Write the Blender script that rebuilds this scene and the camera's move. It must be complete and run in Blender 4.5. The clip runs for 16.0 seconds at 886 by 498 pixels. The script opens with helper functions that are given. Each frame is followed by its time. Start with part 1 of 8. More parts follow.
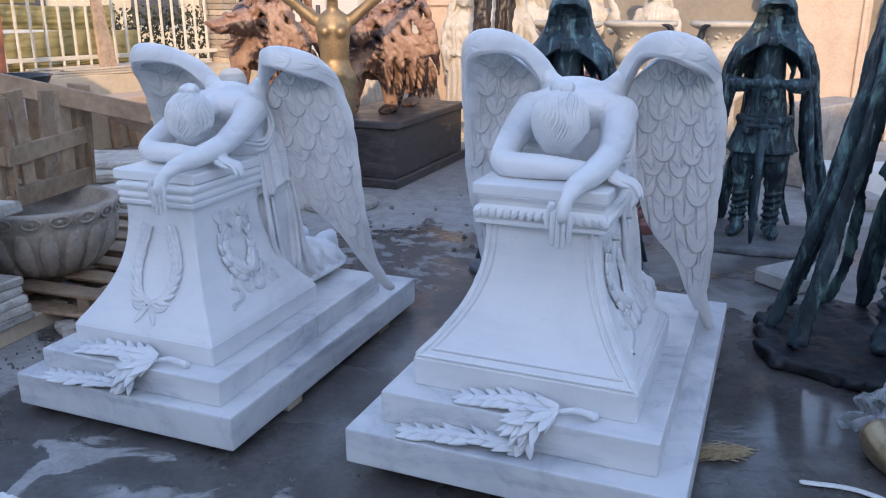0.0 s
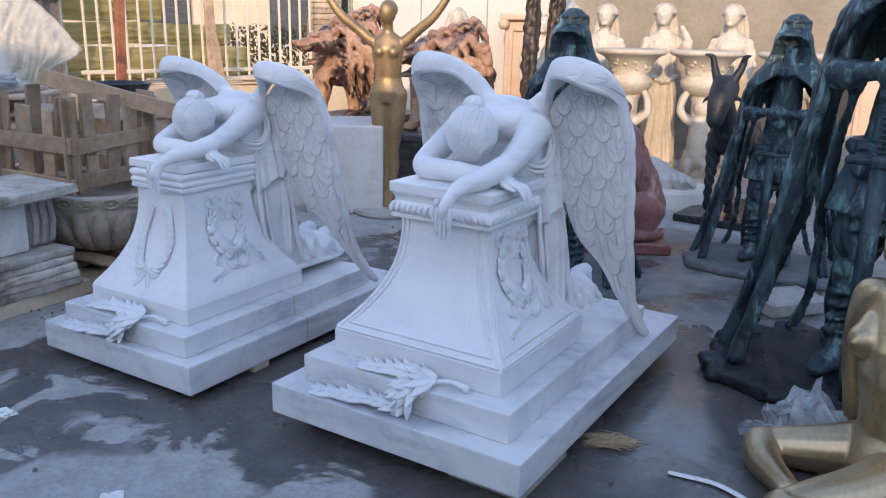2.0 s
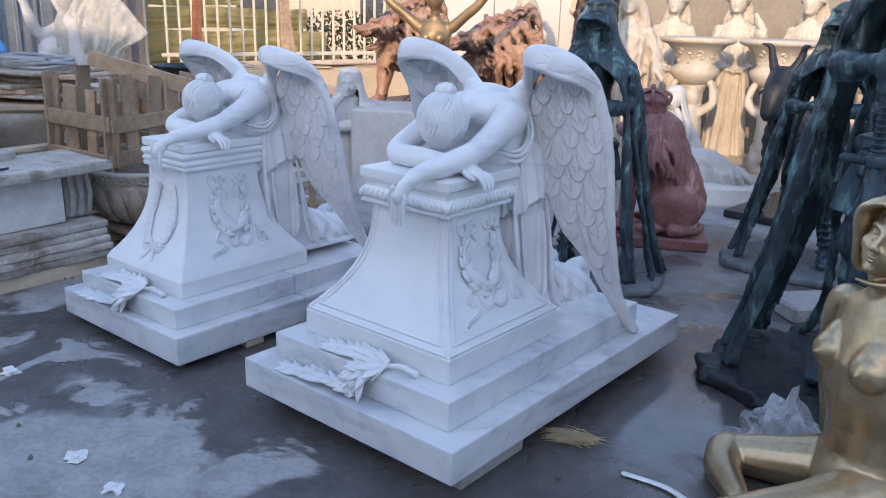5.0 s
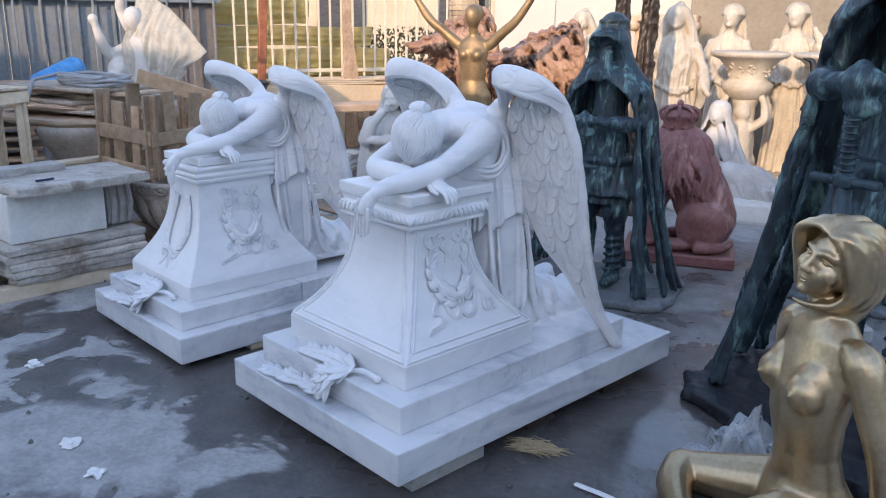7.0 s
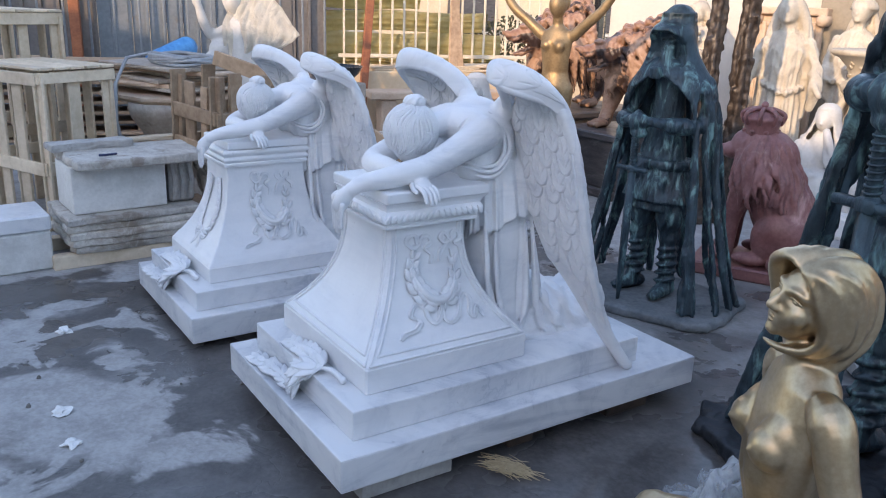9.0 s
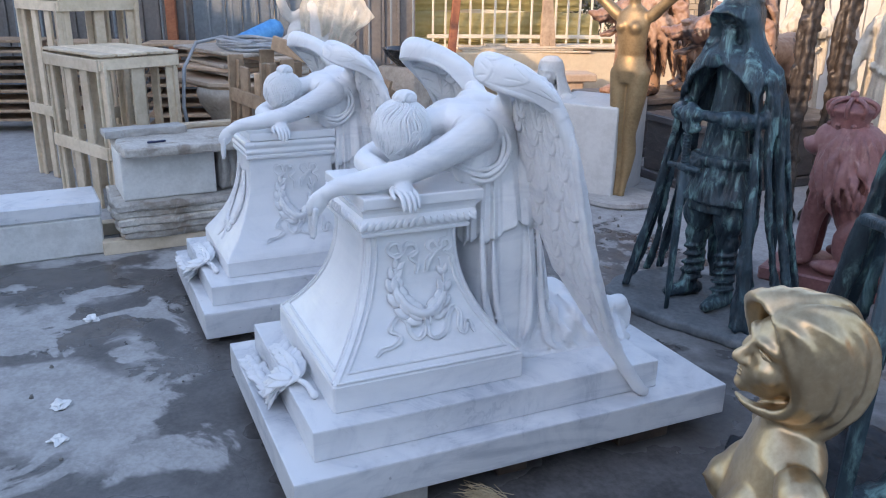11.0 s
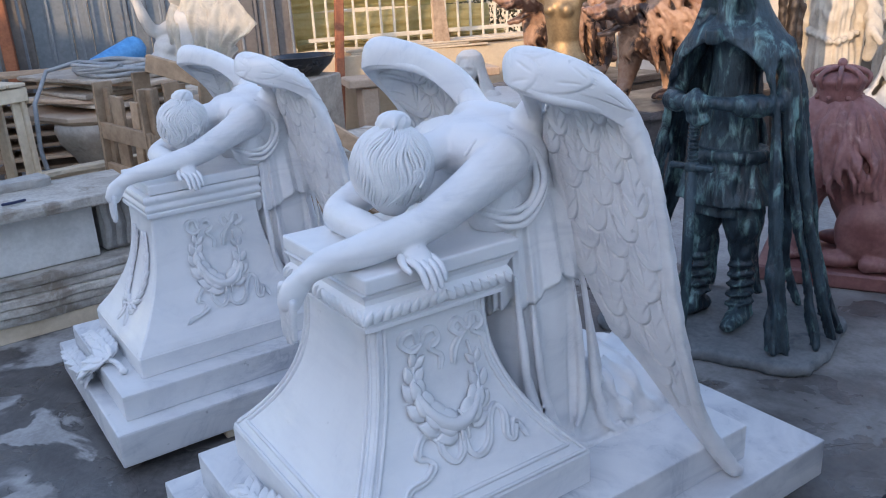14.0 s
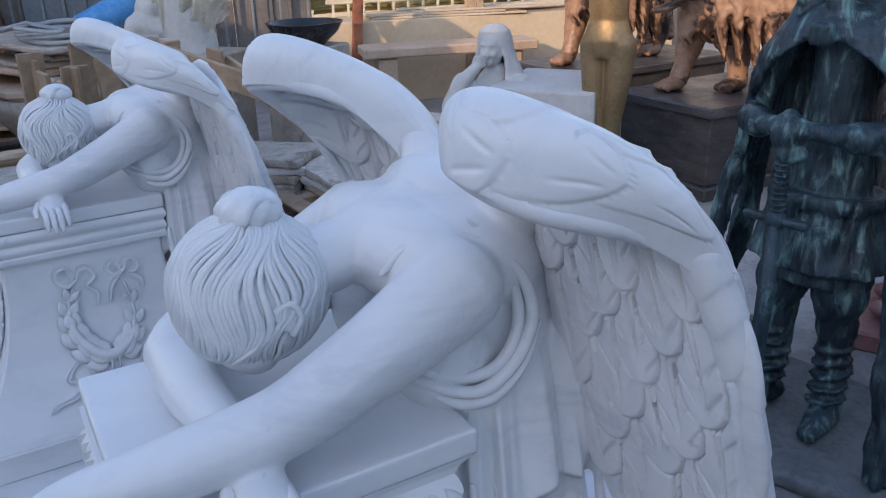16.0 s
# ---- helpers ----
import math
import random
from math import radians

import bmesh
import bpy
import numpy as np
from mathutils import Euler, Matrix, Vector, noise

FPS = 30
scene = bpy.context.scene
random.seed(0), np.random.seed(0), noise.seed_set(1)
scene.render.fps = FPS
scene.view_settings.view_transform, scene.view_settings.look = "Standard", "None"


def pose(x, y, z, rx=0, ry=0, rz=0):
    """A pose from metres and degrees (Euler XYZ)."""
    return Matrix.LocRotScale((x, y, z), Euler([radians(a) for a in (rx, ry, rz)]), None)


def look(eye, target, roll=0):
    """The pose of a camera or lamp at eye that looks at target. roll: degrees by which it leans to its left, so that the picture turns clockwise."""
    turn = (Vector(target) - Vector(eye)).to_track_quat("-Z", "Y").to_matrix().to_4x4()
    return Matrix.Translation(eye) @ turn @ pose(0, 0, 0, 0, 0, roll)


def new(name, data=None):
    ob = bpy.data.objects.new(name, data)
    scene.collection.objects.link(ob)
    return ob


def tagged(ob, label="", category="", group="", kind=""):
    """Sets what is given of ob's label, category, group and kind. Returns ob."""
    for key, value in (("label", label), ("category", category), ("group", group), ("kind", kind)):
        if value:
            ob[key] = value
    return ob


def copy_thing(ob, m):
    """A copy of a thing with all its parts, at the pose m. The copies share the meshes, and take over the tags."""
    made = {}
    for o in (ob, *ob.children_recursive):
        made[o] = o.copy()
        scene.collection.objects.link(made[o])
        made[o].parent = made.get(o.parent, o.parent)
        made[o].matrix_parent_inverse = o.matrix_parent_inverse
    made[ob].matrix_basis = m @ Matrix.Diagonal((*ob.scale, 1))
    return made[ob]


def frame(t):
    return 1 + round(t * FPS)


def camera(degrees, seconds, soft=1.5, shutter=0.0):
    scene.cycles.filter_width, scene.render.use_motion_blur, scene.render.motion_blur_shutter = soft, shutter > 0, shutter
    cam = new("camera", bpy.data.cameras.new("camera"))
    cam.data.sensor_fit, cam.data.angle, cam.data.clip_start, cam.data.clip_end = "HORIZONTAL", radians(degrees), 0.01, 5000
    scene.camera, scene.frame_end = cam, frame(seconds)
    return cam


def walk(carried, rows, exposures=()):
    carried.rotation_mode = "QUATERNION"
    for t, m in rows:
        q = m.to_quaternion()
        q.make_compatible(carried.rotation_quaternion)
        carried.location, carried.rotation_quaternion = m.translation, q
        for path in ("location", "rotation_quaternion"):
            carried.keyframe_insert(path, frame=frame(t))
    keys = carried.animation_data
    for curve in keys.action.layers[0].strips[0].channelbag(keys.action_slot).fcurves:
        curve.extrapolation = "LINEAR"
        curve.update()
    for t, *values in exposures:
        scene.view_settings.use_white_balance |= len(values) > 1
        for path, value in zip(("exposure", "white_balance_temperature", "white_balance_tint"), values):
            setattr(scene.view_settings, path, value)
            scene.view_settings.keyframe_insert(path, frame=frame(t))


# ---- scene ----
cam = camera(57.3, 16.0, soft=1.1)
PATH = [
    (0, (0.124, -2.256, 1.675), (-0.601, -0.486, 1.089), -0.0),
    (0.5, (0.419, -2.214, 1.681), (-0.394, -0.478, 1.11), 0.3),
    (1, (0.633, -2.256, 1.665), (-0.268, -0.559, 1.11), 0.7),
    (1.5, (0.858, -2.345, 1.683), (-0.117, -0.685, 1.141), 1.0),
    (2, (1.1, -2.281, 1.69), (0.073, -0.65, 1.154), 1.2),
    (2.5, (1.234, -2.298, 1.7), (0.181, -0.686, 1.161), 1.3),
    (3, (1.299, -2.382, 1.711), (0.231, -0.783, 1.161), 1.4),
    (5.5, (1.658, -1.859, 1.704), (0.385, -0.424, 1.14), 1.2),
    (6, (1.779, -1.807, 1.732), (0.46, -0.408, 1.181), 0.8),
    (6.5, (1.907, -1.752, 1.744), (0.552, -0.386, 1.199), 0.7),
    (7, (2.015, -1.706, 1.748), (0.622, -0.38, 1.202), 0.8),
    (7.5, (2.078, -1.642, 1.747), (0.641, -0.364, 1.197), 1.1),
    (8, (2.087, -1.476, 1.737), (0.6, -0.262, 1.177), 1.3),
    (8.5, (2.132, -1.309, 1.767), (0.59, -0.17, 1.196), 1.6),
    (9, (2.275, -1.099, 1.775), (0.678, -0.047, 1.191), 1.9),
    (9.5, (2.279, -0.953, 1.778), (0.63, 0.005, 1.175), 2.2),
    (12, (2.262, -0.357, 1.846), (0.525, 0.392, 1.196), 0.2),
    (12.5, (2.089, -0.437, 1.808), (0.379, 0.392, 1.184), -0.9),
    (13, (1.796, -0.525, 1.8), (0.124, 0.382, 1.182), -2.0),
    (13.5, (1.468, -0.452, 1.772), (-0.159, 0.527, 1.144), -2.8),
    (14, (1.258, -0.454, 1.753), (-0.323, 0.584, 1.103), -3.3),
    (14.5, (1.03, -0.462, 1.729), (-0.516, 0.609, 1.05), -3.3),
    (15, (0.825, -0.207, 1.736), (-0.705, 0.874, 1.036), -2.9),
    (15.5, (0.675, 0.058, 1.751), (-0.875, 1.101, 1.035), -2.4),
    (16, (0.481, 0.318, 1.739), (-1.128, 1.251, 1.003), -1.7),
]
walk(cam, [(t, look(eye, target, roll)) for t, eye, target, roll in PATH], exposures=[(t, e, k, 18) for t, e, k in ((0.0, 0.74, 6650), (2.0, 0.80, 6770), (3.0, 0.83, 6780), (6.5, 0.88, 6880), (9.0, 0.94, 7060), (12.0, 1.06, 7060), (13.5, 0.92, 7060), (15.0, 0.68, 6880), (16.0, 0.50, 6800))])

# ---- world and sun ----
SUN_FROM = Vector((0.36, -0.93, 0.34)).normalized()
world = bpy.data.worlds.new("sky")
scene.world = world
world.use_nodes = True
wn = world.node_tree.nodes
sky = wn.new("ShaderNodeTexSky")
sky.sky_type, sky.sun_disc = "NISHITA", False
sky.sun_elevation = math.asin(SUN_FROM.z)
sky.sun_rotation = math.atan2(SUN_FROM.x, SUN_FROM.y)
sky.air_density, sky.dust_density, sky.ozone_density = 1.0, 0.6, 1.0
wn["Background"].inputs["Strength"].default_value = 0.30
world.node_tree.links.new(sky.outputs[0], wn["Background"].inputs["Color"])
sun_data = bpy.data.lights.new("sun", "SUN")
sun_data.energy, sun_data.angle, sun_data.color = 1.95, radians(0.6), (1.0, 0.76, 0.48)
sun = new("sun", sun_data)
sun.matrix_world = look(SUN_FROM * 40, (0, 0, 0))
tagged(sun, "low warm winter sun", "sun", kind="structure")


# ---- materials ----
def nodes_of(name):
    m = bpy.data.materials.new(name)
    m.use_nodes = True
    nt = m.node_tree
    return m, nt, nt.nodes["Principled BSDF"]


def noise_node(nt, scale, detail=5.0, rough=0.55, distort=0.0, stretch=None, world_space=False):
    src = nt.nodes.new("ShaderNodeNewGeometry").outputs["Position"] if world_space else nt.nodes.new("ShaderNodeTexCoord").outputs["Object"]
    if stretch:
        mp = nt.nodes.new("ShaderNodeMapping")
        mp.inputs["Scale"].default_value = stretch
        nt.links.new(src, mp.inputs["Vector"])
        src = mp.outputs["Vector"]
    n = nt.nodes.new("ShaderNodeTexNoise")
    n.inputs["Scale"].default_value, n.inputs["Detail"].default_value = scale, detail
    n.inputs["Roughness"].default_value, n.inputs["Distortion"].default_value = rough, distort
    nt.links.new(src, n.inputs["Vector"])
    return n.outputs["Fac"]


def ramp(nt, fac, lo, hi, a=0.0, b=1.0):
    r = nt.nodes.new("ShaderNodeMapRange")
    r.interpolation_type = "SMOOTHSTEP"
    for k, v in zip(("From Min", "From Max", "To Min", "To Max"), (lo, hi, a, b)):
        r.inputs[k].default_value = v
    nt.links.new(fac, r.inputs["Value"])
    return r.outputs["Result"]


def mixc(nt, fac, a, b):
    x = nt.nodes.new("ShaderNodeMix")
    x.data_type = "RGBA"
    for sock, v in ((x.inputs[6], a), (x.inputs[7], b)):
        if isinstance(v, tuple):
            sock.default_value = (*v, 1)
        else:
            nt.links.new(v, sock)
    nt.links.new(fac, x.inputs[0])
    return x.outputs[2]


def math2(nt, op, a, b):
    x = nt.nodes.new("ShaderNodeMath")
    x.operation = op
    for sock, v in zip(x.inputs, (a, b)):
        if isinstance(v, (int, float)):
            sock.default_value = v
        else:
            nt.links.new(v, sock)
    return x.outputs[0]


def bump(nt, bsdf, height, strength, distance=0.01):
    b = nt.nodes.new("ShaderNodeBump")
    b.inputs["Strength"].default_value, b.inputs["Distance"].default_value = strength, distance
    nt.links.new(height, b.inputs["Height"])
    nt.links.new(b.outputs[0], bsdf.inputs["Normal"])


def surface(name, dark, light, scale=4.0, fine=40.0, rough=(0.5, 0.75), metal=0.0, relief=0.3, stain=None, stain_at=(0.55, 0.75), stain_scale=2.0,
            stretch=None, vary=0.0, spec=0.5, depth=0.01):
    m, nt, bsdf = nodes_of(name)
    n1 = noise_node(nt, scale, 6, 0.6, 0.3, stretch)
    n2 = noise_node(nt, fine, 4, 0.6, 0.0, stretch)
    f = math2(nt, "ADD", math2(nt, "MULTIPLY", n1, 0.65), math2(nt, "MULTIPLY", n2, 0.35))
    col = mixc(nt, ramp(nt, f, 0.33, 0.67), dark, light)
    if stain:
        n3 = noise_node(nt, stain_scale, 7, 0.65, 0.6, stretch)
        col = mixc(nt, ramp(nt, n3, *stain_at), col, stain)
    if vary:
        info = nt.nodes.new("ShaderNodeObjectInfo")
        hsv = nt.nodes.new("ShaderNodeHueSaturation")
        nt.links.new(col, hsv.inputs["Color"])
        nt.links.new(ramp(nt, info.outputs["Random"], 0, 1, 1 - vary, 1 + vary), hsv.inputs["Value"])
        col = hsv.outputs[0]
    nt.links.new(col, bsdf.inputs["Base Color"])
    nt.links.new(ramp(nt, n1, 0.3, 0.7, *rough), bsdf.inputs["Roughness"])
    bsdf.inputs["Metallic"].default_value = metal
    bsdf.inputs["Specular IOR Level"].default_value = spec
    bump(nt, bsdf, f, relief, depth)
    return m


def marble_material(name, white, vein, amount):
    m, nt, bsdf = nodes_of(name)
    cloud = noise_node(nt, 2.2, 6, 0.62, 1.4)
    streak = noise_node(nt, 1.6, 6, 0.6, 1.0, (1.0, 1.0, 5.0))
    line = noise_node(nt, 2.6, 8, 0.62, 2.4)
    vein_f = math2(nt, "SUBTRACT", 1.0, ramp(nt, math2(nt, "ABSOLUTE", math2(nt, "SUBTRACT", line, 0.5), 0), 0.0, 0.03))
    patch = ramp(nt, cloud, 0.44, 0.70)
    soft = math2(nt, "ADD", math2(nt, "MULTIPLY", math2(nt, "MULTIPLY", vein_f, patch), 0.4), math2(nt, "MULTIPLY", ramp(nt, streak, 0.46, 0.72), 0.75))
    f = math2(nt, "MULTIPLY", math2(nt, "ADD", soft, math2(nt, "MULTIPLY", patch, 0.5)), amount)
    col = mixc(nt, f, white, vein)
    spots = ramp(nt, noise_node(nt, 19, 3, 0.5, 0.3), 0.715, 0.77)
    col = mixc(nt, math2(nt, "MULTIPLY", spots, 0.55 * amount), col, (0.20, 0.20, 0.21))
    grime = math2(nt, "MULTIPLY", ramp(nt, noise_node(nt, 3.1, 7, 0.7, 0.8), 0.54, 0.74), ramp(nt, noise_node(nt, 26, 5, 0.7), 0.4, 0.7))
    col = mixc(nt, math2(nt, "MULTIPLY", grime, 0.55 * amount), col, (0.36, 0.36, 0.37))
    dust = ramp(nt, noise_node(nt, 7, 5, 0.6), 0.45, 0.8, 0.0, 0.3)
    col = mixc(nt, dust, col, (0.66, 0.665, 0.68))
    nt.links.new(col, bsdf.inputs["Base Color"])
    nt.links.new(ramp(nt, noise_node(nt, 9, 4), 0.35, 0.65, 0.28, 0.52), bsdf.inputs["Roughness"])
    fine = math2(nt, "ADD", noise_node(nt, 60, 5, 0.6), math2(nt, "MULTIPLY", noise_node(nt, 11, 4, 0.5), 2.0))
    bump(nt, bsdf, fine, 0.13, 0.004)
    return m


MARBLE = marble_material("white_marble", (0.71, 0.71, 0.715), (0.37, 0.395, 0.44), 0.85)
MARBLE_CLEAN = marble_material("clean_white_marble", (0.75, 0.75, 0.755), (0.44, 0.465, 0.51), 0.32)
MARBLE_STATUE = marble_material("carved_marble", (0.74, 0.74, 0.745), (0.44, 0.46, 0.50), 0.60)
BRONZE = surface("patinated_bronze", (0.010, 0.017, 0.025), (0.042, 0.075, 0.094), 6, 30, (0.34, 0.60), 0.3, 1.0, (0.17, 0.31, 0.305), (0.50, 0.70), 9,
                 stretch=(1.6, 1.6, 0.6), depth=0.02)
DUSTY = surface("dusty_bronze_base", (0.085, 0.098, 0.105), (0.19, 0.20, 0.205), 5, 36, (0.6, 0.85), 0, 0.5, (0.04, 0.06, 0.07), (0.55, 0.75), 4)
BLACK_BRONZE = surface("dark_bronze", (0.012, 0.014, 0.018), (0.042, 0.046, 0.054), 9, 50, (0.4, 0.65), 0.4, 0.8)
BARK_BRONZE = surface("brown_black_bronze", (0.018, 0.014, 0.012), (0.095, 0.070, 0.055), 14, 50, (0.3, 0.55), 0.3, 0.9, (0.20, 0.15, 0.11), (0.6, 0.75), 11)
HEDGE = surface("dry_hedge_leaves", (0.035, 0.042, 0.018), (0.12, 0.105, 0.05), 9, 60, (0.6, 0.8), 0, 0.3)
GOLD = surface("brushed_gold", (0.43, 0.305, 0.175), (0.58, 0.445, 0.285), 5, 60, (0.30, 0.46), 0.9, 0.12, (0.32, 0.22, 0.13), (0.6, 0.8), 3)
OLD_GOLD = surface("old_gold", (0.25, 0.165, 0.085), (0.39, 0.27, 0.145), 6, 50, (0.40, 0.58), 0.6, 0.2, (0.22, 0.13, 0.06), (0.58, 0.78), 4)
RED_STONE = surface("red_marble", (0.17, 0.062, 0.058), (0.31, 0.145, 0.135), 4, 30, (0.35, 0.6), 0, 0.3, (0.58, 0.36, 0.33), (0.55, 0.72), 3)
TAN_STONE = surface("tan_marble", (0.25, 0.122, 0.072), (0.46, 0.285, 0.19), 3, 26, (0.35, 0.6), 0, 0.4, (0.045, 0.025, 0.02), (0.53, 0.60), 2.1)
DARK_STONE = surface("dark_veined_stone", (0.045, 0.04, 0.042), (0.11, 0.10, 0.10), 5, 40, (0.3, 0.6), 0, 0.15, (0.19, 0.17, 0.17), (0.55, 0.75), 4,
                     stretch=(1, 1, 4))
CREAM_STONE = surface("cream_marble", (0.45, 0.39, 0.31), (0.60, 0.535, 0.44), 4, 30, (0.5, 0.7), 0, 0.3, (0.36, 0.30, 0.24), (0.56, 0.78), 6)
WHITE_STONE = surface("white_stone", (0.66, 0.65, 0.62), (0.78, 0.77, 0.74), 4, 30, (0.45, 0.65), 0, 0.25)
# darker copy of WHITE_STONE, with the shade on pale figures put into its colour
SHADED_WHITE = surface("shaded_white_stone", (0.46, 0.45, 0.43), (0.58, 0.57, 0.55), 4, 30, (0.5, 0.7), 0, 0.3)
GREY_STONE = surface("grey_stone", (0.30, 0.28, 0.26), (0.46, 0.44, 0.41), 4, 30, (0.6, 0.8), 0, 0.5, (0.22, 0.19, 0.17), (0.55, 0.75), 5)
WARM_STONE = surface("carved_warm_stone", (0.30, 0.25, 0.205), (0.50, 0.43, 0.36), 4, 30, (0.6, 0.8), 0, 0.5, (0.17, 0.14, 0.12), (0.55, 0.75), 5)
PEACH_STONE = surface("peach_stone", (0.48, 0.34, 0.24), (0.60, 0.46, 0.34), 4, 30, (0.6, 0.8), 0, 0.3)
SLAB_STONE = surface("rough_slab_stone", (0.40, 0.355, 0.305), (0.66, 0.62, 0.56), 7, 50, (0.6, 0.85), 0, 0.9, (0.31, 0.255, 0.205), (0.52, 0.68), 5, vary=0.20, depth=0.02)
OFFWHITE = surface("offwhite_marble_block", (0.56, 0.55, 0.52), (0.72, 0.71, 0.68), 5, 40, (0.5, 0.7), 0, 0.3, (0.45, 0.38, 0.30), (0.62, 0.8), 4)
WOOD_WET = surface("dark_wet_timber", (0.035, 0.024, 0.018), (0.10, 0.065, 0.045), 4, 24, (0.4, 0.7), 0, 0.5)
NAVY = surface("dark_blue_plastic", (0.01, 0.015, 0.05), (0.02, 0.03, 0.09), 5, 40, (0.3, 0.5), 0, 0.1)
WOOD_OLD = surface("weathered_timber", (0.25, 0.160, 0.098), (0.46, 0.325, 0.215), 3, 22, (0.65, 0.85), 0, 0.6, (0.16, 0.125, 0.10), (0.58, 0.78), 4,
                   stretch=(1, 1, 1), vary=0.22)
WOOD_NEW = surface("pale_pine", (0.50, 0.395, 0.275), (0.68, 0.565, 0.425), 3, 24, (0.6, 0.8), 0, 0.35, (0.30, 0.22, 0.13), (0.62, 0.8), 5, vary=0.14)
PLASTER = surface("beige_rendered_wall", (0.22, 0.185, 0.14), (0.31, 0.265, 0.205), 1.2, 18, (0.8, 0.95), 0, 0.5, (0.17, 0.145, 0.115), (0.5, 0.75), 0.7)
TAN_WALL = surface("tan_plaster", (0.58, 0.45, 0.30), (0.70, 0.57, 0.40), 1.5, 20, (0.8, 0.95), 0, 0.4, (0.42, 0.30, 0.19), (0.52, 0.75), 1.2)
WHITE_PANEL = surface("white_steel_panel", (0.50, 0.47, 0.43), (0.58, 0.55, 0.50), 1.0, 20, (0.5, 0.7), 0, 0.05)
CORRUGATED = surface("blue_grey_steel", (0.155, 0.180, 0.205), (0.25, 0.275, 0.30), 1.5, 20, (0.45, 0.7), 0.2, 0.1, (0.20, 0.15, 0.11), (0.6, 0.8), 2)
BROWN_STEEL = surface("brown_grey_steel", (0.13, 0.12, 0.115), (0.22, 0.20, 0.19), 1.5, 20, (0.5, 0.75), 0.2, 0.1)
FENCE_PAINT = surface("cream_fence_paint", (0.60, 0.52, 0.40), (0.72, 0.65, 0.53), 4, 30, (0.5, 0.7), 0, 0.1)
MUSTARD = surface("mustard_sheet_metal", (0.47, 0.38, 0.16), (0.60, 0.51, 0.26), 2, 20, (0.5, 0.7), 0, 0.15)
RUST = surface("rusty_red_steel", (0.22, 0.07, 0.035), (0.40, 0.15, 0.07), 5, 40, (0.6, 0.8), 0.1, 0.4)
BRICK = surface("buff_brick", (0.36, 0.27, 0.18), (0.50, 0.40, 0.29), 6, 40, (0.8, 0.9), 0, 0.4, vary=0.2)
FACADE = surface("facade_render", (0.40, 0.37, 0.33), (0.50, 0.47, 0.43), 0.8, 12, (0.8, 0.95), 0, 0.2)
STRAW = surface("straw", (0.34, 0.25, 0.14), (0.52, 0.41, 0.25), 20, 80, (0.6, 0.8), 0, 0.3)
PAPER = surface("crumpled_paper", (0.70, 0.69, 0.66), (0.82, 0.81, 0.79), 12, 60, (0.7, 0.9), 0, 0.3)
HOSE = surface("grey_hose", (0.22, 0.23, 0.24), (0.36, 0.37, 0.38), 6, 40, (0.45, 0.6), 0, 0.15)
BLUE = surface("blue_tarpaulin", (0.03, 0.20, 0.50), (0.10, 0.38, 0.72), 3, 30, (0.35, 0.55), 0, 0.3)
BLACK = surface("black_glazed_ceramic", (0.010, 0.010, 0.012), (0.03, 0.03, 0.033), 5, 40, (0.15, 0.3), 0, 0.1)
RUBBLE = surface("debris", (0.12, 0.11, 0.10), (0.36, 0.33, 0.30), 9, 60, (0.7, 0.9), 0, 0.5, vary=0.3)


def sheet_material(name, tint, alpha):
    m, nt, bsdf = nodes_of(name)
    mix = nt.nodes.new("ShaderNodeMixShader")
    clear = nt.nodes.new("ShaderNodeBsdfTransparent")
    trans = nt.nodes.new("ShaderNodeBsdfTranslucent")
    both = nt.nodes.new("ShaderNodeMixShader")
    trans.inputs["Color"].default_value = (*tint, 1)
    bsdf.inputs["Base Color"].default_value = (*tint, 1)
    bsdf.inputs["Roughness"].default_value = 0.18
    both.inputs[0].default_value = 0.4
    nt.links.new(bsdf.outputs[0], both.inputs[1])
    nt.links.new(trans.outputs[0], both.inputs[2])
    nt.links.new(ramp(nt, noise_node(nt, 7, 5, 0.6, 1.0), 0.35, 0.65, alpha - 0.18, alpha + 0.18), mix.inputs[0])
    nt.links.new(clear.outputs[0], mix.inputs[1])
    nt.links.new(both.outputs[0], mix.inputs[2])
    nt.links.new(mix.outputs[0], nt.nodes["Material Output"].inputs["Surface"])
    bump(nt, bsdf, noise_node(nt, 26, 5, 0.6, 1.5), 0.7, 0.02)
    return m


PLASTIC = sheet_material("clear_plastic_sheet", (0.80, 0.84, 0.88), 0.42)
COVER = sheet_material("milky_plastic_cover", (0.86, 0.82, 0.74), 0.95)


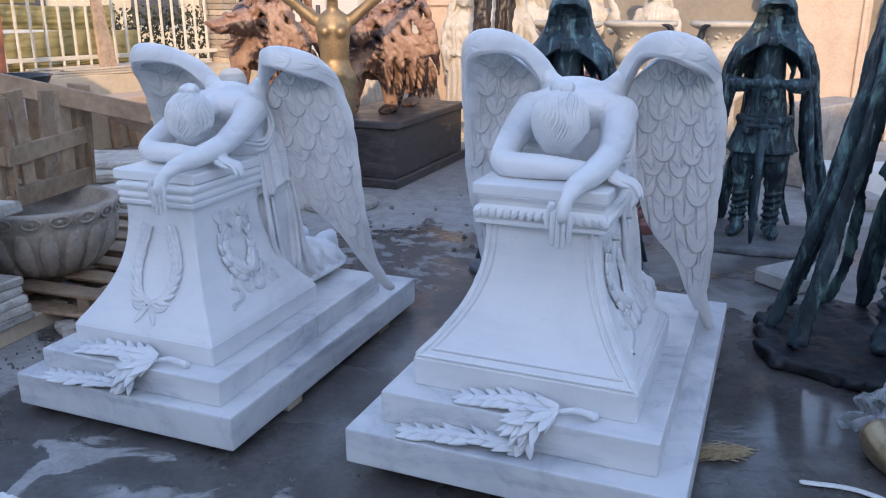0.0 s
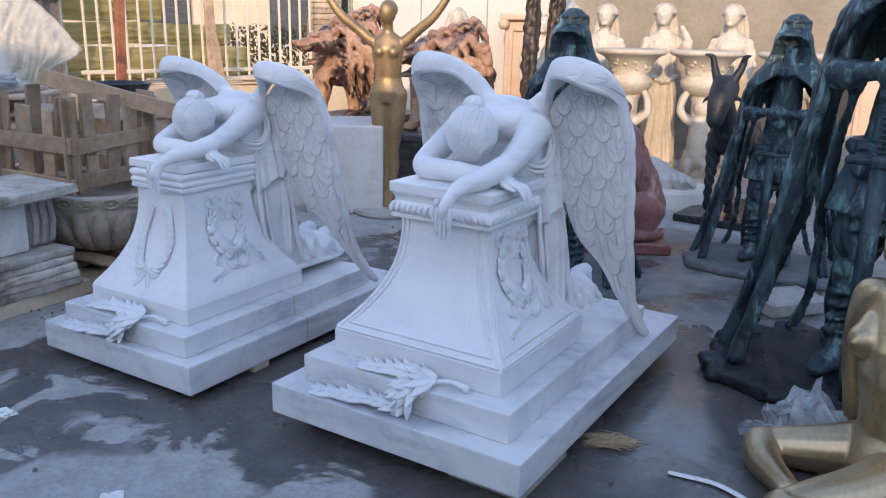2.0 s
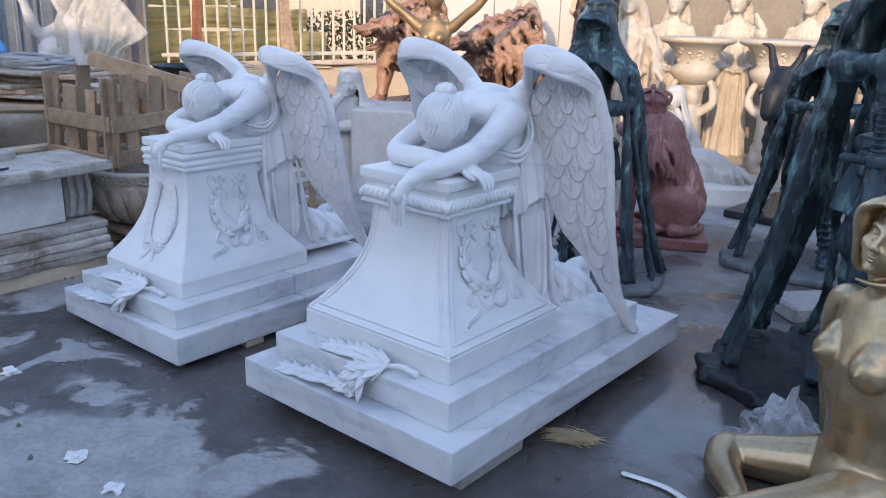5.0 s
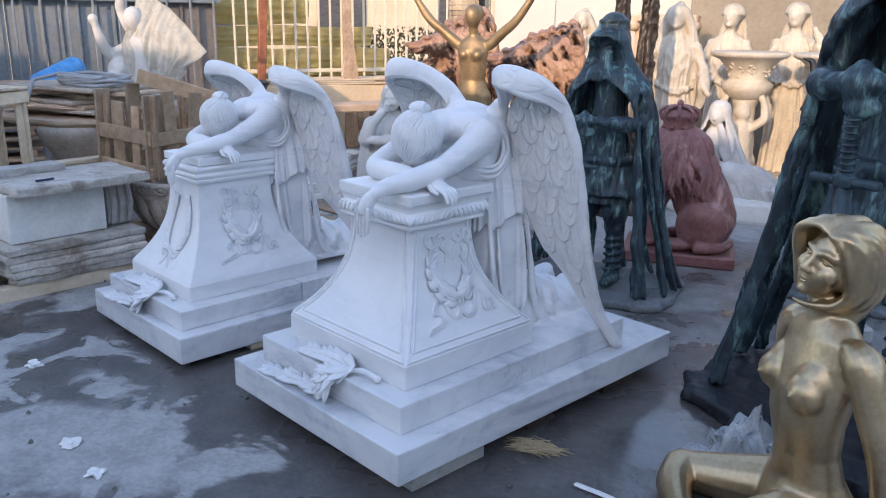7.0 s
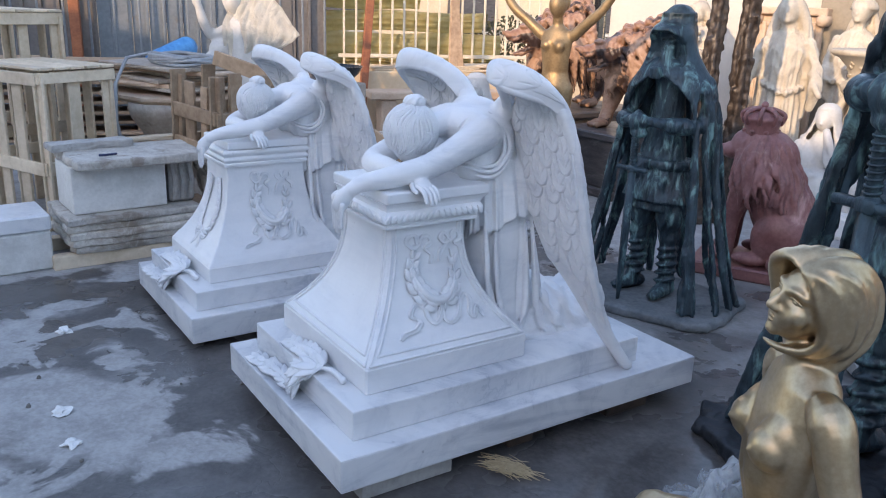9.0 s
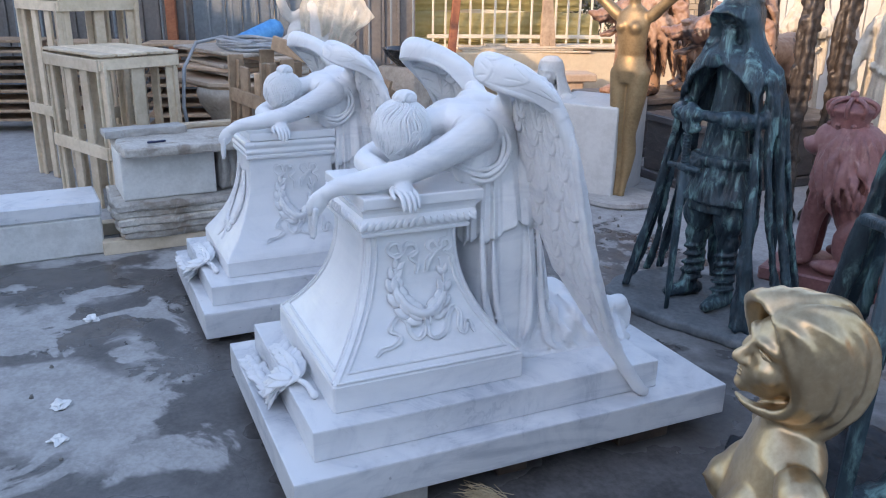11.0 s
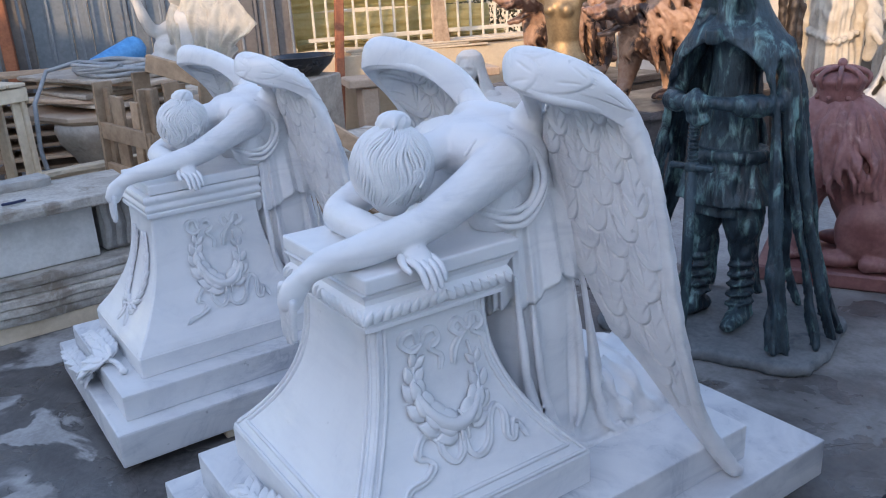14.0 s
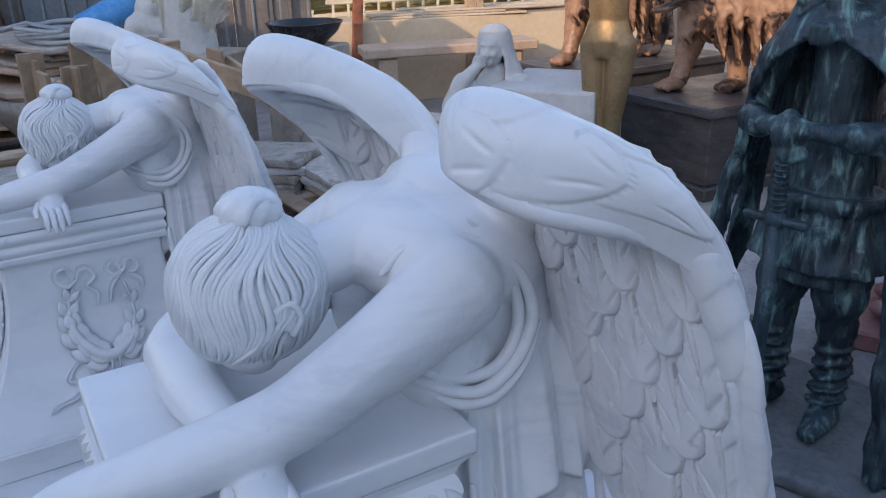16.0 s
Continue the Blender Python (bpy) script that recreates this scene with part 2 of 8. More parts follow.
def ground_material():
    m, nt, bsdf = nodes_of("damp_concrete")
    pos = nt.nodes.new("ShaderNodeNewGeometry").outputs["Position"]
    sep = nt.nodes.new("ShaderNodeSeparateXYZ")
    nt.links.new(pos, sep.inputs[0])
    wob = noise_node(nt, 1.1, 5, 0.55, 0.4, world_space=True)
    blot = noise_node(nt, 2.4, 6, 0.55, 0.6, world_space=True)
    fine = noise_node(nt, 38, 5, 0.65, world_space=True)
    mid = noise_node(nt, 6, 6, 0.65, world_space=True)
    x, y = sep.outputs[0], sep.outputs[1]
    wx = math2(nt, "ADD", x, math2(nt, "MULTIPLY", math2(nt, "SUBTRACT", wob, 0.5), 2.2))
    wy = math2(nt, "ADD", y, math2(nt, "MULTIPLY", math2(nt, "SUBTRACT", blot, 0.5), 1.6))

    def inside(v, lo, hi, soft):
        return math2(nt, "MULTIPLY", ramp(nt, v, lo - soft, lo + soft), math2(nt, "SUBTRACT", 1.0, ramp(nt, v, hi - soft, hi + soft)))

    # the wet pool round the two monuments, and a dry island in front of them
    wet = math2(nt, "MULTIPLY", inside(wx, -3.15, 1.5, 0.05), inside(wy, -6.0, 2.1, 0.05))
    island = math2(nt, "MULTIPLY", inside(wx, -2.75, -0.62, 0.05), inside(wy, -2.3, -0.28, 0.04))
    holes = ramp(nt, blot, 0.47, 0.50)
    island = math2(nt, "MULTIPLY", island, math2(nt, "SUBTRACT", 1.0, math2(nt, "MULTIPLY", holes, ramp(nt, wob, 0.42, 0.5))))
    wet = math2(nt, "MULTIPLY", wet, math2(nt, "SUBTRACT", 1.0, island))
    far = math2(nt, "MULTIPLY", inside(wx, -3.0, -1.4, 0.05), inside(wy, 1.7, 3.3, 0.05))
    wet = math2(nt, "MAXIMUM", wet, math2(nt, "MULTIPLY", far, ramp(nt, mid, 0.42, 0.5)))
    back = math2(nt, "MULTIPLY", inside(wx, -1.3, 1.6, 0.12), inside(wy, 2.0, 4.6, 0.12))
    wet = math2(nt, "MAXIMUM", wet, math2(nt, "MULTIPLY", back, ramp(nt, blot, 0.40, 0.62, 0.45, 0.95)))
    f = math2(nt, "ADD", math2(nt, "MULTIPLY", mid, 0.6), math2(nt, "MULTIPLY", fine, 0.4))
    dry_c = mixc(nt, ramp(nt, f, 0.35, 0.65), (0.27, 0.26, 0.25), (0.41, 0.40, 0.39))
    wet_c = mixc(nt, ramp(nt, f, 0.35, 0.65), (0.065, 0.060, 0.058), (0.12, 0.11, 0.106))
    crack = noise_node(nt, 0.9, 5, 0.6, 1.0, world_space=True)
    line = math2(nt, "SUBTRACT", 1.0, ramp(nt, math2(nt, "ABSOLUTE", math2(nt, "SUBTRACT", crack, 0.5), 0), 0.0, 0.006))
    col = mixc(nt, wet, dry_c, wet_c)
    col = mixc(nt, math2(nt, "MULTIPLY", line, 0.12), col, (0.05, 0.045, 0.04))
    nt.links.new(col, bsdf.inputs["Base Color"])
    pool = ramp(nt, noise_node(nt, 1.6, 4, 0.5, world_space=True), 0.42, 0.58, 0.38, 0.06)
    # standing water beside the first slab
    px = math2(nt, "MULTIPLY", math2(nt, "SUBTRACT", wx, PUDDLE[0]), PUDDLE[2])
    py = math2(nt, "MULTIPLY", math2(nt, "SUBTRACT", wy, PUDDLE[1]), PUDDLE[3])
    rr = math2(nt, "ADD", math2(nt, "MULTIPLY", px, px), math2(nt, "MULTIPLY", py, py))
    dry_f = ramp(nt, rr, 0.25, 1.5)
    pool = math2(nt, "ADD", math2(nt, "MULTIPLY", pool, dry_f), 0.11)
    rough = nt.nodes.new("ShaderNodeMix")
    nt.links.new(wet, rough.inputs[0])
    rough.inputs[2].default_value = 0.85
    nt.links.new(pool, rough.inputs[3])
    nt.links.new(rough.outputs[0], bsdf.inputs["Roughness"])
    b = nt.nodes.new("ShaderNodeBump")
    b.inputs["Strength"].default_value, b.inputs["Distance"].default_value = 0.35, 0.012
    nt.links.new(math2(nt, "MULTIPLY", math2(nt, "ADD", f, math2(nt, "MULTIPLY", line, -0.15)), math2(nt, "ADD", math2(nt, "MULTIPLY", dry_f, 0.8), 0.2)), b.inputs["Height"])
    nt.links.new(b.outputs[0], bsdf.inputs["Normal"])
    return m


PUDDLE = (0.36, 1.10, 3.4, 1.8)     # middle x, y and the inverse half sizes
GROUND = ground_material()


# ---- mesh tools ----
def finish(bm, smooth=False):
    me = bpy.data.meshes.new("mesh")
    bmesh.ops.recalc_face_normals(bm, faces=bm.faces)
    bm.to_mesh(me)
    bm.free()
    if smooth:
        me.shade_smooth()
    return me


def thing(name, m, label, category, group="", kind=""):
    ob = new(name)
    ob.empty_display_size = 0.1
    ob.matrix_world = m
    return tagged(ob, label, category, group, kind)


def part(name, bm, material, parent, label="", smooth=False):
    me = bm if isinstance(bm, bpy.types.Mesh) else finish(bm, smooth)
    if not me.materials:
        me.materials.append(material)
    ob = new(name, me)
    ob.parent = parent
    return tagged(ob, label)


def solid(name, bm, material, label, category, m=None, smooth=False, group="", kind=""):
    me = bm if isinstance(bm, bpy.types.Mesh) else finish(bm, smooth)
    if not me.materials:
        me.materials.append(material)
    ob = new(name, me)
    ob.matrix_world = m or Matrix()
    return tagged(ob, label, category, group, kind)


def box(bm, lo, hi, bev=0.0, m=None, seg=1):
    vs = [bm.verts.new((x, y, z)) for x in (lo[0], hi[0]) for y in (lo[1], hi[1]) for z in (lo[2], hi[2])]
    fs = [bm.faces.new([vs[i] for i in q]) for q in ((0, 1, 3, 2), (4, 6, 7, 5), (0, 4, 5, 1), (2, 3, 7, 6), (0, 2, 6, 4), (1, 5, 7, 3))]
    es = list({e for f in fs for e in f.edges})
    geom = vs
    if bev:
        out = bmesh.ops.bevel(bm, geom=es, offset=bev, segments=seg, affect="EDGES", profile=0.6)
        geom = list({v for f in out["faces"] for v in f.verts} | {v for v in vs if v.is_valid})
    if m is not None:
        bmesh.ops.transform(bm, matrix=m, verts=geom)
    return geom


def boxed(lo, hi, bev=0.0, m=None, seg=1):
    bm = bmesh.new()
    box(bm, lo, hi, bev, m, seg)
    return bm


def loft(bm, rings, caps=True, closed=True):
    rows = [[bm.verts.new(p) for p in r] for r in rings]
    n = len(rows[0])
    for a, b in zip(rows, rows[1:]):
        for i in range(n if closed else n - 1):
            j = (i + 1) % n
            bm.faces.new((a[i], a[j], b[j], b[i]))
    if caps and closed:
        bm.faces.new(rows[0][::-1])
        bm.faces.new(rows[-1])
    return rows


def smooth_path(pts, n):
    """Points along a Catmull-Rom curve through pts (any length of tuple)."""
    P = np.array(pts, float)
    if len(P) < 3:
        return [tuple(P[0] + (P[-1] - P[0]) * k / (n - 1)) for k in range(n)]
    Q = np.vstack([2 * P[0] - P[1], P, 2 * P[-1] - P[-2]])
    out = []
    for k in range(n):
        u = k / (n - 1) * (len(P) - 1)
        i = min(int(u), len(P) - 2)
        f = u - i
        a, b, c, d = Q[i:i + 4]
        out.append(tuple(0.5 * (2 * b + (c - a) * f + (2 * a - 5 * b + 4 * c - d) * f * f + (3 * b - a - 3 * c + d) * f ** 3)))
    return out


def tube(bm, pts, radii, n=10, flat=1.0, up=(0, 0, 1), ends=True):
    """A swept round (or flattened) section; ends are closed with short rounded caps."""
    P = [Vector(p) for p in pts]
    R = list(radii) if hasattr(radii, "__len__") else [radii] * len(P)
    if len(R) != len(P):
        R = list(np.interp(np.linspace(0, 1, len(P)), np.linspace(0, 1, len(R)), R))
    rings = []
    side = None
    for i, p in enumerate(P):
        t = (P[min(i + 1, len(P) - 1)] - P[max(i - 1, 0)]).normalized()
        ref = side if side is not None else Vector(up).cross(t)
        if ref.length < 1e-4:
            ref = Vector((1, 0, 0)).cross(t)
        s = (ref - t * ref.dot(t)).normalized()
        side = s
        u = t.cross(s)
        ring = lambda c, r: [c + s * (math.cos(a) * r) + u * (math.sin(a) * r * flat) for a in (2 * math.pi * k / n for k in range(n))]
        if ends and i == 0:
            rings.append(ring(p - t * R[0] * 0.75, R[0] * 0.45))
            rings.append(ring(p - t * R[0] * 0.4, R[0] * 0.85))
        rings.append(ring(p, R[i]))
        if ends and i == len(P) - 1:
            rings.append(ring(p + t * R[i] * 0.4, R[i] * 0.85))
            rings.append(ring(p + t * R[i] * 0.75, R[i] * 0.45))
    loft(bm, rings)


def curve_tube(bm, pts, radii, steps=24, n=10, flat=1.0, up=(0, 0, 1)):
    tube(bm, smooth_path(pts, steps), radii, n, flat, up)


def ball(bm, c, r, rot=None, sub=3):
    r = (r, r, r) if isinstance(r, (int, float)) else r
    m = Matrix.Translation(c) @ (rot.to_4x4() if rot is not None else Matrix()) @ Matrix.Diagonal((*r, 1))
    bmesh.ops.create_icosphere(bm, subdivisions=sub, radius=1, matrix=m)


def turn(rx=0, ry=0, rz=0):
    return Euler([radians(a) for a in (rx, ry, rz)]).to_matrix()


def lathe(bm, profile, n=32, c=(0, 0), wave=None):
    rings = []
    for r, z in profile:
        rings.append([(c[0] + r * (1 + (wave(k / n * 2 * math.pi, z) if wave else 0)) * math.cos(2 * math.pi * k / n),
                       c[1] + r * (1 + (wave(k / n * 2 * math.pi, z) if wave else 0)) * math.sin(2 * math.pi * k / n), z) for k in range(n)])
    loft(bm, rings)


def merged(bm, voxel, smooth=4):
    """One closed skin round all the overlapping forms in bm."""
    tmp = new("tmp", finish(bm))
    r = tmp.modifiers.new("skin", "REMESH")
    r.mode, r.voxel_size = "VOXEL", voxel
    if smooth:
        s = tmp.modifiers.new("soft", "SMOOTH")
        s.factor, s.iterations = 0.5, smooth
    dg = bpy.context.evaluated_depsgraph_get()
    me = bpy.data.meshes.new_from_object(tmp.evaluated_get(dg))
    old = tmp.data
    bpy.data.objects.remove(tmp)
    bpy.data.meshes.remove(old)
    return me


def carve(me, fn):
    """Push the skin along its normals by fn(points, normals)."""
    n = len(me.vertices)
    co, no = np.empty(n * 3), np.empty(n * 3)
    me.vertices.foreach_get("co", co)
    me.vertices.foreach_get("normal", no)
    co, no = co.reshape(-1, 3), no.reshape(-1, 3)
    co = co + no * fn(co, no)[:, None]
    me.vertices.foreach_set("co", co.ravel())
    me.update()
    return me


def add_detail(me, bm_extra):
    """Join further carved detail into the same skin."""
    bm = bmesh.new()
    bm.from_mesh(me)
    tmp = finish(bm_extra)
    bm.from_mesh(tmp)
    bpy.data.meshes.remove(tmp)
    bm.to_mesh(me)
    bm.free()
    me.shade_smooth()
    return me


def wobble(co, k, seed=0.0):
    """A cheap smooth noise from sums of sines."""
    x, y, z = co[:, 0], co[:, 1], co[:, 2]
    return (np.sin(k * (x + 0.7 * y) + 1.3 * seed + 1.7 * np.sin(k * 0.6 * z + seed)) + np.sin(k * (1.3 * z - 0.6 * x) + 2.1 * seed + 1.5 * np.sin(k * 0.7 * y)) +
            np.sin(k * (0.9 * y + 0.8 * z) + seed + 1.2 * np.sin(k * 0.8 * x))) / 3

# ---- ground and enclosing walls ----
bm = bmesh.new()
bmesh.ops.create_grid(bm, x_segments=24, y_segments=24, size=2500)
solid("ground", bm, GROUND, "damp grey concrete yard with wet and dry patches", "ground", kind="structure")

ALONG = Vector((0.955, 0.296, 0)).normalized()          # line of the back wall
BACK = Vector((-0.296, 0.955, 0)).normalized()          # away from the yard
YARD = Matrix(((ALONG.x, BACK.x, 0, -7.0), (ALONG.y, BACK.y, 0, 7.45), (0, 0, 1, 0), (0, 0, 0, 1)))
solid("wall_back", boxed((3.35, -0.45, 0), (18, -0.2, 3.6), 0.01), PLASTER, "weathered beige rendered yard wall in low sun", "wall", YARD, kind="structure")
# building behind the camera, whose roof edge casts the yard into shade
solid("wall_street", boxed((-26, -18.4, 0), (34, -18.0, 5.65), 0.02), FACADE, "plain rendered building front across the yard", "wall", YARD, kind="structure")
solid("wall_east", boxed((17.5, -18, 0), (17.8, 0, 3.0), 0.02), FACADE, "plain rendered side wall", "wall", YARD, kind="structure")

# white steel panel between fence and wall, with its upright seams
panel = thing("site_hoarding", YARD, "white painted flat steel hoarding", "hoarding")
for k in range(3):
    part("sheet", boxed((0.35 + k * 0.98, 0, 0), (1.32 + k * 0.98, 0.05, 3.2), 0.008), WHITE_PANEL, panel)
part("handle", boxed((1.18, -0.03, 1.30), (1.24, 0.0, 1.62), 0.008), DARK_STONE, panel, "small dark handle")

# dark gate post
post = thing("gate_post", YARD, "tall black steel gate post", "post")
part("shaft", boxed((0.02, -0.12, 0), (0.24, 0.1, 3.2), 0.01), BLACK, post)
part("cap", boxed((0.0, -0.14, 3.2), (0.26, 0.12, 3.24), 0.01), BLACK, post)

# ---- boundary on the street side: low wall, fence and steel gate ----
SIDE = Matrix(((0.277, -0.961, 0, -8.9), (0.961, 0.277, 0, 0.9), (0, 0, 1, 0), (0, 0, 0, 1)))   # x runs along the fence, y away from the yard
solid("low_wall", boxed((3.0, -0.55, 0), (7.0, 0.1, 0.86), 0.012), TAN_WALL, "low tan plastered wall under the fence", "wall", SIDE, kind="structure")
fence = thing("fence", SIDE, "cream painted steel railing on a low wall", "fence")
for z in (1.0, 2.7):
    part("rail", boxed((3.1, -0.02, z), (6.6, 0.02, z + 0.05), 0.006), FENCE_PAINT, fence)
bar = boxed((-0.014, -0.014, 0.86), (0.014, 0.014, 2.9), 0.004)
bar = finish(bar)
for k in range(21):
    b = part("bar", bar, FENCE_PAINT, fence)
    b.location = (3.18 + k * 0.168, 0, 0)
pier = thing("brick_pier", SIDE @ pose(6.75, 0, 0), "buff brick pier at the end of the railing", "pier")
for r in range(26):
    for c in range(2):
        o = 0.055 if r % 2 else 0.0
        part("brick", boxed((-0.24 + c * 0.25 + (o if c else 0), -0.2, 0.86 + r * 0.078), (-0.01 + c * 0.25 + (o if not c else 0), 0.2, 0.93 + r * 0.078), 0.004), BRICK, pier)
part("mortar", boxed((-0.22, -0.185, 0.5), (0.21, 0.185, 2.85)), PLASTER, pier)

# mustard sheet-metal stacked flat along the outside of the railing
for k, (x0, x1, y, z0, z1) in enumerate(((2.6, 5.6, 0.42, 0.90, 1.32), (2.2, 5.35, 0.52, 1.34, 1.62), (1.9, 4.4, 0.60, 1.64, 2.05), (3.0, 5.75, 0.30, 0.88, 1.02))):
    bm = bmesh.new()
    n = 14
    rows = []
    for i in range(n + 1):
        f = i / n
        d = -0.06 * math.sin(math.pi * f) + 0.007 * (1 if (i // 2) % 2 else -1)
        rows.append([(x0 + (x1 - x0) * q / 12 + 0.02 * (f - 0.5), y + d + 0.012 * math.sin(1.7 * q + k), z0 + (z1 - z0) * f + 0.015 * math.sin(0.9 * q + 2 * k)) for q in range(13)])
    loft(bm, rows, caps=False, closed=False)
    bmesh.ops.solidify(bm, geom=bm.faces[:], thickness=0.012)
    solid("sheet_metal", bm, MUSTARD, "mustard yellow ribbed sheet metal piled behind railing", "sheet metal", SIDE, group="metal sheets")
# street side beyond the railing: a house front with openings and a dry hedge
house = thing("street_house", SIDE, "pale tan rendered house front across the street", "house", kind="structure")
part("wall", boxed((-9, 9.0, 0), (19, 9.4, 5.4), 0.02), TAN_WALL, house)
for k in range(7):
    part("window", boxed((-6.2 + 3.4 * k, 8.95, 1.1), (-4.9 + 3.4 * k, 9.02, 2.5), 0.01), DARK_STONE, house, "dark window pane")
    part("window_sill", boxed((-6.35 + 3.4 * k, 8.86, 1.0), (-4.75 + 3.4 * k, 9.0, 1.08), 0.01), WHITE_PANEL, house)
r9 = random.Random(31)
bm = bmesh.new()
for k in range(2600):
    p = Vector((r9.uniform(5.3, 7.6), 1.3 + r9.gauss(0, 0.16), 0.5 + 1.05 * r9.random() ** 0.8 + 0.08 * math.sin(5 * k)))
    q = Euler((r9.uniform(0, 3.1), r9.uniform(0, 3.1), r9.uniform(0, 6.3))).to_matrix()
    vs = [bm.verts.new(p + q @ Vector(v) * r9.uniform(0.025, 0.045)) for v in ((-1, 0, 0), (0, -0.6, 0.1), (1, 0, 0), (0, 0.6, 0.1))]
    bm.faces.new(vs)
solid("hedge", bm, HEDGE, "dry brownish green clipped hedge outside the railing", "hedge", SIDE, kind="stuff")

# steel gate in shade
gate = thing("steel_gate", SIDE, "closed ribbed blue-grey and brown steel gate", "gate", kind="structure")
for k in range(30):
    x = -3.2 + k * 0.205
    mat = CORRUGATED if -0.1 < x < 1.75 else BROWN_STEEL
    bm = boxed((x, 0.06, 0.05), (x + 0.2, 0.10, 3.4), 0.004)
    box(bm, (x + 0.16, 0.03, 0.05), (x + 0.2, 0.062, 3.4), 0.004)
    part("panel", bm, mat, gate)
for k in range(22):
    part("upright", boxed((-3.2 + k * 0.29, -0.10, 0.05), (-3.172 + k * 0.29, -0.07, 3.2), 0.006), CORRUGATED, gate)
for z in (0.35, 1.9):
    part("rail", boxed((-3.2, -0.07, z), (3.0, 0.03, z + 0.07), 0.006), CORRUGATED, gate)
rp = thing("steel_post", SIDE @ pose(-0.15, -0.2, 0), "rusty red square steel post", "post")
part("shaft", boxed((-0.06, -0.06, 0), (0.06, 0.06, 3.2), 0.008), RUST, rp)
part("foot_plate", boxed((-0.11, -0.11, 0), (0.11, 0.11, 0.015), 0.004), RUST, rp)
op = thing("leaning_beam", SIDE @ pose(3.25, -0.75, 0), "orange rusty beam leaning on the railing", "beam")
part("beam", boxed((-0.05, -0.04, 0), (0.05, 0.04, 2.9), 0.006, pose(0, 0, 0, -8, 6, 0)), RUST, op)
op = thing("leaning_timber", SIDE @ pose(4.55, -0.62, 0), "grey weathered timber leaning on the railing", "timber")
part("plank", boxed((-0.06, -0.03, 0), (0.06, 0.03, 2.8), 0.006, pose(0, 0, 0, -9, 3, 0)), WOOD_OLD, op)
part("strut", boxed((-0.04, -0.03, 0), (0.04, 0.03, 2.7), 0.006, pose(0.22, 0, 0, -9, -4, 0)), WOOD_OLD, op)

# ---- the two grief monuments ----
class Memorial:
    """Measures of one monument: boxes as x0, x1, y0, y1 and heights."""

    def __init__(self, slab, step, plinth, cap, zs, inset):
        self.slab, self.step, self.plinth, self.cap, self.inset = slab, step, plinth, cap, inset
        self.z0, self.z_slab, self.z_step, self.z_plinth, self.z_neck, self.z_cap, self.z_top = zs
        self.cx, self.cy = (plinth[0] + plinth[1]) / 2, (plinth[2] + plinth[3]) / 2
        self.hx, self.hy = (plinth[1] - plinth[0]) / 2, (plinth[3] - plinth[2]) / 2

    def flare(self, z):
        """Half width and half depth of the pedestal at height z."""
        s = min(max((z - self.z_plinth) / (self.z_neck - self.z_plinth), 0), 1)
        i = self.inset * (1 - (1 - s) ** 2.4)
        return self.hx - i, self.hy - i

    def height(self, f):
        return self.z_plinth + (self.z_neck - self.z_plinth) * f

    def point(self, side, u, f, out=0.0):
        """A point on a pedestal face: u metres across it, f of its height."""
        z = self.height(f)
        hx, hy = self.flare(z)
        if side == "front":
            return (self.cx + u, self.cy - hy - out, z)
        s = 1 if side == "right" else -1
        return (self.cx + s * (hx + out), self.cy + u, z)


NEAR = Memorial((-1.18, 0, 0, 1.842), (-1.081, -0.10, 0.097, 1.554), (-0.998, -0.190, 0.198, 0.963), (-0.845, -0.360, 0.378, 0.856),
                (0.08, 0.215, 0.335, 0.443, 0.915, 1.020, 1.063), 0.203)
FAR = Memorial((-1.078, 0, 0, 1.735), (-0.975, -0.087, 0.058, 1.46), (-0.890, -0.188, 0.163, 0.985), (-0.765, -0.352, 0.352, 0.822),
               (0.036, 0.178, 0.283, 0.372, 0.868, 0.965, 1.008), 0.183)


def pedestal_body(D):
    bm = bmesh.new()
    rings = []
    z0 = D.z_step
    zs = [z0, z0 + 0.004, D.z_plinth - 0.008, D.z_plinth - 0.002] + [D.height(k / 26) for k in range(27)]
    for z in zs:
        hx, hy = (D.hx, D.hy) if z < D.z_plinth - 0.001 else D.flare(z)
        if z == z0 or abs(z - D.z_plinth) < 0.003:
            hx, hy = hx - 0.004, hy - 0.004
        c = 0.007
        rings.append([(D.cx + sx * (hx - (c if a else 0)), D.cy + sy * (hy - (0 if a else c)), z)
                      for sx, sy, a in ((-1, -1, 0), (-1, -1, 1), (1, -1, 1), (1, -1, 0), (1, 1, 0), (1, 1, 1), (-1, 1, 1), (-1, 1, 0))])
    loft(bm, rings)
    return bm


def edge_moulding(bm, D, side, inset, r, f0):
    """A raised fillet along both flared edges and the foot of one face."""
    half = lambda f: D.flare(D.height(f))[0 if side == "front" else 1] - inset
    for sgn in (-1, 1):
        tube(bm, [D.point(side, sgn * half(f), f, r * 0.1) for f in np.linspace(f0, 0.995, 20)], r, 8)
    tube(bm, [D.point(side, half(f0) * u, f0, r * 0.1) for u in np.linspace(-1, 1, 8)], r, 8)


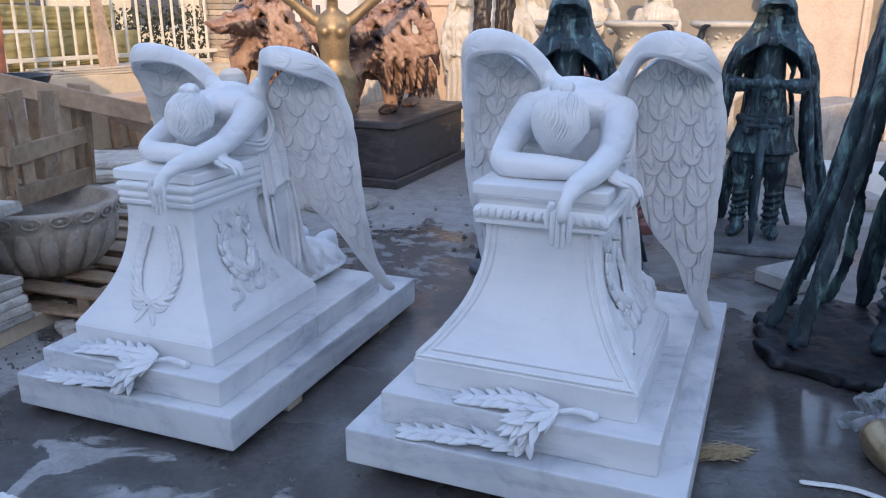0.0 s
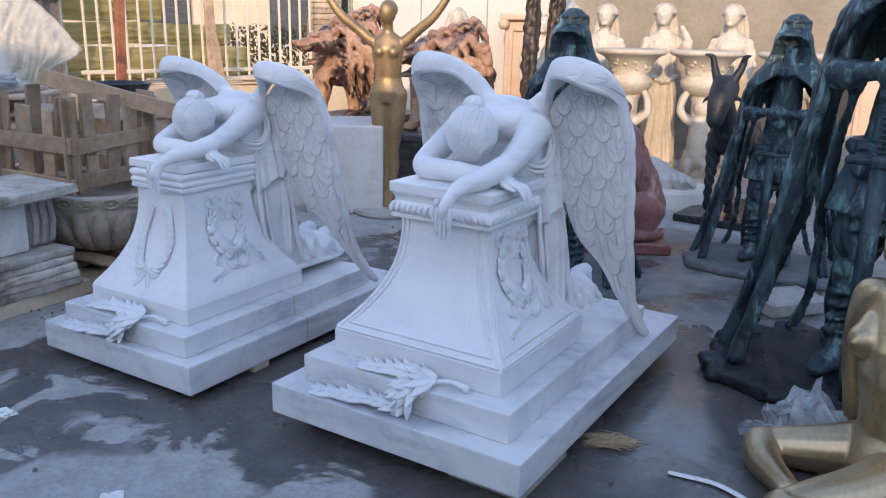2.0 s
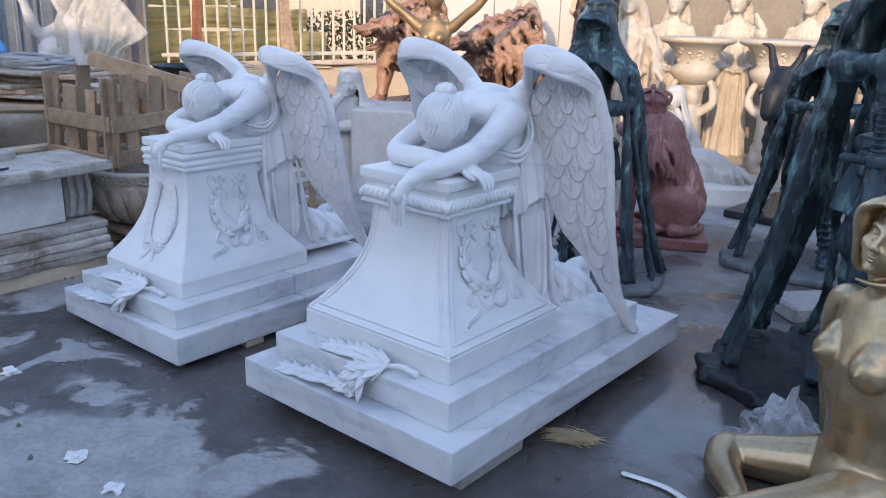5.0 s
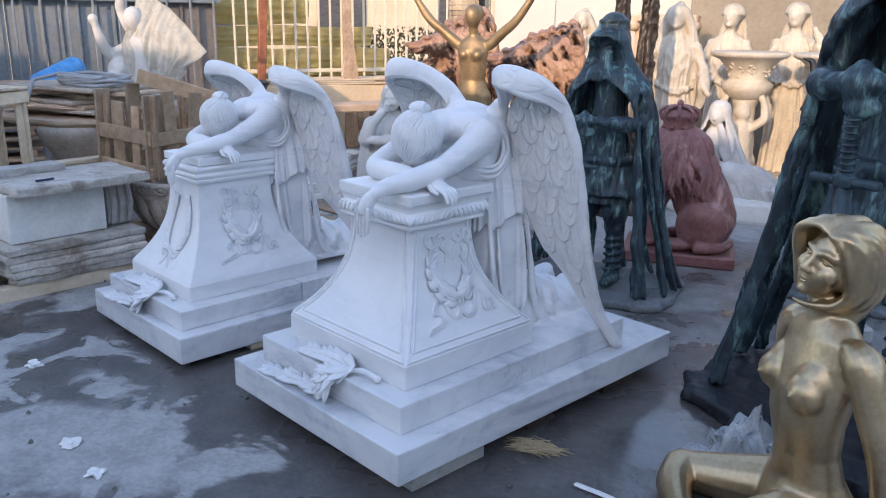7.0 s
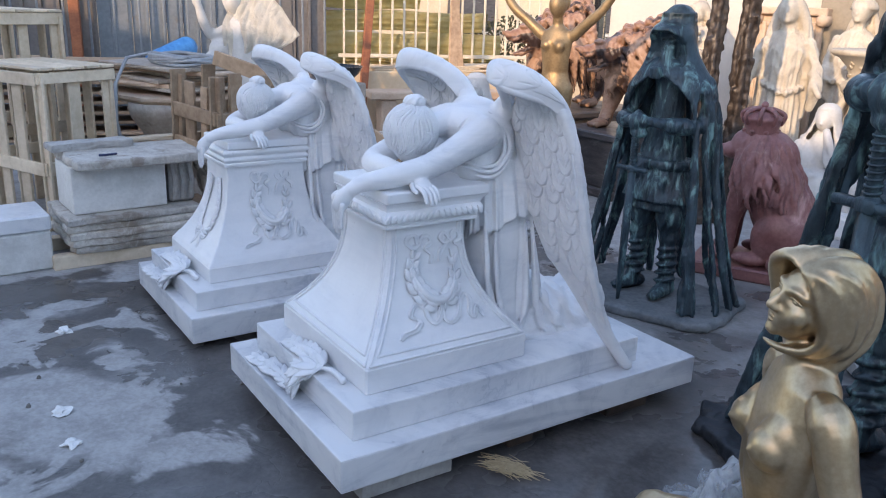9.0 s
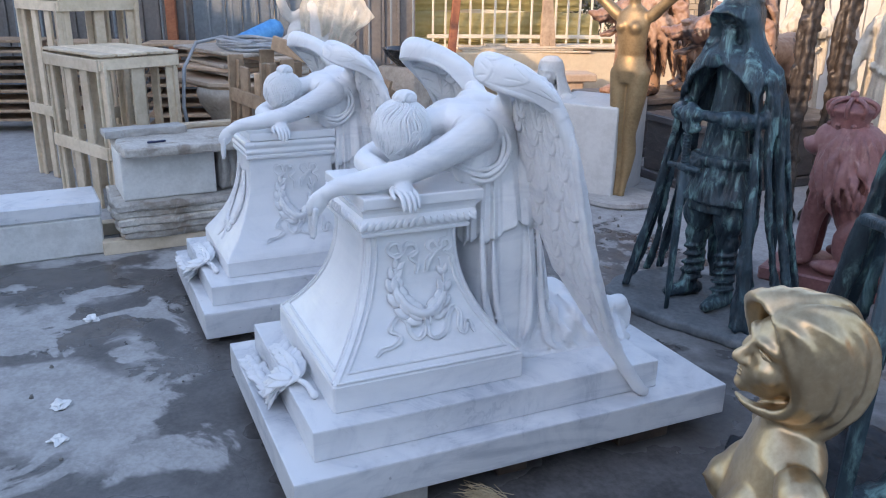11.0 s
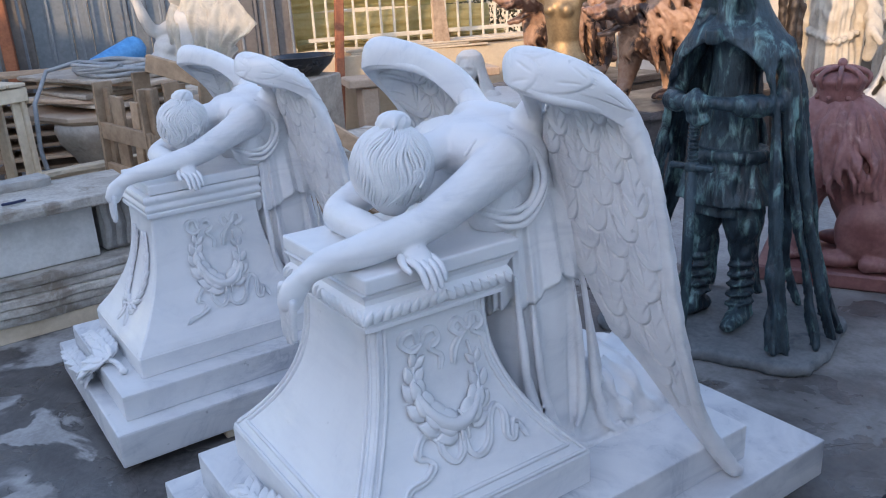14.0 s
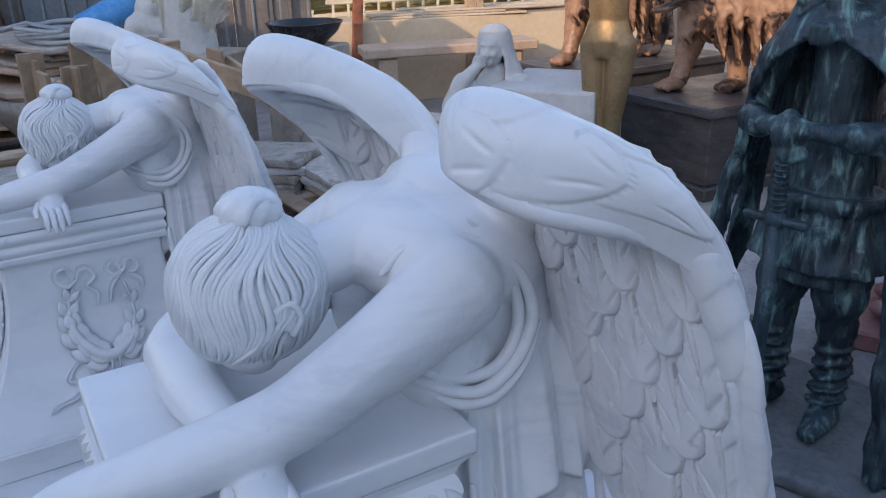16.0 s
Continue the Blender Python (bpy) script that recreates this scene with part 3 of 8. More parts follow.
def leaf(bm, a, b, width, nrm, bulge=0.01, n=6, back=1.6):
    """A pointed carved leaf from a to b that stands proud along nrm."""
    a, b, nrm = Vector(a), Vector(b), Vector(nrm).normalized()
    t = b - a
    s = t.cross(nrm).normalized()
    rows = []
    for k in range(n + 1):
        f = k / n
        w = width * math.sin(math.pi * min(f ** 0.8 * 0.90 + 0.10, 1)) ** 0.75
        c = a + t * f + nrm * (bulge * (0.4 + math.sin(math.pi * f)))
        rows.append([c - s * w - nrm * bulge * back, c - s * w, c - s * w * 0.5 + nrm * bulge * 0.55, c + nrm * bulge * 0.45,
                     c + s * w * 0.5 + nrm * bulge * 0.55, c + s * w, c + s * w - nrm * bulge * back])
    loft(bm, rows, caps=False, closed=False)


# garland, bows and ribbon, as (across, fraction of the face's height)
SWAG = [(-0.052, 0.81), (-0.078, 0.70), (-0.088, 0.60), (-0.074, 0.485), (-0.038, 0.39), (0.008, 0.345), (0.058, 0.37), (0.100, 0.455), (0.116, 0.60), (0.104, 0.75)]
BOW_A = [(-0.046, 0.83), (-0.077, 0.81), (-0.102, 0.86), (-0.092, 0.915), (-0.062, 0.915), (-0.046, 0.83), (-0.030, 0.895), (0.0, 0.895), (0.011, 0.835), (-0.016, 0.79), (0.013, 0.73), (0.004, 0.655)]
BOW_B = [(0.046, 0.66), (0.060, 0.755), (0.090, 0.81), (0.104, 0.84), (0.075, 0.82), (0.056, 0.87), (0.078, 0.908), (0.104, 0.84), (0.116, 0.905), (0.144, 0.90), (0.149, 0.84), (0.123, 0.81), (0.155, 0.765), (0.156, 0.705)]
RIBBON_A = [(0.018, 0.33), (0.0, 0.23), (-0.031, 0.195), (-0.055, 0.25), (-0.060, 0.31), (-0.084, 0.355), (-0.112, 0.325), (-0.129, 0.275), (-0.105, 0.25), (-0.094, 0.215), (-0.129, 0.175), (-0.174, 0.16), (-0.201, 0.13)]
RIBBON_B = [(0.022, 0.33), (0.016, 0.225), (0.043, 0.18), (0.083, 0.215), (0.115, 0.325), (0.145, 0.37), (0.160, 0.315), (0.145, 0.215), (0.163, 0.19), (0.184, 0.26), (0.197, 0.225), (0.203, 0.175)]


def ribbon_strip(bm, D, side, pts, width, n=60, lift=0.010):
    """A flat carved ribbon with raised edges that lies on a pedestal face."""
    path = [Vector(D.point(side, u, f, 0)) for u, f, _ in smooth_path([(*p, 0) for p in pts], n)]
    out = {"right": Vector((1, 0, 0.25)), "left": Vector((-1, 0, 0.25)), "front": Vector((0, -1, 0.25))}[side].normalized()
    rows = []
    for i, p in enumerate(path):
        t = (path[min(i + 1, n - 1)] - path[max(i - 1, 0)]).normalized()
        s = t.cross(out).normalized()
        w = width * (0.55 + 0.45 * min(1, i / 4, (n - 1 - i) / 4)) * (1 + 0.18 * math.sin(i * 0.55))
        h = lift * (1 + 0.25 * math.sin(i * 0.4))
        rows.append([p - s * w - out * 0.006, p - s * w * 0.95 + out * h, p - s * w * 0.45 + out * h * 0.75, p + s * w * 0.45 + out * h * 0.75, p + s * w * 0.95 + out * h, p + s * w - out * 0.006])
    loft(bm, rows, caps=False, closed=False)


def swag_relief(D, side, scale):
    bm = bmesh.new()
    pieces = []
    nrm = {"right": Vector((1, 0, 0.4)), "left": Vector((-1, 0, 0.4))}[side]
    body = smooth_path([(u * scale, f, 0) for u, f in SWAG], 34)
    rad = [0.009 + 0.030 * math.sin(math.pi * min(max((k - 3) / 27, 0), 1)) ** 1.3 for k in range(34)]
    tube(bm, [D.point(side, u, f, 0.002) for u, f, _ in body], rad, 12, 0.55)
    dz = D.z_neck - D.z_plinth
    low = min(range(34), key=lambda k: body[k][1])
    # lapped leaves that climb from the thick middle to both bows
    for k in sorted(range(1, 33), key=lambda k: -abs(k - low)):
        if k == low or k % 3:
            continue
        d = -1 if k < low else 1
        u, f, _ = body[k]
        v, g, _ = body[min(max(k + 2 * d, 0), 33)]
        l = math.hypot(v - u, (g - f) * dz) or 1
        du, df = (v - u) / l, (g - f) * dz / l
        thick = rad[k]
        for q in ((-1, 1, 0) if thick > 0.02 else (-1, 1)):
            ang = q * (0.26 if thick > 0.02 else 0.42)
            c, s = math.cos(ang), math.sin(ang)
            L = 0.034 + 0.75 * thick
            off = q * thick * 0.45
            a = D.point(side, u - df * off, f + du * off / dz, 0.004 + 0.42 * thick * (1 - 0.5 * abs(q)))
            b = D.point(side, u - df * off + L * (du * c - df * s), f + (du * off + L * (du * s + df * c)) / dz, 0.008 + 0.30 * thick * (1 - 0.6 * abs(q)))
            lb = bmesh.new()
            leaf(lb, a, b, 0.0070 + 0.40 * thick, nrm, 0.0046, 6)
            pieces.append(("leaf", lb))
    band = bmesh.new()
    u, f, _ = body[low]
    for o in (-0.011, 0.011):
        tube(band, [D.point(side, u + o + 0.004 * math.sin(a), f + 0.070 * math.cos(a), 0.004 + 0.021 * math.sin(a)) for a in np.linspace(0.1, math.pi - 0.1, 9)], 0.004, 6)
    pieces.append(("band", band))
    for name, pts in (("bow", BOW_A), ("bow", BOW_B), ("ribbon", RIBBON_A), ("ribbon", RIBBON_B)):
        rb = bmesh.new()
        ribbon_strip(rb, D, side, [(u * scale, f) for u, f in pts], 0.0085 * scale, 64, 0.013)
        pieces.append((name, rb))
    return bm, pieces


def wreath_relief(D):
    stem = bmesh.new()
    pieces = []
    for sgn in (-1, 1):
        arc = smooth_path([(sgn * 0.010, 0.215, 0), (sgn * 0.070, 0.275, 0), (sgn * 0.100, 0.45, 0), (sgn * 0.088, 0.62, 0), (sgn * 0.068, 0.76, 0)], 22)
        tube(stem, [D.point("front", u, f, 0.003) for u, f, _ in arc], 0.007, 6)
        dz = D.z_neck - D.z_plinth
        for k in range(20, 0, -2):
            for d in (-1, 1, 0):
                u, f, _ = arc[k]
                v, g, _ = arc[min(k + 2, 21)]
                ang = math.atan2((g - f) * dz, v - u) + d * 0.42
                lb = bmesh.new()
                leaf(lb, D.point("front", u, f, 0.004), D.point("front", u + 0.062 * math.cos(ang), f + 0.062 * math.sin(ang) / dz, 0.008 + 0.004 * (d == 0)), 0.0125, (0, -1, 0.4), 0.005, 5)
                pieces.append(("leaf", lb))
    for s in (-1, 1):
        rb = bmesh.new()
        ribbon_strip(rb, D, "front", [(0, 0.215), (s * 0.045, 0.25), (s * 0.078, 0.20), (s * 0.045, 0.175), (s * 0.006, 0.205), (s * 0.03, 0.13), (s * 0.05, 0.07)], 0.011, 30)
        pieces.append(("ribbon", rb))
    return stem, pieces


def branch(D, seed, butt, upper_tip, crown, lower_tip):
    """A forked laurel spray: one sprig on the step, the other drooping over its edge to the slab."""
    rnd = random.Random(seed)
    bm = bmesh.new()
    leaves = []
    zt, zs, edge = D.z_step, D.z_slab, D.step[2]
    B, U, C, L = (Vector(p) for p in (butt, upper_tip, crown, lower_tip))
    stem = smooth_path([B, B.lerp(C, 0.5) + Vector((0, 0, 0.012)), C], 9)
    tube(bm, stem, [0.014, 0.012, 0.010], 12)
    tube(bm, [B + Vector((0.004, 0, 0)), B - Vector((0.004, 0, 0))], 0.016, 12)
    fall = Vector((C.x - 0.115, edge - 0.030, zs + 0.030))
    upper = smooth_path([C, C.lerp(U, 0.5) + Vector((0, 0.008, 0.010)), U], 14)
    drop = smooth_path([C, Vector((C.x - 0.055, edge - 0.012, zt + 0.012)), Vector((C.x - 0.090, edge - 0.032, (zt + zs) / 2)), fall], 10)
    lower = smooth_path([fall, fall.lerp(L, 0.5) + Vector((0, 0, 0.006)), L], 15)

    def spray(line, nrm, step, size, fan, clamp):
        nrm = Vector(nrm).normalized()
        tube(bm, line, [0.009, 0.005], 8)
        for k in range(len(line) - 1, -1, -step):
            a = Vector(line[k])
            t = (Vector(line[min(k + 1, len(line) - 1)]) - Vector(line[max(k - 1, 0)])).normalized()
            side = t.cross(nrm).normalized()
            for d in fan:
                ang = d * rnd.uniform(0.95, 1.1) + rnd.uniform(-0.06, 0.06)
                Lf = size * rnd.uniform(0.9, 1.12)
                b = clamp(a + (t * math.cos(ang) + side * math.sin(ang)) * Lf + nrm * rnd.uniform(0.004, 0.018))
                lb = bmesh.new()
                leaf(lb, a + nrm * (0.004 + 0.008 * (abs(d) < 0.2)), b, Lf * rnd.uniform(0.17, 0.21), nrm + side * d * 0.7, 0.0042, 7, 1.2)
                leaves.append(lb)

    on_step = lambda b: Vector((b.x, min(max(b.y, edge + 0.004), D.plinth[2] - 0.008), max(b.z, zt + 0.008)))
    on_slab = lambda b: Vector((b.x, min(b.y, edge - 0.006), max(b.z, zs + 0.008)))
    spray(lower, (0, -0.25, 1), 2, 0.088, (-0.50, 0.50, 0.05), on_slab)
    spray(upper, (0, -0.30, 1), 2, 0.088, (-0.58, 0.55, -0.05), on_step)
    spray(drop, (-0.15, -0.75, 0.65), 2, 0.096, (-0.62, 0.58, -0.05), lambda b: Vector((b.x, min(b.y, edge + 0.03), max(b.z, zs + 0.010))))
    # the full crown of leaves that hangs over the edge of the step
    nrm = Vector((-0.12, -0.72, 0.68)).normalized()
    left = Vector((-1, 0, 0)) - nrm * Vector((-1, 0, 0)).dot(nrm)
    down = nrm.cross(left).normalized()
    if down.z > 0:
        down = -down
    for k in range(30):
        f = k / 29
        a = C.lerp(Vector((C.x - 0.14, edge - 0.02, zt - 0.02)), 0.75 * (1 - f)) + Vector((0, 0, 0.004 + 0.012 * f))
        ang = radians(95 - 105 * ((k * 0.618) % 1.0) - 8 * f)
        Lf = rnd.uniform(0.085, 0.115)
        b = a + (left.normalized() * math.cos(ang) + down * math.sin(ang)) * Lf + nrm * rnd.uniform(0.006, 0.026)
        b.z = max(b.z, zs + 0.012)
        b.y = min(b.y, edge + 0.01) if b.z < zt else b.y
        lb = bmesh.new()
        leaf(lb, a, b, Lf * rnd.uniform(0.16, 0.20), nrm + left * rnd.uniform(-0.3, 0.3), 0.0048, 7, 1.2)
        leaves.append(lb)
    return bm, leaves


def cornice_ring(D, o, z):
    c = D.cap
    hx, hy = D.flare(D.z_neck)
    x0, x1, y0 = D.cx - hx - o, D.cx + hx + o, D.cy - hy - o
    y1 = D.cy + hy + o + (c[3] - (c[1] - D.cx - hx) - D.cy - hy) * min(1, max(0, (z - D.z_neck) / (D.z_cap - D.z_neck)))
    return [(x0, y0, z), (x1, y0, z), (x1, y1, z), (x0, y1, z)]


def monument(D, m, carved_cornice, wreath, label, spray, label_slab):
    top = thing("memorial_pedestal", m, label, "memorial", "grief memorials")
    if wreath:
        # the ground slab of this one is cut in two and butted
        cut = 0.80
        for y0, y1 in ((D.slab[2], cut - 0.0015), (cut + 0.0015, D.slab[3])):
            part("base_slab", boxed((D.slab[0], y0, D.z0), (D.slab[1], y1, D.z_slab), 0.010, seg=2), MARBLE, top, label_slab)
        for y0, y1 in ((D.step[2], cut - 0.002), (cut + 0.002, D.step[3])):
            part("step", boxed((D.step[0], y0, D.z_slab), (D.step[1], y1, D.z_step), 0.007, seg=2), MARBLE, top)
    else:
        part("base_slab", boxed((D.slab[0], D.slab[2], D.z0), (D.slab[1], D.slab[3], D.z_slab), 0.008, seg=2), MARBLE, top, label_slab)
        part("step", boxed((D.step[0], D.step[2], D.z_slab), (D.step[1], D.step[3], D.z_step), 0.007, seg=2), MARBLE, top)
    part("pedestal", pedestal_body(D), MARBLE_CLEAN, top, "white marble pedestal with concave flared sides")
    for side in ("front", "right", "left"):
        if wreath:
            continue
        bm = bmesh.new()
        edge_moulding(bm, D, side, 0.014, 0.0055, 0.012)
        edge_moulding(bm, D, side, 0.036, 0.0065, 0.062)
        part("edge_moulding", bm, MARBLE_CLEAN, top, smooth=True)
    # cornice: fillet, carved or plain roll, hollow under the cap
    dz = D.z_cap - D.z_neck
    over = D.cap[1] - D.cx - D.flare(D.z_neck)[0]
    prof = [(0.0, 0.0), (over * 0.80, 0.04), (over * 0.95, 0.07), (over * 0.95, 0.17), (over * 0.72, 0.21)] + \
           [(over * (0.70 + 0.42 * math.sin(math.pi * k / 10)), 0.23 + 0.43 * k / 10) for k in range(11)] + [(over * 0.55, 0.70), (over * 0.62, 0.84), (over * 0.92, 1.0)]
    if wreath:
        prof = [(0.0, 0.0), (over * 0.75, 0.03), (over * 0.85, 0.10), (over * 0.85, 0.20), (over * 0.62, 0.25)] + \
               [(over * (0.66 + 0.34 * math.sin(math.pi * k / 8)), 0.27 + 0.30 * k / 8) for k in range(9)] + [(over * 0.64, 0.62)] + \
               [(over * (0.78 + 0.34 * math.sin(math.pi * k / 8)), 0.64 + 0.34 * k / 8) for k in range(9)]
    bm = bmesh.new()
    loft(bm, [cornice_ring(D, o, D.z_neck + dz * f) for o, f in prof])
    part("cornice", bm, MARBLE_CLEAN, top, "moulded cornice band")
    if carved_cornice:
        bm = bmesh.new()
        z = D.z_neck + dz * 0.445
        a, b, c, d = cornice_ring(D, over * 1.05, z)
        for p, q in ((a, b), (b, c), (d, a)):
            p, q = Vector(p), Vector(q)
            t = (q - p).normalized()
            n = Vector((t.y, -t.x, 0))
            K = 17
            for k in range(K):
                c0 = p.lerp(q, (k + 0.5) / K)
                lean = 1 if k < K / 2 else -1
                leaf(bm, c0 - t * 0.012 * lean + Vector((0, 0, -0.016)), c0 + t * 0.012 * lean + Vector((0, 0, 0.018)), 0.0105, n, 0.0045, 4)
        part("leaf_band", bm, MARBLE_CLEAN, top, "row of carved leaves round the cornice", smooth=True)
    part("cap_slab", boxed((D.cap[0], D.cap[2], D.z_cap), (D.cap[1], D.cap[3], D.z_top), 0.008, seg=3), MARBLE_CLEAN, top)
    for side in ("right", "left"):
        body, pieces = swag_relief(D, side, 0.92 if wreath else 1.0)
        body = part("swag_relief", body, MARBLE_STATUE, top, "carved garland with bows and trailing ribbon", smooth=True)
        for name, piece in pieces:
            part(name, piece, MARBLE_STATUE, body, smooth=True)
    if wreath:
        body, pieces = wreath_relief(D)
        body = part("wreath_relief", body, MARBLE_STATUE, top, "carved open laurel wreath tied with a bow", smooth=True)
        for name, piece in pieces:
            part(name, piece, MARBLE_STATUE, body, smooth=True)
    stem, leaves = branch(D, *spray)
    stem = part("laurel_branch", stem, MARBLE_STATUE, top, "carved laurel branch draped over the step", smooth=True)
    for lb in leaves:
        part("leaf", lb, MARBLE_STATUE, stem, smooth=True)
    return top


M_NEAR = Matrix()
M_FAR = Matrix.Translation((-1.642, -0.045, 0)) @ Matrix.Rotation(radians(0.7), 4, "Z")
monument(NEAR, M_NEAR, True, False, "white marble memorial pedestal with swag reliefs on damp concrete",
         (3, (-0.325, 0.165, 0.354), (-0.735, 0.140, 0.348), (-0.440, 0.142, 0.360), (-0.910, 0.048, 0.224)), "thick white marble ground slab")
monument(FAR, M_FAR, False, True, "smaller white marble memorial pedestal with a front laurel wreath",
         (8, (-0.285, 0.118, 0.300), (-0.735, 0.108, 0.296), (-0.400, 0.100, 0.308), (-0.865, 0.020, 0.186)), "white marble ground slab in two butted pieces")

# what the slabs stand on
for name, lo, hi, mat, lab in (("timber_block", (-0.42, 0.80, 0), (-0.06, 0.93, 0.08), WOOD_WET, "dark timber bearer under the slab"),
                               ("timber_block", (-1.12, 0.16, 0), (-0.85, 0.27, 0.08), WOOD_WET, "dark timber bearer under the slab"),
                               ("timber_block", (-0.35, 1.35, 0), (-0.05, 1.60, 0.08), WOOD_WET, "dark timber bearer under the slab"),
                               ("stone_block", (-0.36, 0.10, 0), (-0.035, 0.50, 0.08), GREY_STONE, "grey stone offcut under the slab"),
                               ("timber_block", (-1.98, 0.36, 0), (-1.655, 0.47, 0.036), WOOD_NEW, "pale timber bearer under the slab"),
                               ("timber_block", (-2.60, 0.06, 0), (-2.20, 0.18, 0.036), WOOD_OLD, "dark timber bearer under the slab"),
                               ("timber_block", (-2.0, 1.25, 0), (-1.67, 1.37, 0.036), WOOD_OLD, "dark timber bearer under the slab")):
    solid(name, boxed(lo, hi, 0.005), mat, lab, "block")

# ---- the grieving angel ----
# wing sheet: inner edge, middle and outer edge from the rounded top down to the low tip
WING_IN = [(-0.440, 1.042, 1.345), (-0.435, 1.050, 1.280), (-0.428, 1.065, 1.200), (-0.412, 1.092, 1.070), (-0.375, 1.118, 0.930), (-0.318, 1.168, 0.760), (-0.215, 1.222, 0.620), (-0.158, 1.325, 0.450), (-0.075, 1.445, 0.245)]
WING_MID = [(-0.268, 0.985, 1.490), (-0.258, 1.015, 1.410), (-0.252, 1.050, 1.290), (-0.250, 1.085, 1.130), (-0.230, 1.125, 0.950), (-0.195, 1.185, 0.750), (-0.142, 1.248, 0.610), (-0.122, 1.327, 0.450), (-0.060, 1.452, 0.242)]
WING_OUT = [(-0.105, 1.015, 1.400), (-0.080, 1.045, 1.320), (-0.067, 1.068, 1.220), (-0.064, 1.100, 1.080), (-0.070, 1.140, 0.930), (-0.078, 1.198, 0.750), (-0.082, 1.252, 0.610), (-0.085, 1.328, 0.450), (-0.046, 1.460, 0.240)]
# hood over it, curled forward: its lip, ridge and back, each from the shoulder outwards
HOOD_LIP = [(-0.440, 1.000, 1.330), (-0.412, 0.950, 1.405), (-0.372, 0.885, 1.472), (-0.322, 0.812, 1.500), (-0.240, 0.768, 1.494), (-0.172, 0.818, 1.460), (-0.125, 0.925, 1.425), (-0.086, 1.020, 1.362)]
HOOD_TOP = [(-0.485, 1.025, 1.385), (-0.428, 0.975, 1.470), (-0.370, 0.905, 1.530), (-0.312, 0.838, 1.562), (-0.232, 0.818, 1.566), (-0.150, 0.880, 1.535), (-0.098, 0.965, 1.465), (-0.074, 1.035, 1.375)]
HOOD_BACK = [(-0.470, 1.050, 1.365), (-0.425, 1.042, 1.430), (-0.360, 1.010, 1.488), (-0.290, 0.970, 1.518), (-0.212, 0.965, 1.508), (-0.145, 0.995, 1.462), (-0.098, 1.040, 1.385), (-0.080, 1.070, 1.320)]
# the other wing spreads wider under its hood
HOOD_LIP_WIDE = HOOD_LIP[:5] + [(-0.176, 0.812, 1.458), (-0.140, 0.905, 1.372), (-0.104, 1.005, 1.255)]
WING_OUT_WIDE = [(-0.190, 0.810, 1.475), (-0.158, 0.885, 1.395), (-0.125, 0.970, 1.290), (-0.085, 1.070, 1.110)] + WING_OUT[4:]
WING_RIM = [(-0.102, 1.008, 1.402), (-0.084, 1.055, 1.290), (-0.080, 1.105, 1.140), (-0.083, 1.155, 0.950), (-0.097, 1.222, 0.740), (-0.098, 1.335, 0.450), (-0.060, 1.440, 0.272), (-0.048, 1.470, 0.244)]
NV, NU = 68, 25


def wing_sheet(outer):
    a, b, c = (np.array(smooth_path(w, NV)) for w in (WING_IN, WING_MID, outer))
    u = np.linspace(0, 1, NU)[None, :, None]
    return a[:, None] * (2 * (u - 0.5) * (u - 1)) + b[:, None] * (4 * u * (1 - u)) + c[:, None] * (2 * u * (u - 0.5))


# for each wing: whether it is mirrored, its sheet and the lip of its hood
WINGS = ((False, wing_sheet(WING_OUT), HOOD_LIP), (True, wing_sheet(WING_OUT_WIDE), HOOD_LIP_WIDE))


def lay(mirrored, spread):
    """How x is laid for a wing: spread from its root, and mirrored for the second one."""
    wide = lambda x: x if x < -0.44 else -0.44 + (x + 0.44) * spread
    return (lambda x: -1.19 - wide(x)) if mirrored else wide


SHEET_TH = np.interp(np.linspace(0, 1, NV), [0, 0.2, 0.5, 0.8, 1], [0.050, 0.046, 0.036, 0.030, 0.016])


def hood_grid(line, n, k):
    """The curled hood from its lip over the top to its back."""
    lip, top, back = (np.array(smooth_path(w, n)) for w in (line, HOOD_TOP, HOOD_BACK))
    v = np.linspace(0, 1, k)[None, :, None]
    D = lip[:, None] * (2 * (v - 0.5) * (v - 1)) + top[:, None] * (4 * v * (1 - v)) + back[:, None] * (2 * v * (v - 0.5))
    nd = np.cross(np.gradient(D, axis=0), np.gradient(D, axis=1))
    nd /= np.linalg.norm(nd, axis=2, keepdims=True) + 1e-9
    nd *= np.sign((nd * (D - np.array([-0.25, 0.97, 1.36]))).sum(axis=2, keepdims=True))
    bulge = 0.010 * np.sin(np.linspace(0, math.pi, n))[:, None, None] * np.sin(math.pi * v) ** 2
    return D + nd * bulge, nd


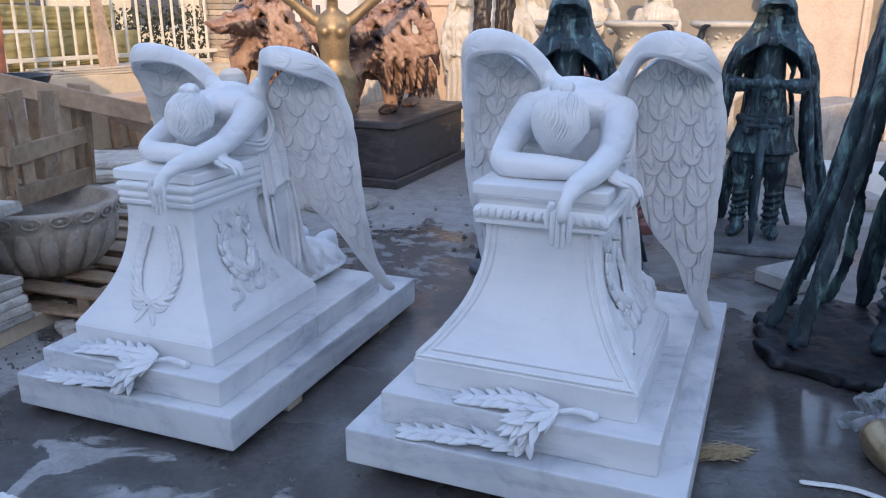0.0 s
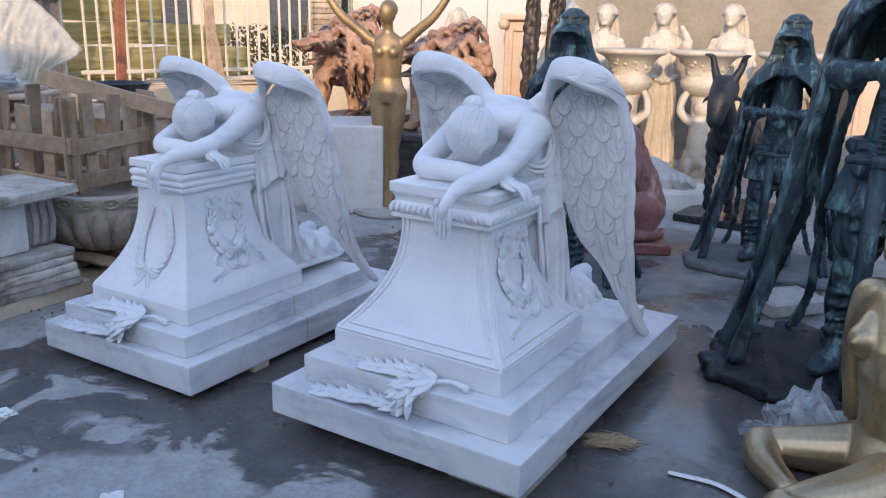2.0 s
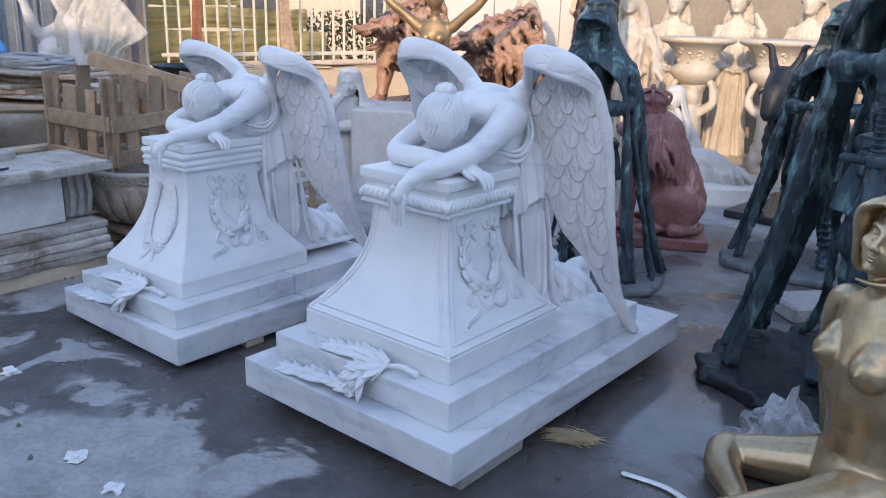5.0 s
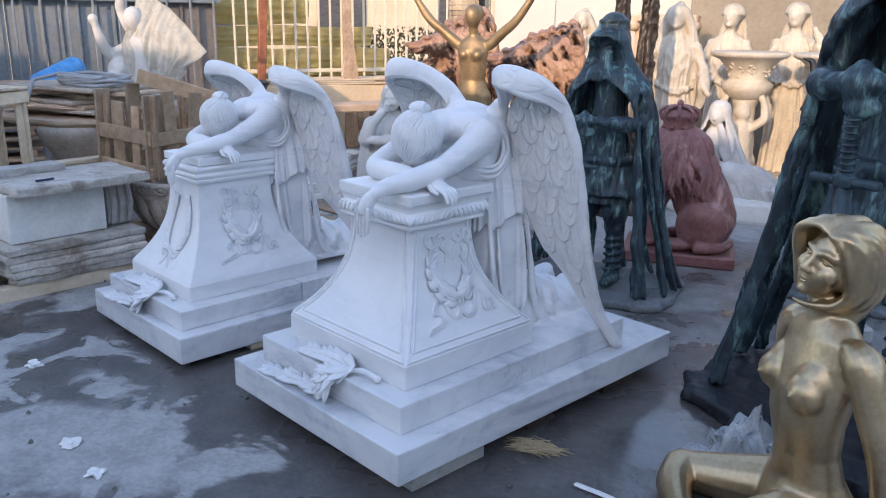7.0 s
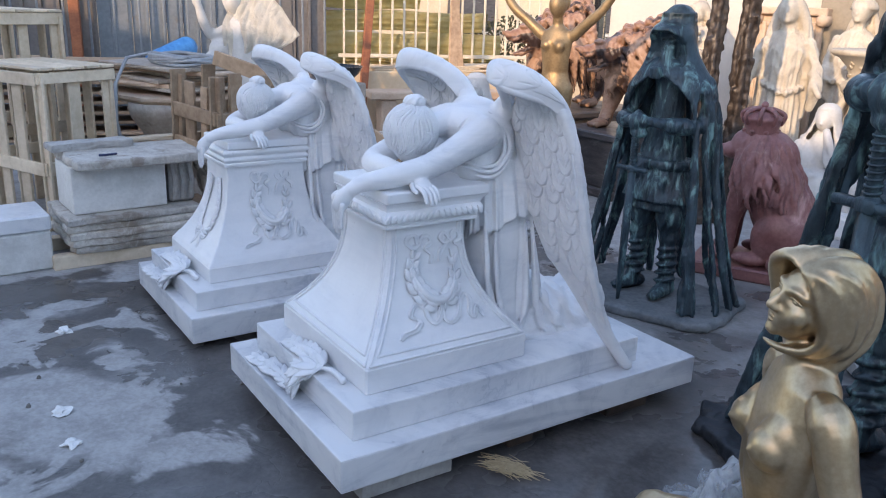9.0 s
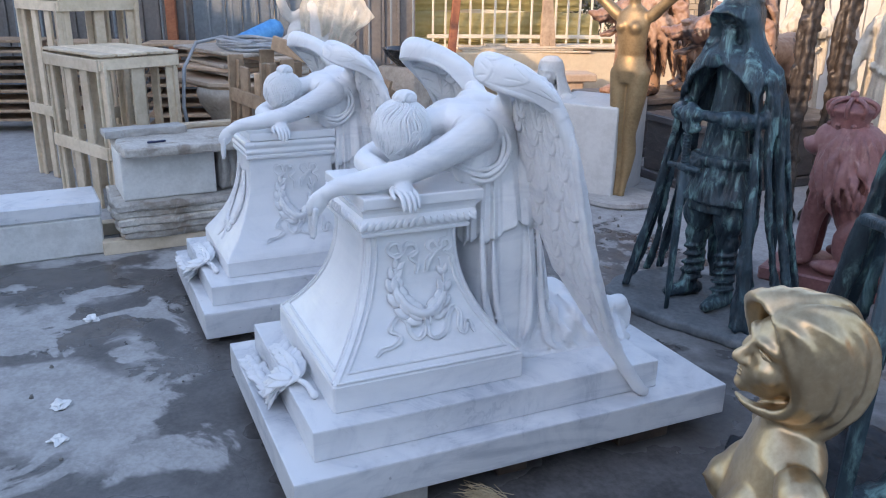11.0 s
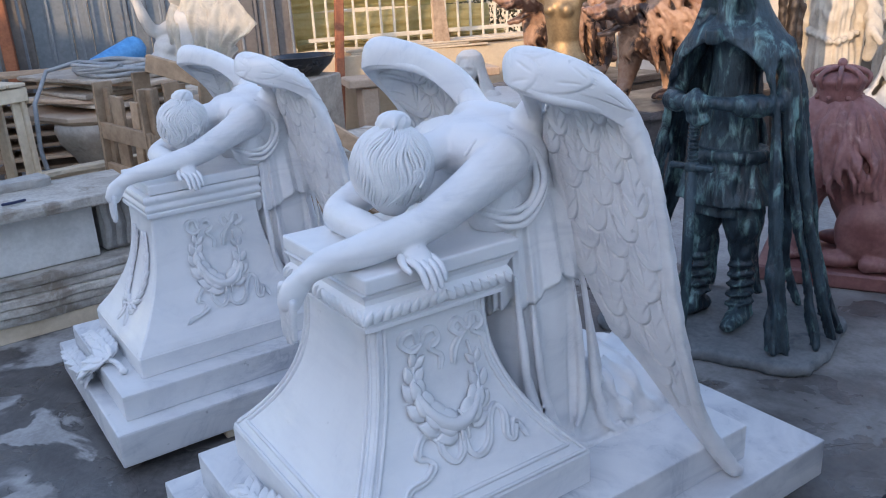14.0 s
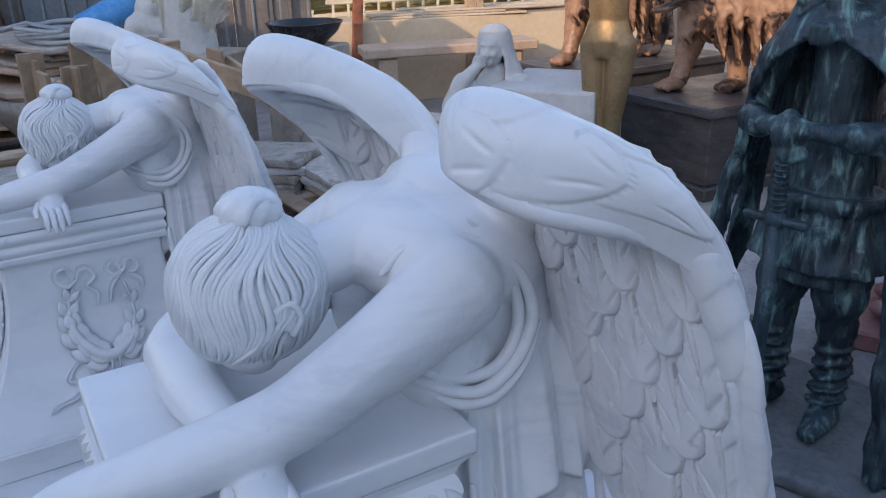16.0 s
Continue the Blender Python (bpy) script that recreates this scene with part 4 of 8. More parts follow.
def wing_solid(bm, mir, sheet, line):
    rings = []
    du, dv = np.gradient(sheet, axis=1), np.gradient(sheet, axis=0)
    nrm = np.cross(du, dv)
    nrm /= np.linalg.norm(nrm, axis=2, keepdims=True) + 1e-9
    nrm *= np.sign(-nrm[:, :, 1:2])
    for j in range(NV):
        lens = np.sqrt(np.clip(1 - (np.linspace(-1, 1, NU)) ** 8, 0.05, 1))[:, None]
        front = sheet[j] + nrm[j] * SHEET_TH[j] * 0.25 * lens
        back = sheet[j] - nrm[j] * SHEET_TH[j] * 0.75 * lens
        rings.append([(mir(p[0]), p[1], p[2]) for p in list(front) + list(back[::-1])])
    loft(bm, rings)
    # curled hood, a shell with a rolled lip
    D, nd = hood_grid(line, 30, 14)
    inner = D - nd * np.interp(np.linspace(0, 1, 30), [0, 0.1, 0.75, 1], [0.02, 0.036, 0.036, 0.012])[:, None, None]
    loft(bm, [[(mir(p[0]), p[1], p[2]) for p in list(D[k]) + list(inner[k][::-1])] for k in range(30)])
    tube(bm, [(mir(p[0]), p[1] + 0.014, p[2] + 0.006) for p in D[:, 0]], [0.012, 0.015, 0.017, 0.017, 0.015, 0.009], 12)
    # shoulder root and the outer edge down to the tip
    curve_tube(bm, [(mir(-0.52), 0.985, 1.295), (mir(-0.475), 1.005, 1.350), (mir(-0.450), 1.000, 1.395)], [0.065, 0.058, 0.036], 10, 14)
    edge = smooth_path([(*p, r) for p, r in zip(WING_RIM, (0.028, 0.026, 0.025, 0.027, 0.028, 0.029, 0.026, 0.020))], 44)
    tube(bm, [(mir(p[0]), p[1], p[2]) for p in edge], [p[3] for p in edge], 14)


def feather_plan(rnd, sheet):
    """Feathers in the order in which they lap: top and tip (x, z) and half width."""
    edge = lambda z, k: float(np.interp(z, sheet[::-1, k, 2], sheet[::-1, k, 0]))
    row_x = lambda z, f: edge(z, 0) * (1 - f) + edge(z, -1) * f
    out = []
    for zt, L, fs, hw in ((0.30, 0.62, (0.70,), 0.026), (0.42, 0.56, (0.48,), 0.030), (0.53, 0.46, (0.82,), 0.034), (0.60, 0.42, (0.45,), 0.040), (0.685, 0.36, (0.12, 0.75), 0.044),
                          (0.80, 0.28, (0.30, 0.62), 0.047), (0.895, 0.25, (0.10, 0.45, 0.80), 0.050), (0.985, 0.23, (0.26, 0.58, 0.92), 0.049), (1.075, 0.21, (0.09, 0.40, 0.72), 0.047), (1.160, 0.19, (0.24, 0.54, 0.86), 0.046),
                          (1.240, 0.17, (0.09, 0.38, 0.70), 0.044), (1.310, 0.15, (0.24, 0.54, 0.86), 0.042), (1.375, 0.13, (0.10, 0.40, 0.72), 0.040), (1.44, 0.10, (0.30, 0.60, 0.85), 0.038)):
        for f in fs:
            z1 = zt + rnd.uniform(-0.018, 0.018) - 0.03 * (f - 0.5)
            z0 = z1 + L * rnd.uniform(0.95, 1.08)
            x1 = row_x(z1, f)
            out.append((row_x(z0, f * 0.92 + 0.02) * 0.6 + x1 * 0.4, z0, x1, z1, hw * rnd.uniform(0.94, 1.08), rnd.random()))
    return out


HOOD_FEATHERS = ((0.66, 0.16, 0.20), (0.645, 0.48, 0.21), (0.63, 0.80, 0.20), (0.80, 0.30, 0.24), (0.785, 0.66, 0.24), (0.93, 0.45, 0.30), (0.92, 0.86, 0.24))


def hood_feathers(bm, mir, line):
    """Fine skin on the hood with a few shallow lapped feathers."""
    n, k = 200, 84
    D, nd = hood_grid(line, n, k)
    s, v = np.meshgrid(np.linspace(0, 1, n), np.linspace(0, 1, k), indexing="ij")
    h = np.zeros((n, k))
    for tip, across, hw in HOOD_FEATHERS[::-1]:
        a, q = (s - tip) * 0.56, (v - across) * 0.19
        w = hw * 0.19
        e = w - np.hypot(q, np.maximum(0, a + w * 1.2) / 1.2)
        on = (e > 0) & (a > -0.15)
        f = 0.0035 * np.clip(1 + a / 0.12, 0, 1) - 0.0048 * np.exp(-(e / 0.0026) ** 2) * np.clip((a + 0.07) / 0.03, 0, 1)
        f -= 0.0030 * np.exp(-(np.abs(np.abs(q) - 0.35 * w + 0.4 * (a + 0.03)) / 0.0022) ** 2) * np.clip((a + 0.05) / 0.01, 0, 1) * np.clip((-0.012 - a) / 0.01, 0, 1)
        h = np.where(on, f, h)
    P = D + nd * (0.0045 + h)[:, :, None]
    ins = D - nd * 0.02
    P[:, 0], P[:, -1], P[0], P[-1] = ins[:, 0], ins[:, -1], ins[0], ins[-1]
    loft(bm, [[(mir(p[0]), p[1], p[2]) for p in row] for row in P], caps=False, closed=False)


def wing_feathers(bm, mir, sheet, rnd):
    # fine front skin of the wing, carved with lapped feathers
    nv, nu = 440, 150
    grid = np.array([[np.interp(np.linspace(0, 1, nu), np.linspace(0, 1, NU), sheet[j, :, k]) for k in range(3)] for j in range(NV)]).transpose(0, 2, 1)
    dense = np.empty((nv, nu, 3))
    t = np.linspace(0, NV - 1, nv)
    for k in range(3):
        for u in range(nu):
            dense[:, u, k] = np.interp(t, range(NV), grid[:, u, k])
    nrm = np.cross(np.gradient(dense, axis=1), np.gradient(dense, axis=0))
    nrm /= np.linalg.norm(nrm, axis=2, keepdims=True) + 1e-9
    nrm *= np.sign(-nrm[:, :, 1:2])
    x, z = dense[:, :, 0], dense[:, :, 2]
    h = np.zeros((nv, nu))
    for x0, z0, x1, z1, hw, r in feather_plan(rnd, sheet):
        L = math.hypot(x1 - x0, z1 - z0)
        tx, tz = (x1 - x0) / L, (z1 - z0) / L
        a = (x - x0) * tx + (z - z0) * tz
        q = (x - x0) * -tz + (z - z0) * tx
        past = np.maximum(0, a - (L - hw * 1.5)) / 1.5
        e = hw * np.clip(0.80 + 0.3 * a / L, 0.6, 1) - np.hypot(q, past)
        on = (e > 0) & (a > -0.01)
        f = 0.002 + 0.006 * np.clip(a / L, 0, 1) + 0.004 * (1 - np.clip((q / hw) ** 2, 0, 1)) - 0.0155 * np.exp(-(e / 0.0034) ** 2)
        # double midrib that runs out before the tip, and a few slanting cuts
        stop = L * (0.80 + 0.10 * r) - a
        f -= 0.0085 * np.exp(-((np.abs(q + 0.004 * np.sin(a / L * 4 + 6 * r)) - 0.0055 * np.clip(stop / (0.5 * L), 0, 1)) / 0.0020) ** 2) * np.clip(stop / 0.02, 0, 1)
        for n in range(4):
            sd = 1 if (n + int(r * 10)) % 2 else -1
            at = L * (0.48 + 0.12 * n + 0.05 * math.sin(9 * r + 3 * n))
            run = (np.abs(q) - 0.012 - 0.006 * math.sin(5 * n + 7 * r)) / 0.020
            w = np.abs((a - at) + 1.5 * (np.abs(q) - 0.012) - 9 * (np.abs(q) - 0.012) ** 2)
            f -= 0.0062 * np.exp(-(w / 0.0026) ** 2) * (q * sd > 0) * np.clip(run * 6, 0, 1) * np.clip((e - 0.003) / 0.006, 0, 1)
        h = np.where(on, f, h)
    edge = np.minimum(np.arange(nu), np.arange(nu)[::-1])
    tuck = np.where(edge == 0, -0.028, np.where(edge == 1, -0.004, 0.0))[None, :]
    P = dense + nrm * (0.012 + h + tuck)[:, :, None]
    loft(bm, [[(mir(p[0]), p[1], p[2]) for p in row] for row in P[6:]], caps=False, closed=False)
    # lapped feather ends cut along the outer edge
    for z0, L in ((1.36, 0.20), (1.25, 0.22), (1.12, 0.24), (0.98, 0.25), (0.83, 0.26), (0.68, 0.24)):
        pts = []
        for j in range(15):
            f = j / 14
            z = z0 - L * f
            xo, yo = (float(np.interp(z, sheet[::-1, -1, 2], sheet[::-1, -1, q])) for q in (0, 1))
            pts.append((mir(xo - 0.012 + 0.014 * f ** 1.5), yo + 0.004, z))
        tube(bm, pts, [0.016, 0.026, 0.031, 0.032, 0.030, 0.024, 0.010], 14, 0.42, (0, 1, 0))


def fingers(bm, base, fwd, down, side, L, spread=0.017, curl=0.6, r=0.0095):
    """Four fingers and a thumb from the knuckles at base."""
    base, fwd, down, side = Vector(base), Vector(fwd).normalized(), Vector(down).normalized(), Vector(side).normalized()
    for k in range(4):
        o = base + side * ((k - 1.5) * spread * 1.12)
        l = L * (0.88, 1.0, 0.97, 0.8)[k]
        p1 = o + fwd * l * 0.42 + down * l * 0.12 * curl
        p2 = p1 + (fwd * (1 - 0.5 * curl) + down * curl).normalized() * l * 0.34
        p3 = p2 + (fwd * (1 - 0.9 * curl) + down * curl * 1.2).normalized() * l * 0.26
        curve_tube(bm, [o - fwd * 0.02, o + fwd * l * 0.05, p1, p2, p3], [r * 1.15, r * 1.1, r, r * 0.95, r * 0.72], 14, 8)
    t0 = base - fwd * L * 0.55 - side * spread * 2.1
    curve_tube(bm, [t0, t0 + fwd * L * 0.35 - side * 0.012 + down * 0.006, t0 + fwd * L * 0.75 - side * 0.014 + down * 0.012], [r * 1.25, r * 1.1, r * 0.75], 8, 8)


def angel_mesh(spread, wave, seed):
    bm = bmesh.new()
    c = -0.595
    # gown
    rings = []
    for z, cy, rx, ry in ((0.325, 1.045, 0.245, 0.185), (0.40, 1.04, 0.236, 0.172), (0.50, 1.035, 0.226, 0.164), (0.65, 1.03, 0.216, 0.156), (0.80, 1.02, 0.206, 0.150), (0.96, 1.005, 0.192, 0.134),
                          (1.10, 0.99, 0.180, 0.125), (1.20, 0.965, 0.18, 0.13), (1.28, 0.94, 0.185, 0.12), (1.345, 0.93, 0.15, 0.09)):
        rings.append([(c + (rx + (0.012 if z < 1.0 else 0)) * math.copysign(abs(math.cos(a)) ** 0.6, math.cos(a)), cy + ry * math.copysign(abs(math.sin(a)) ** 0.6, math.sin(a)), z) for a in (2 * math.pi * k / 72 for k in range(72))])
    loft(bm, rings)
    # bodice under the overfold, and the breast against the cap
    rings = []
    for z, cy, rx, ry in ((0.90, 0.99, 0.200, 0.130), (1.05, 0.99, 0.192, 0.138), (1.16, 0.98, 0.180, 0.13)):
        rings.append([(c + rx * math.copysign(abs(math.cos(a)) ** 0.55, math.cos(a)), cy + ry * math.copysign(abs(math.sin(a)) ** 0.55, math.sin(a)), z) for a in (2 * math.pi * k / 72 for k in range(72))])
    loft(bm, rings)
    for s in (1, -1):
        ball(bm, (c + s * 0.11, 0.885, 1.140), (0.092, 0.085, 0.105))
        ball(bm, (c + s * 0.180, 1.095, 1.03), (0.048, 0.055, 0.19))
    # skirt trailing over the step
    rings = []
    for y, hw, top in ((1.02, 0.235, 0.56), (1.12, 0.245, 0.575), (1.22, 0.255, 0.565), (1.32, 0.265, 0.53), (1.44, 0.272, 0.49), (1.54, 0.268, 0.455), (1.60, 0.250, 0.405), (1.625, 0.22, 0.35)):
        rings.append([(c + hw * math.copysign(abs(math.cos(a)) ** 0.6, math.cos(a)), y + 0.012 * math.sin(7 * a + 9 * y), 0.325 + (top - 0.325) * max(math.sin(a), 0) ** 0.6 if a < math.pi + 0.01 else 0.325)
                      for a in (math.pi * k / 40 for k in range(41))])
    loft(bm, rings)
    # long folds: straight down, then swept back along the step
    for s in (1, -1):
        X = lambda x: c + s * (x - c)
        for pts, r in (([(-0.392, 0.880, 0.94), (-0.366, 0.882, 0.74), (-0.350, 0.898, 0.57), (-0.337, 0.945, 0.44), (-0.328, 1.03, 0.372), (-0.322, 1.14, 0.345)], 0.017),
                       ([(-0.386, 0.922, 0.93), (-0.360, 0.928, 0.72), (-0.346, 0.945, 0.56), (-0.334, 0.985, 0.445), (-0.326, 1.04, 0.402)], 0.013),
                       ([(-0.382, 1.080, 0.90), (-0.358, 1.088, 0.74), (-0.345, 1.090, 0.58), (-0.336, 1.080, 0.48), (-0.330, 1.055, 0.43)], 0.012),
                       ([(-0.388, 1.128, 0.90), (-0.362, 1.138, 0.72), (-0.348, 1.148, 0.55), (-0.336, 1.160, 0.45), (-0.325, 1.19, 0.385), (-0.318, 1.25, 0.350)], 0.016),
                       ([(-0.412, 1.160, 0.82), (-0.382, 1.172, 0.66), (-0.362, 1.185, 0.52)], 0.012),
                       ([(-0.450, 1.200, 0.570), (-0.372, 1.215, 0.520), (-0.336, 1.250, 0.430), (-0.322, 1.31, 0.360)], 0.017),
                       ([(-0.455, 1.290, 0.545), (-0.375, 1.315, 0.490), (-0.334, 1.365, 0.410), (-0.317, 1.43, 0.350)], 0.018),
                       ([(-0.450, 1.400, 0.505), (-0.368, 1.430, 0.450), (-0.328, 1.480, 0.390), (-0.320, 1.53, 0.345)], 0.016)):
            curve_tube(bm, [(X(p[0]), p[1], p[2]) for p in pts], [r * 0.5, r, r * 1.15, r * 1.2, r * 0.7], 20, 10)
        # hem lying along the step
        curve_tube(bm, [(X(-0.350), 0.93, 0.332), (X(-0.335), 1.10, 0.338), (X(-0.322), 1.32, 0.340), (X(-0.320), 1.50, 0.338), (X(-0.350), 1.60, 0.335)], [0.012, 0.018, 0.020, 0.018, 0.012], 24, 10)
    # shoulders, back, neck
    ball(bm, (c, 0.955, 1.275), (0.205, 0.15, 0.105), turn(-14, 0, 0))
    ball(bm, (c, 0.87, 1.29), (0.215, 0.095, 0.085))
    ball(bm, (c - 0.02, 1.0, 1.33), (0.15, 0.12, 0.06), turn(-25, 0, 0))
    tube(bm, [(c, 0.90, 1.315), (c + 0.003, 0.78, 1.295), (c + 0.005, 0.70, 1.28)], [0.075, 0.055, 0.056], 14)
    # bare feet at the end of the skirt, soles up
    for x in (-0.450, -0.640):
        curve_tube(bm, [(x, 1.46, 0.405), (x, 1.56, 0.445), (x + 0.003, 1.615, 0.460)], [0.050, 0.048, 0.040], 8, 14)
        curve_tube(bm, [(x + 0.003, 1.605, 0.462), (x + 0.006, 1.640, 0.410), (x + 0.010, 1.640, 0.350)], [0.036, 0.034, 0.028], 10, 14, 0.75, (1, 0, 0))
    # arm laid forward over the cap
    curve_tube(bm, [(-0.425, 0.885, 1.275), (-0.405, 0.74, 1.215), (-0.40, 0.60, 1.16), (-0.425, 0.45, 1.125), (-0.455, 0.335, 1.103), (-0.463, 0.288, 1.082)],
               [0.073, 0.060, 0.050, 0.045, 0.034, 0.028], 26, 16)
    curve_tube(bm, [(-0.463, 0.292, 1.085), (-0.47, 0.262, 1.055), (-0.473, 0.243, 1.02)], [0.029, 0.036, 0.034], 8, 12, 0.62, (1, 0, 0))
    # folded arm under the head
    curve_tube(bm, [(-0.765, 0.885, 1.275), (-0.79, 0.74, 1.20), (-0.785, 0.58, 1.135), (-0.755, 0.535, 1.118)], [0.073, 0.058, 0.050, 0.048], 20, 16)
    curve_tube(bm, [(-0.76, 0.535, 1.118), (-0.62, 0.53, 1.118), (-0.48, 0.545, 1.112), (-0.40, 0.55, 1.106)], [0.048, 0.046, 0.036, 0.028], 18, 14)
    curve_tube(bm, [(-0.405, 0.55, 1.106), (-0.365, 0.548, 1.102), (-0.335, 0.546, 1.090)], [0.029, 0.037, 0.034], 8, 12, 0.55)
    # face side of the head
    ball(bm, (-0.592, 0.605, 1.220), (0.070, 0.060, 0.090), turn(22, 0, 0))
    # wings and their roots
    for mirrored, sheet, line in WINGS:
        wing_solid(bm, lay(mirrored, spread), sheet, line)
    me = merged(bm, 0.0058, 3)

    def folds(p, n):
        x, y, z = p[:, 0], p[:, 1], p[:, 2]
        a = np.arctan2(y - 1.02, x - c)
        rad = np.hypot(x - c, (y - 1.02) * 1.2)
        gown = np.clip((1.12 - z) / 0.08, 0, 1) * np.clip((0.27 - rad) / 0.03, 0, 1) * np.clip((y - 0.85) / 0.04, 0, 1) * np.clip((z - 0.5) / 0.1, 0, 1)
        d = (0.0012 + 0.0023 * (z > 0.93)) * np.sin(22 * a + 3.5 * np.sin(3.2 * z + a) + 1.2 * np.sin(7 * z)) * gown
        # long hollows between the folds, bending together towards the hem
        flank = np.clip((np.abs(x - c) - 0.13) / 0.03, 0, 1) * np.clip((0.93 - z) / 0.05, 0, 1) * np.clip((z - 0.37) / 0.05, 0, 1) * np.clip((0.262 - np.abs(x - c)) / 0.01, 0, 1)
        bend = np.clip((0.56 - z) / 0.18, 0, 1) ** 1.5
        for y0, dep, w in ((0.902, 0.011, 0.0075), (0.948, 0.009, 0.008), (1.064, 0.010, 0.008), (1.110, 0.013, 0.0085), (1.158, 0.010, 0.008)):
            yc = y0 + (1.03 - y0) * 0.55 * bend + 0.006 * np.sin(11 * z + 40 * y0)
            d -= dep * np.exp(-((y - yc) / w) ** 2) * flank
        # soft folds across the skirt lying on the step
        trail = np.clip((0.57 - z) / 0.05, 0, 1) * np.clip((y - 1.15) / 0.06, 0, 1) * np.clip((z - 0.335) / 0.02, 0, 1) * np.clip((0.285 - np.abs(x - c)) / 0.01, 0, 1) * (y < 1.56)
        d += 0.011 * np.sin(44 * (y - 0.75 * z) + 2.2 * np.sin(7 * (x - c)) + 1.5 * np.sin(11 * y)) * trail
        X = np.where(x > c, x, -1.19 - x)
        X = np.where(X > -0.44, -0.44 + (X + 0.44) / spread, X)
        # lapped feathers along the outer rim, chevrons near the tip
        rim = np.array(smooth_path(WING_RIM, 160))
        near_rim = np.nonzero((X > -0.13) & (z < 1.40) & (y > 0.98))[0]
        if len(near_rim):
            P = np.stack([X[near_rim], y[near_rim], z[near_rim]], 1)
            k = np.array([np.argmin(((rim - q) ** 2).sum(1)) for q in P])
            off = np.abs(P[:, 0] - rim[k, 0]) / 0.035
            fade = np.clip(1.6 - off, 0, 1)
            d[near_rim] += 0.0030 * (np.mod(k / 160 * 15 + 0.45 * off, 1.0) - 0.55) * fade
        return d + 0.0007 * wobble(p, 42)

    carve(me, folds)
    extra = bmesh.new()
    # head with combed hair flowing down from the knot
    hc, hr = Vector((-0.590, 0.628, 1.272)), (0.093, 0.112, 0.110)
    nu, nv = 168, 60
    ax = turn(-14, 0, 0)
    rows = []
    for j in range(nv + 1):
        th = math.pi * (0.02 + 0.90 * j / nv)
        row = []
        for i in range(nu):
            ph = 2 * math.pi * i / nu
            s = 0.002 * math.sin(41 * ph + 4 * math.sin(2 * th + 2 * ph))
            s *= min(1, 3 * math.sin(th))
            v = Vector((math.sin(th) * math.cos(ph), math.sin(th) * math.sin(ph), math.cos(th)))
            p = Vector((v.x * (hr[0] + s), v.y * (hr[1] + s), v.z * (hr[2] + s)))
            row.append(hc + ax @ p)
        rows.append(row)
    loft(extra, rows)
    hair = random.Random(seed)
    for k in range(140):
        ph0 = 2 * math.pi * k / 140 + hair.uniform(-0.02, 0.02)
        amp, fq, sh = wave * hair.uniform(0.085, 0.115), 5.2 + 0.8 * math.sin(3 * ph0), 1.8 * math.sin(2 * ph0) + hair.uniform(-0.25, 0.25)
        lift = hair.uniform(0.001, 0.0055)
        pts = []
        for j in range(19):
            th = 0.14 + 2.75 * j / 18
            ph = ph0 + amp * math.sin(fq * th + sh) / max(math.sin(th), 0.35) + 0.30 * math.sin(th) * math.sin(ph0 + 0.6)
            v = Vector((math.sin(th) * math.cos(ph) * (hr[0] + lift), math.sin(th) * math.sin(ph) * (hr[1] + lift), math.cos(th) * (hr[2] + lift)))
            pts.append(hc + ax @ v)
        tube(extra, pts, [q * hair.choice((0.8, 1.0, 1.25)) for q in (0.0024, 0.0036, 0.0044, 0.0044, 0.0036)], 6)
    bun = hc + Vector((0, 0.012, 0.116))
    rows = []
    for j in range(15):
        th = math.pi * (0.03 + 0.94 * j / 14)
        rows.append([bun + Vector(((0.043 + 0.004 * math.sin(9 * ph + 4 * th)) * math.sin(th) * math.cos(ph), (0.046 + 0.004 * math.sin(9 * ph + 4 * th)) * math.sin(th) * math.sin(ph), 0.033 * math.cos(th)))
                     for ph in (2 * math.pi * k / 40 for k in range(40))])
    loft(extra, rows)
    curve_tube(extra, [bun + Vector((0.036, -0.02, -0.004)), bun + Vector((0.03, 0.0, 0.02)), bun + Vector((0.02, 0.03, 0.012))], 0.008, 10, 8)
    # ears
    for s in (1, -1):
        e = Vector((hc.x + s * 0.091, 0.645, 1.252))
        curve_tube(extra, [e + Vector((0, 0.010, -0.026)), e + Vector((s * 0.006, 0.022, 0.0)), e + Vector((s * 0.006, 0.008, 0.024)), e + Vector((s * 0.004, -0.012, 0.016)), e + Vector((0, -0.006, -0.010))], 0.0055, 16, 7)
        ball(extra, e + Vector((0, 0.004, -0.004)), (0.006, 0.014, 0.02), sub=2)
    # hands
    fingers(extra, (-0.475, 0.240, 1.008), (0.0, -0.12, -1), (0, 0.30, -0.95), (1, 0, 0), 0.088, 0.0165, 0.25)
    fingers(extra, (-0.330, 0.546, 1.092), (1, 0, -0.12), (0, 0, -1), (0, 1, 0), 0.085, 0.0175, 0.72)
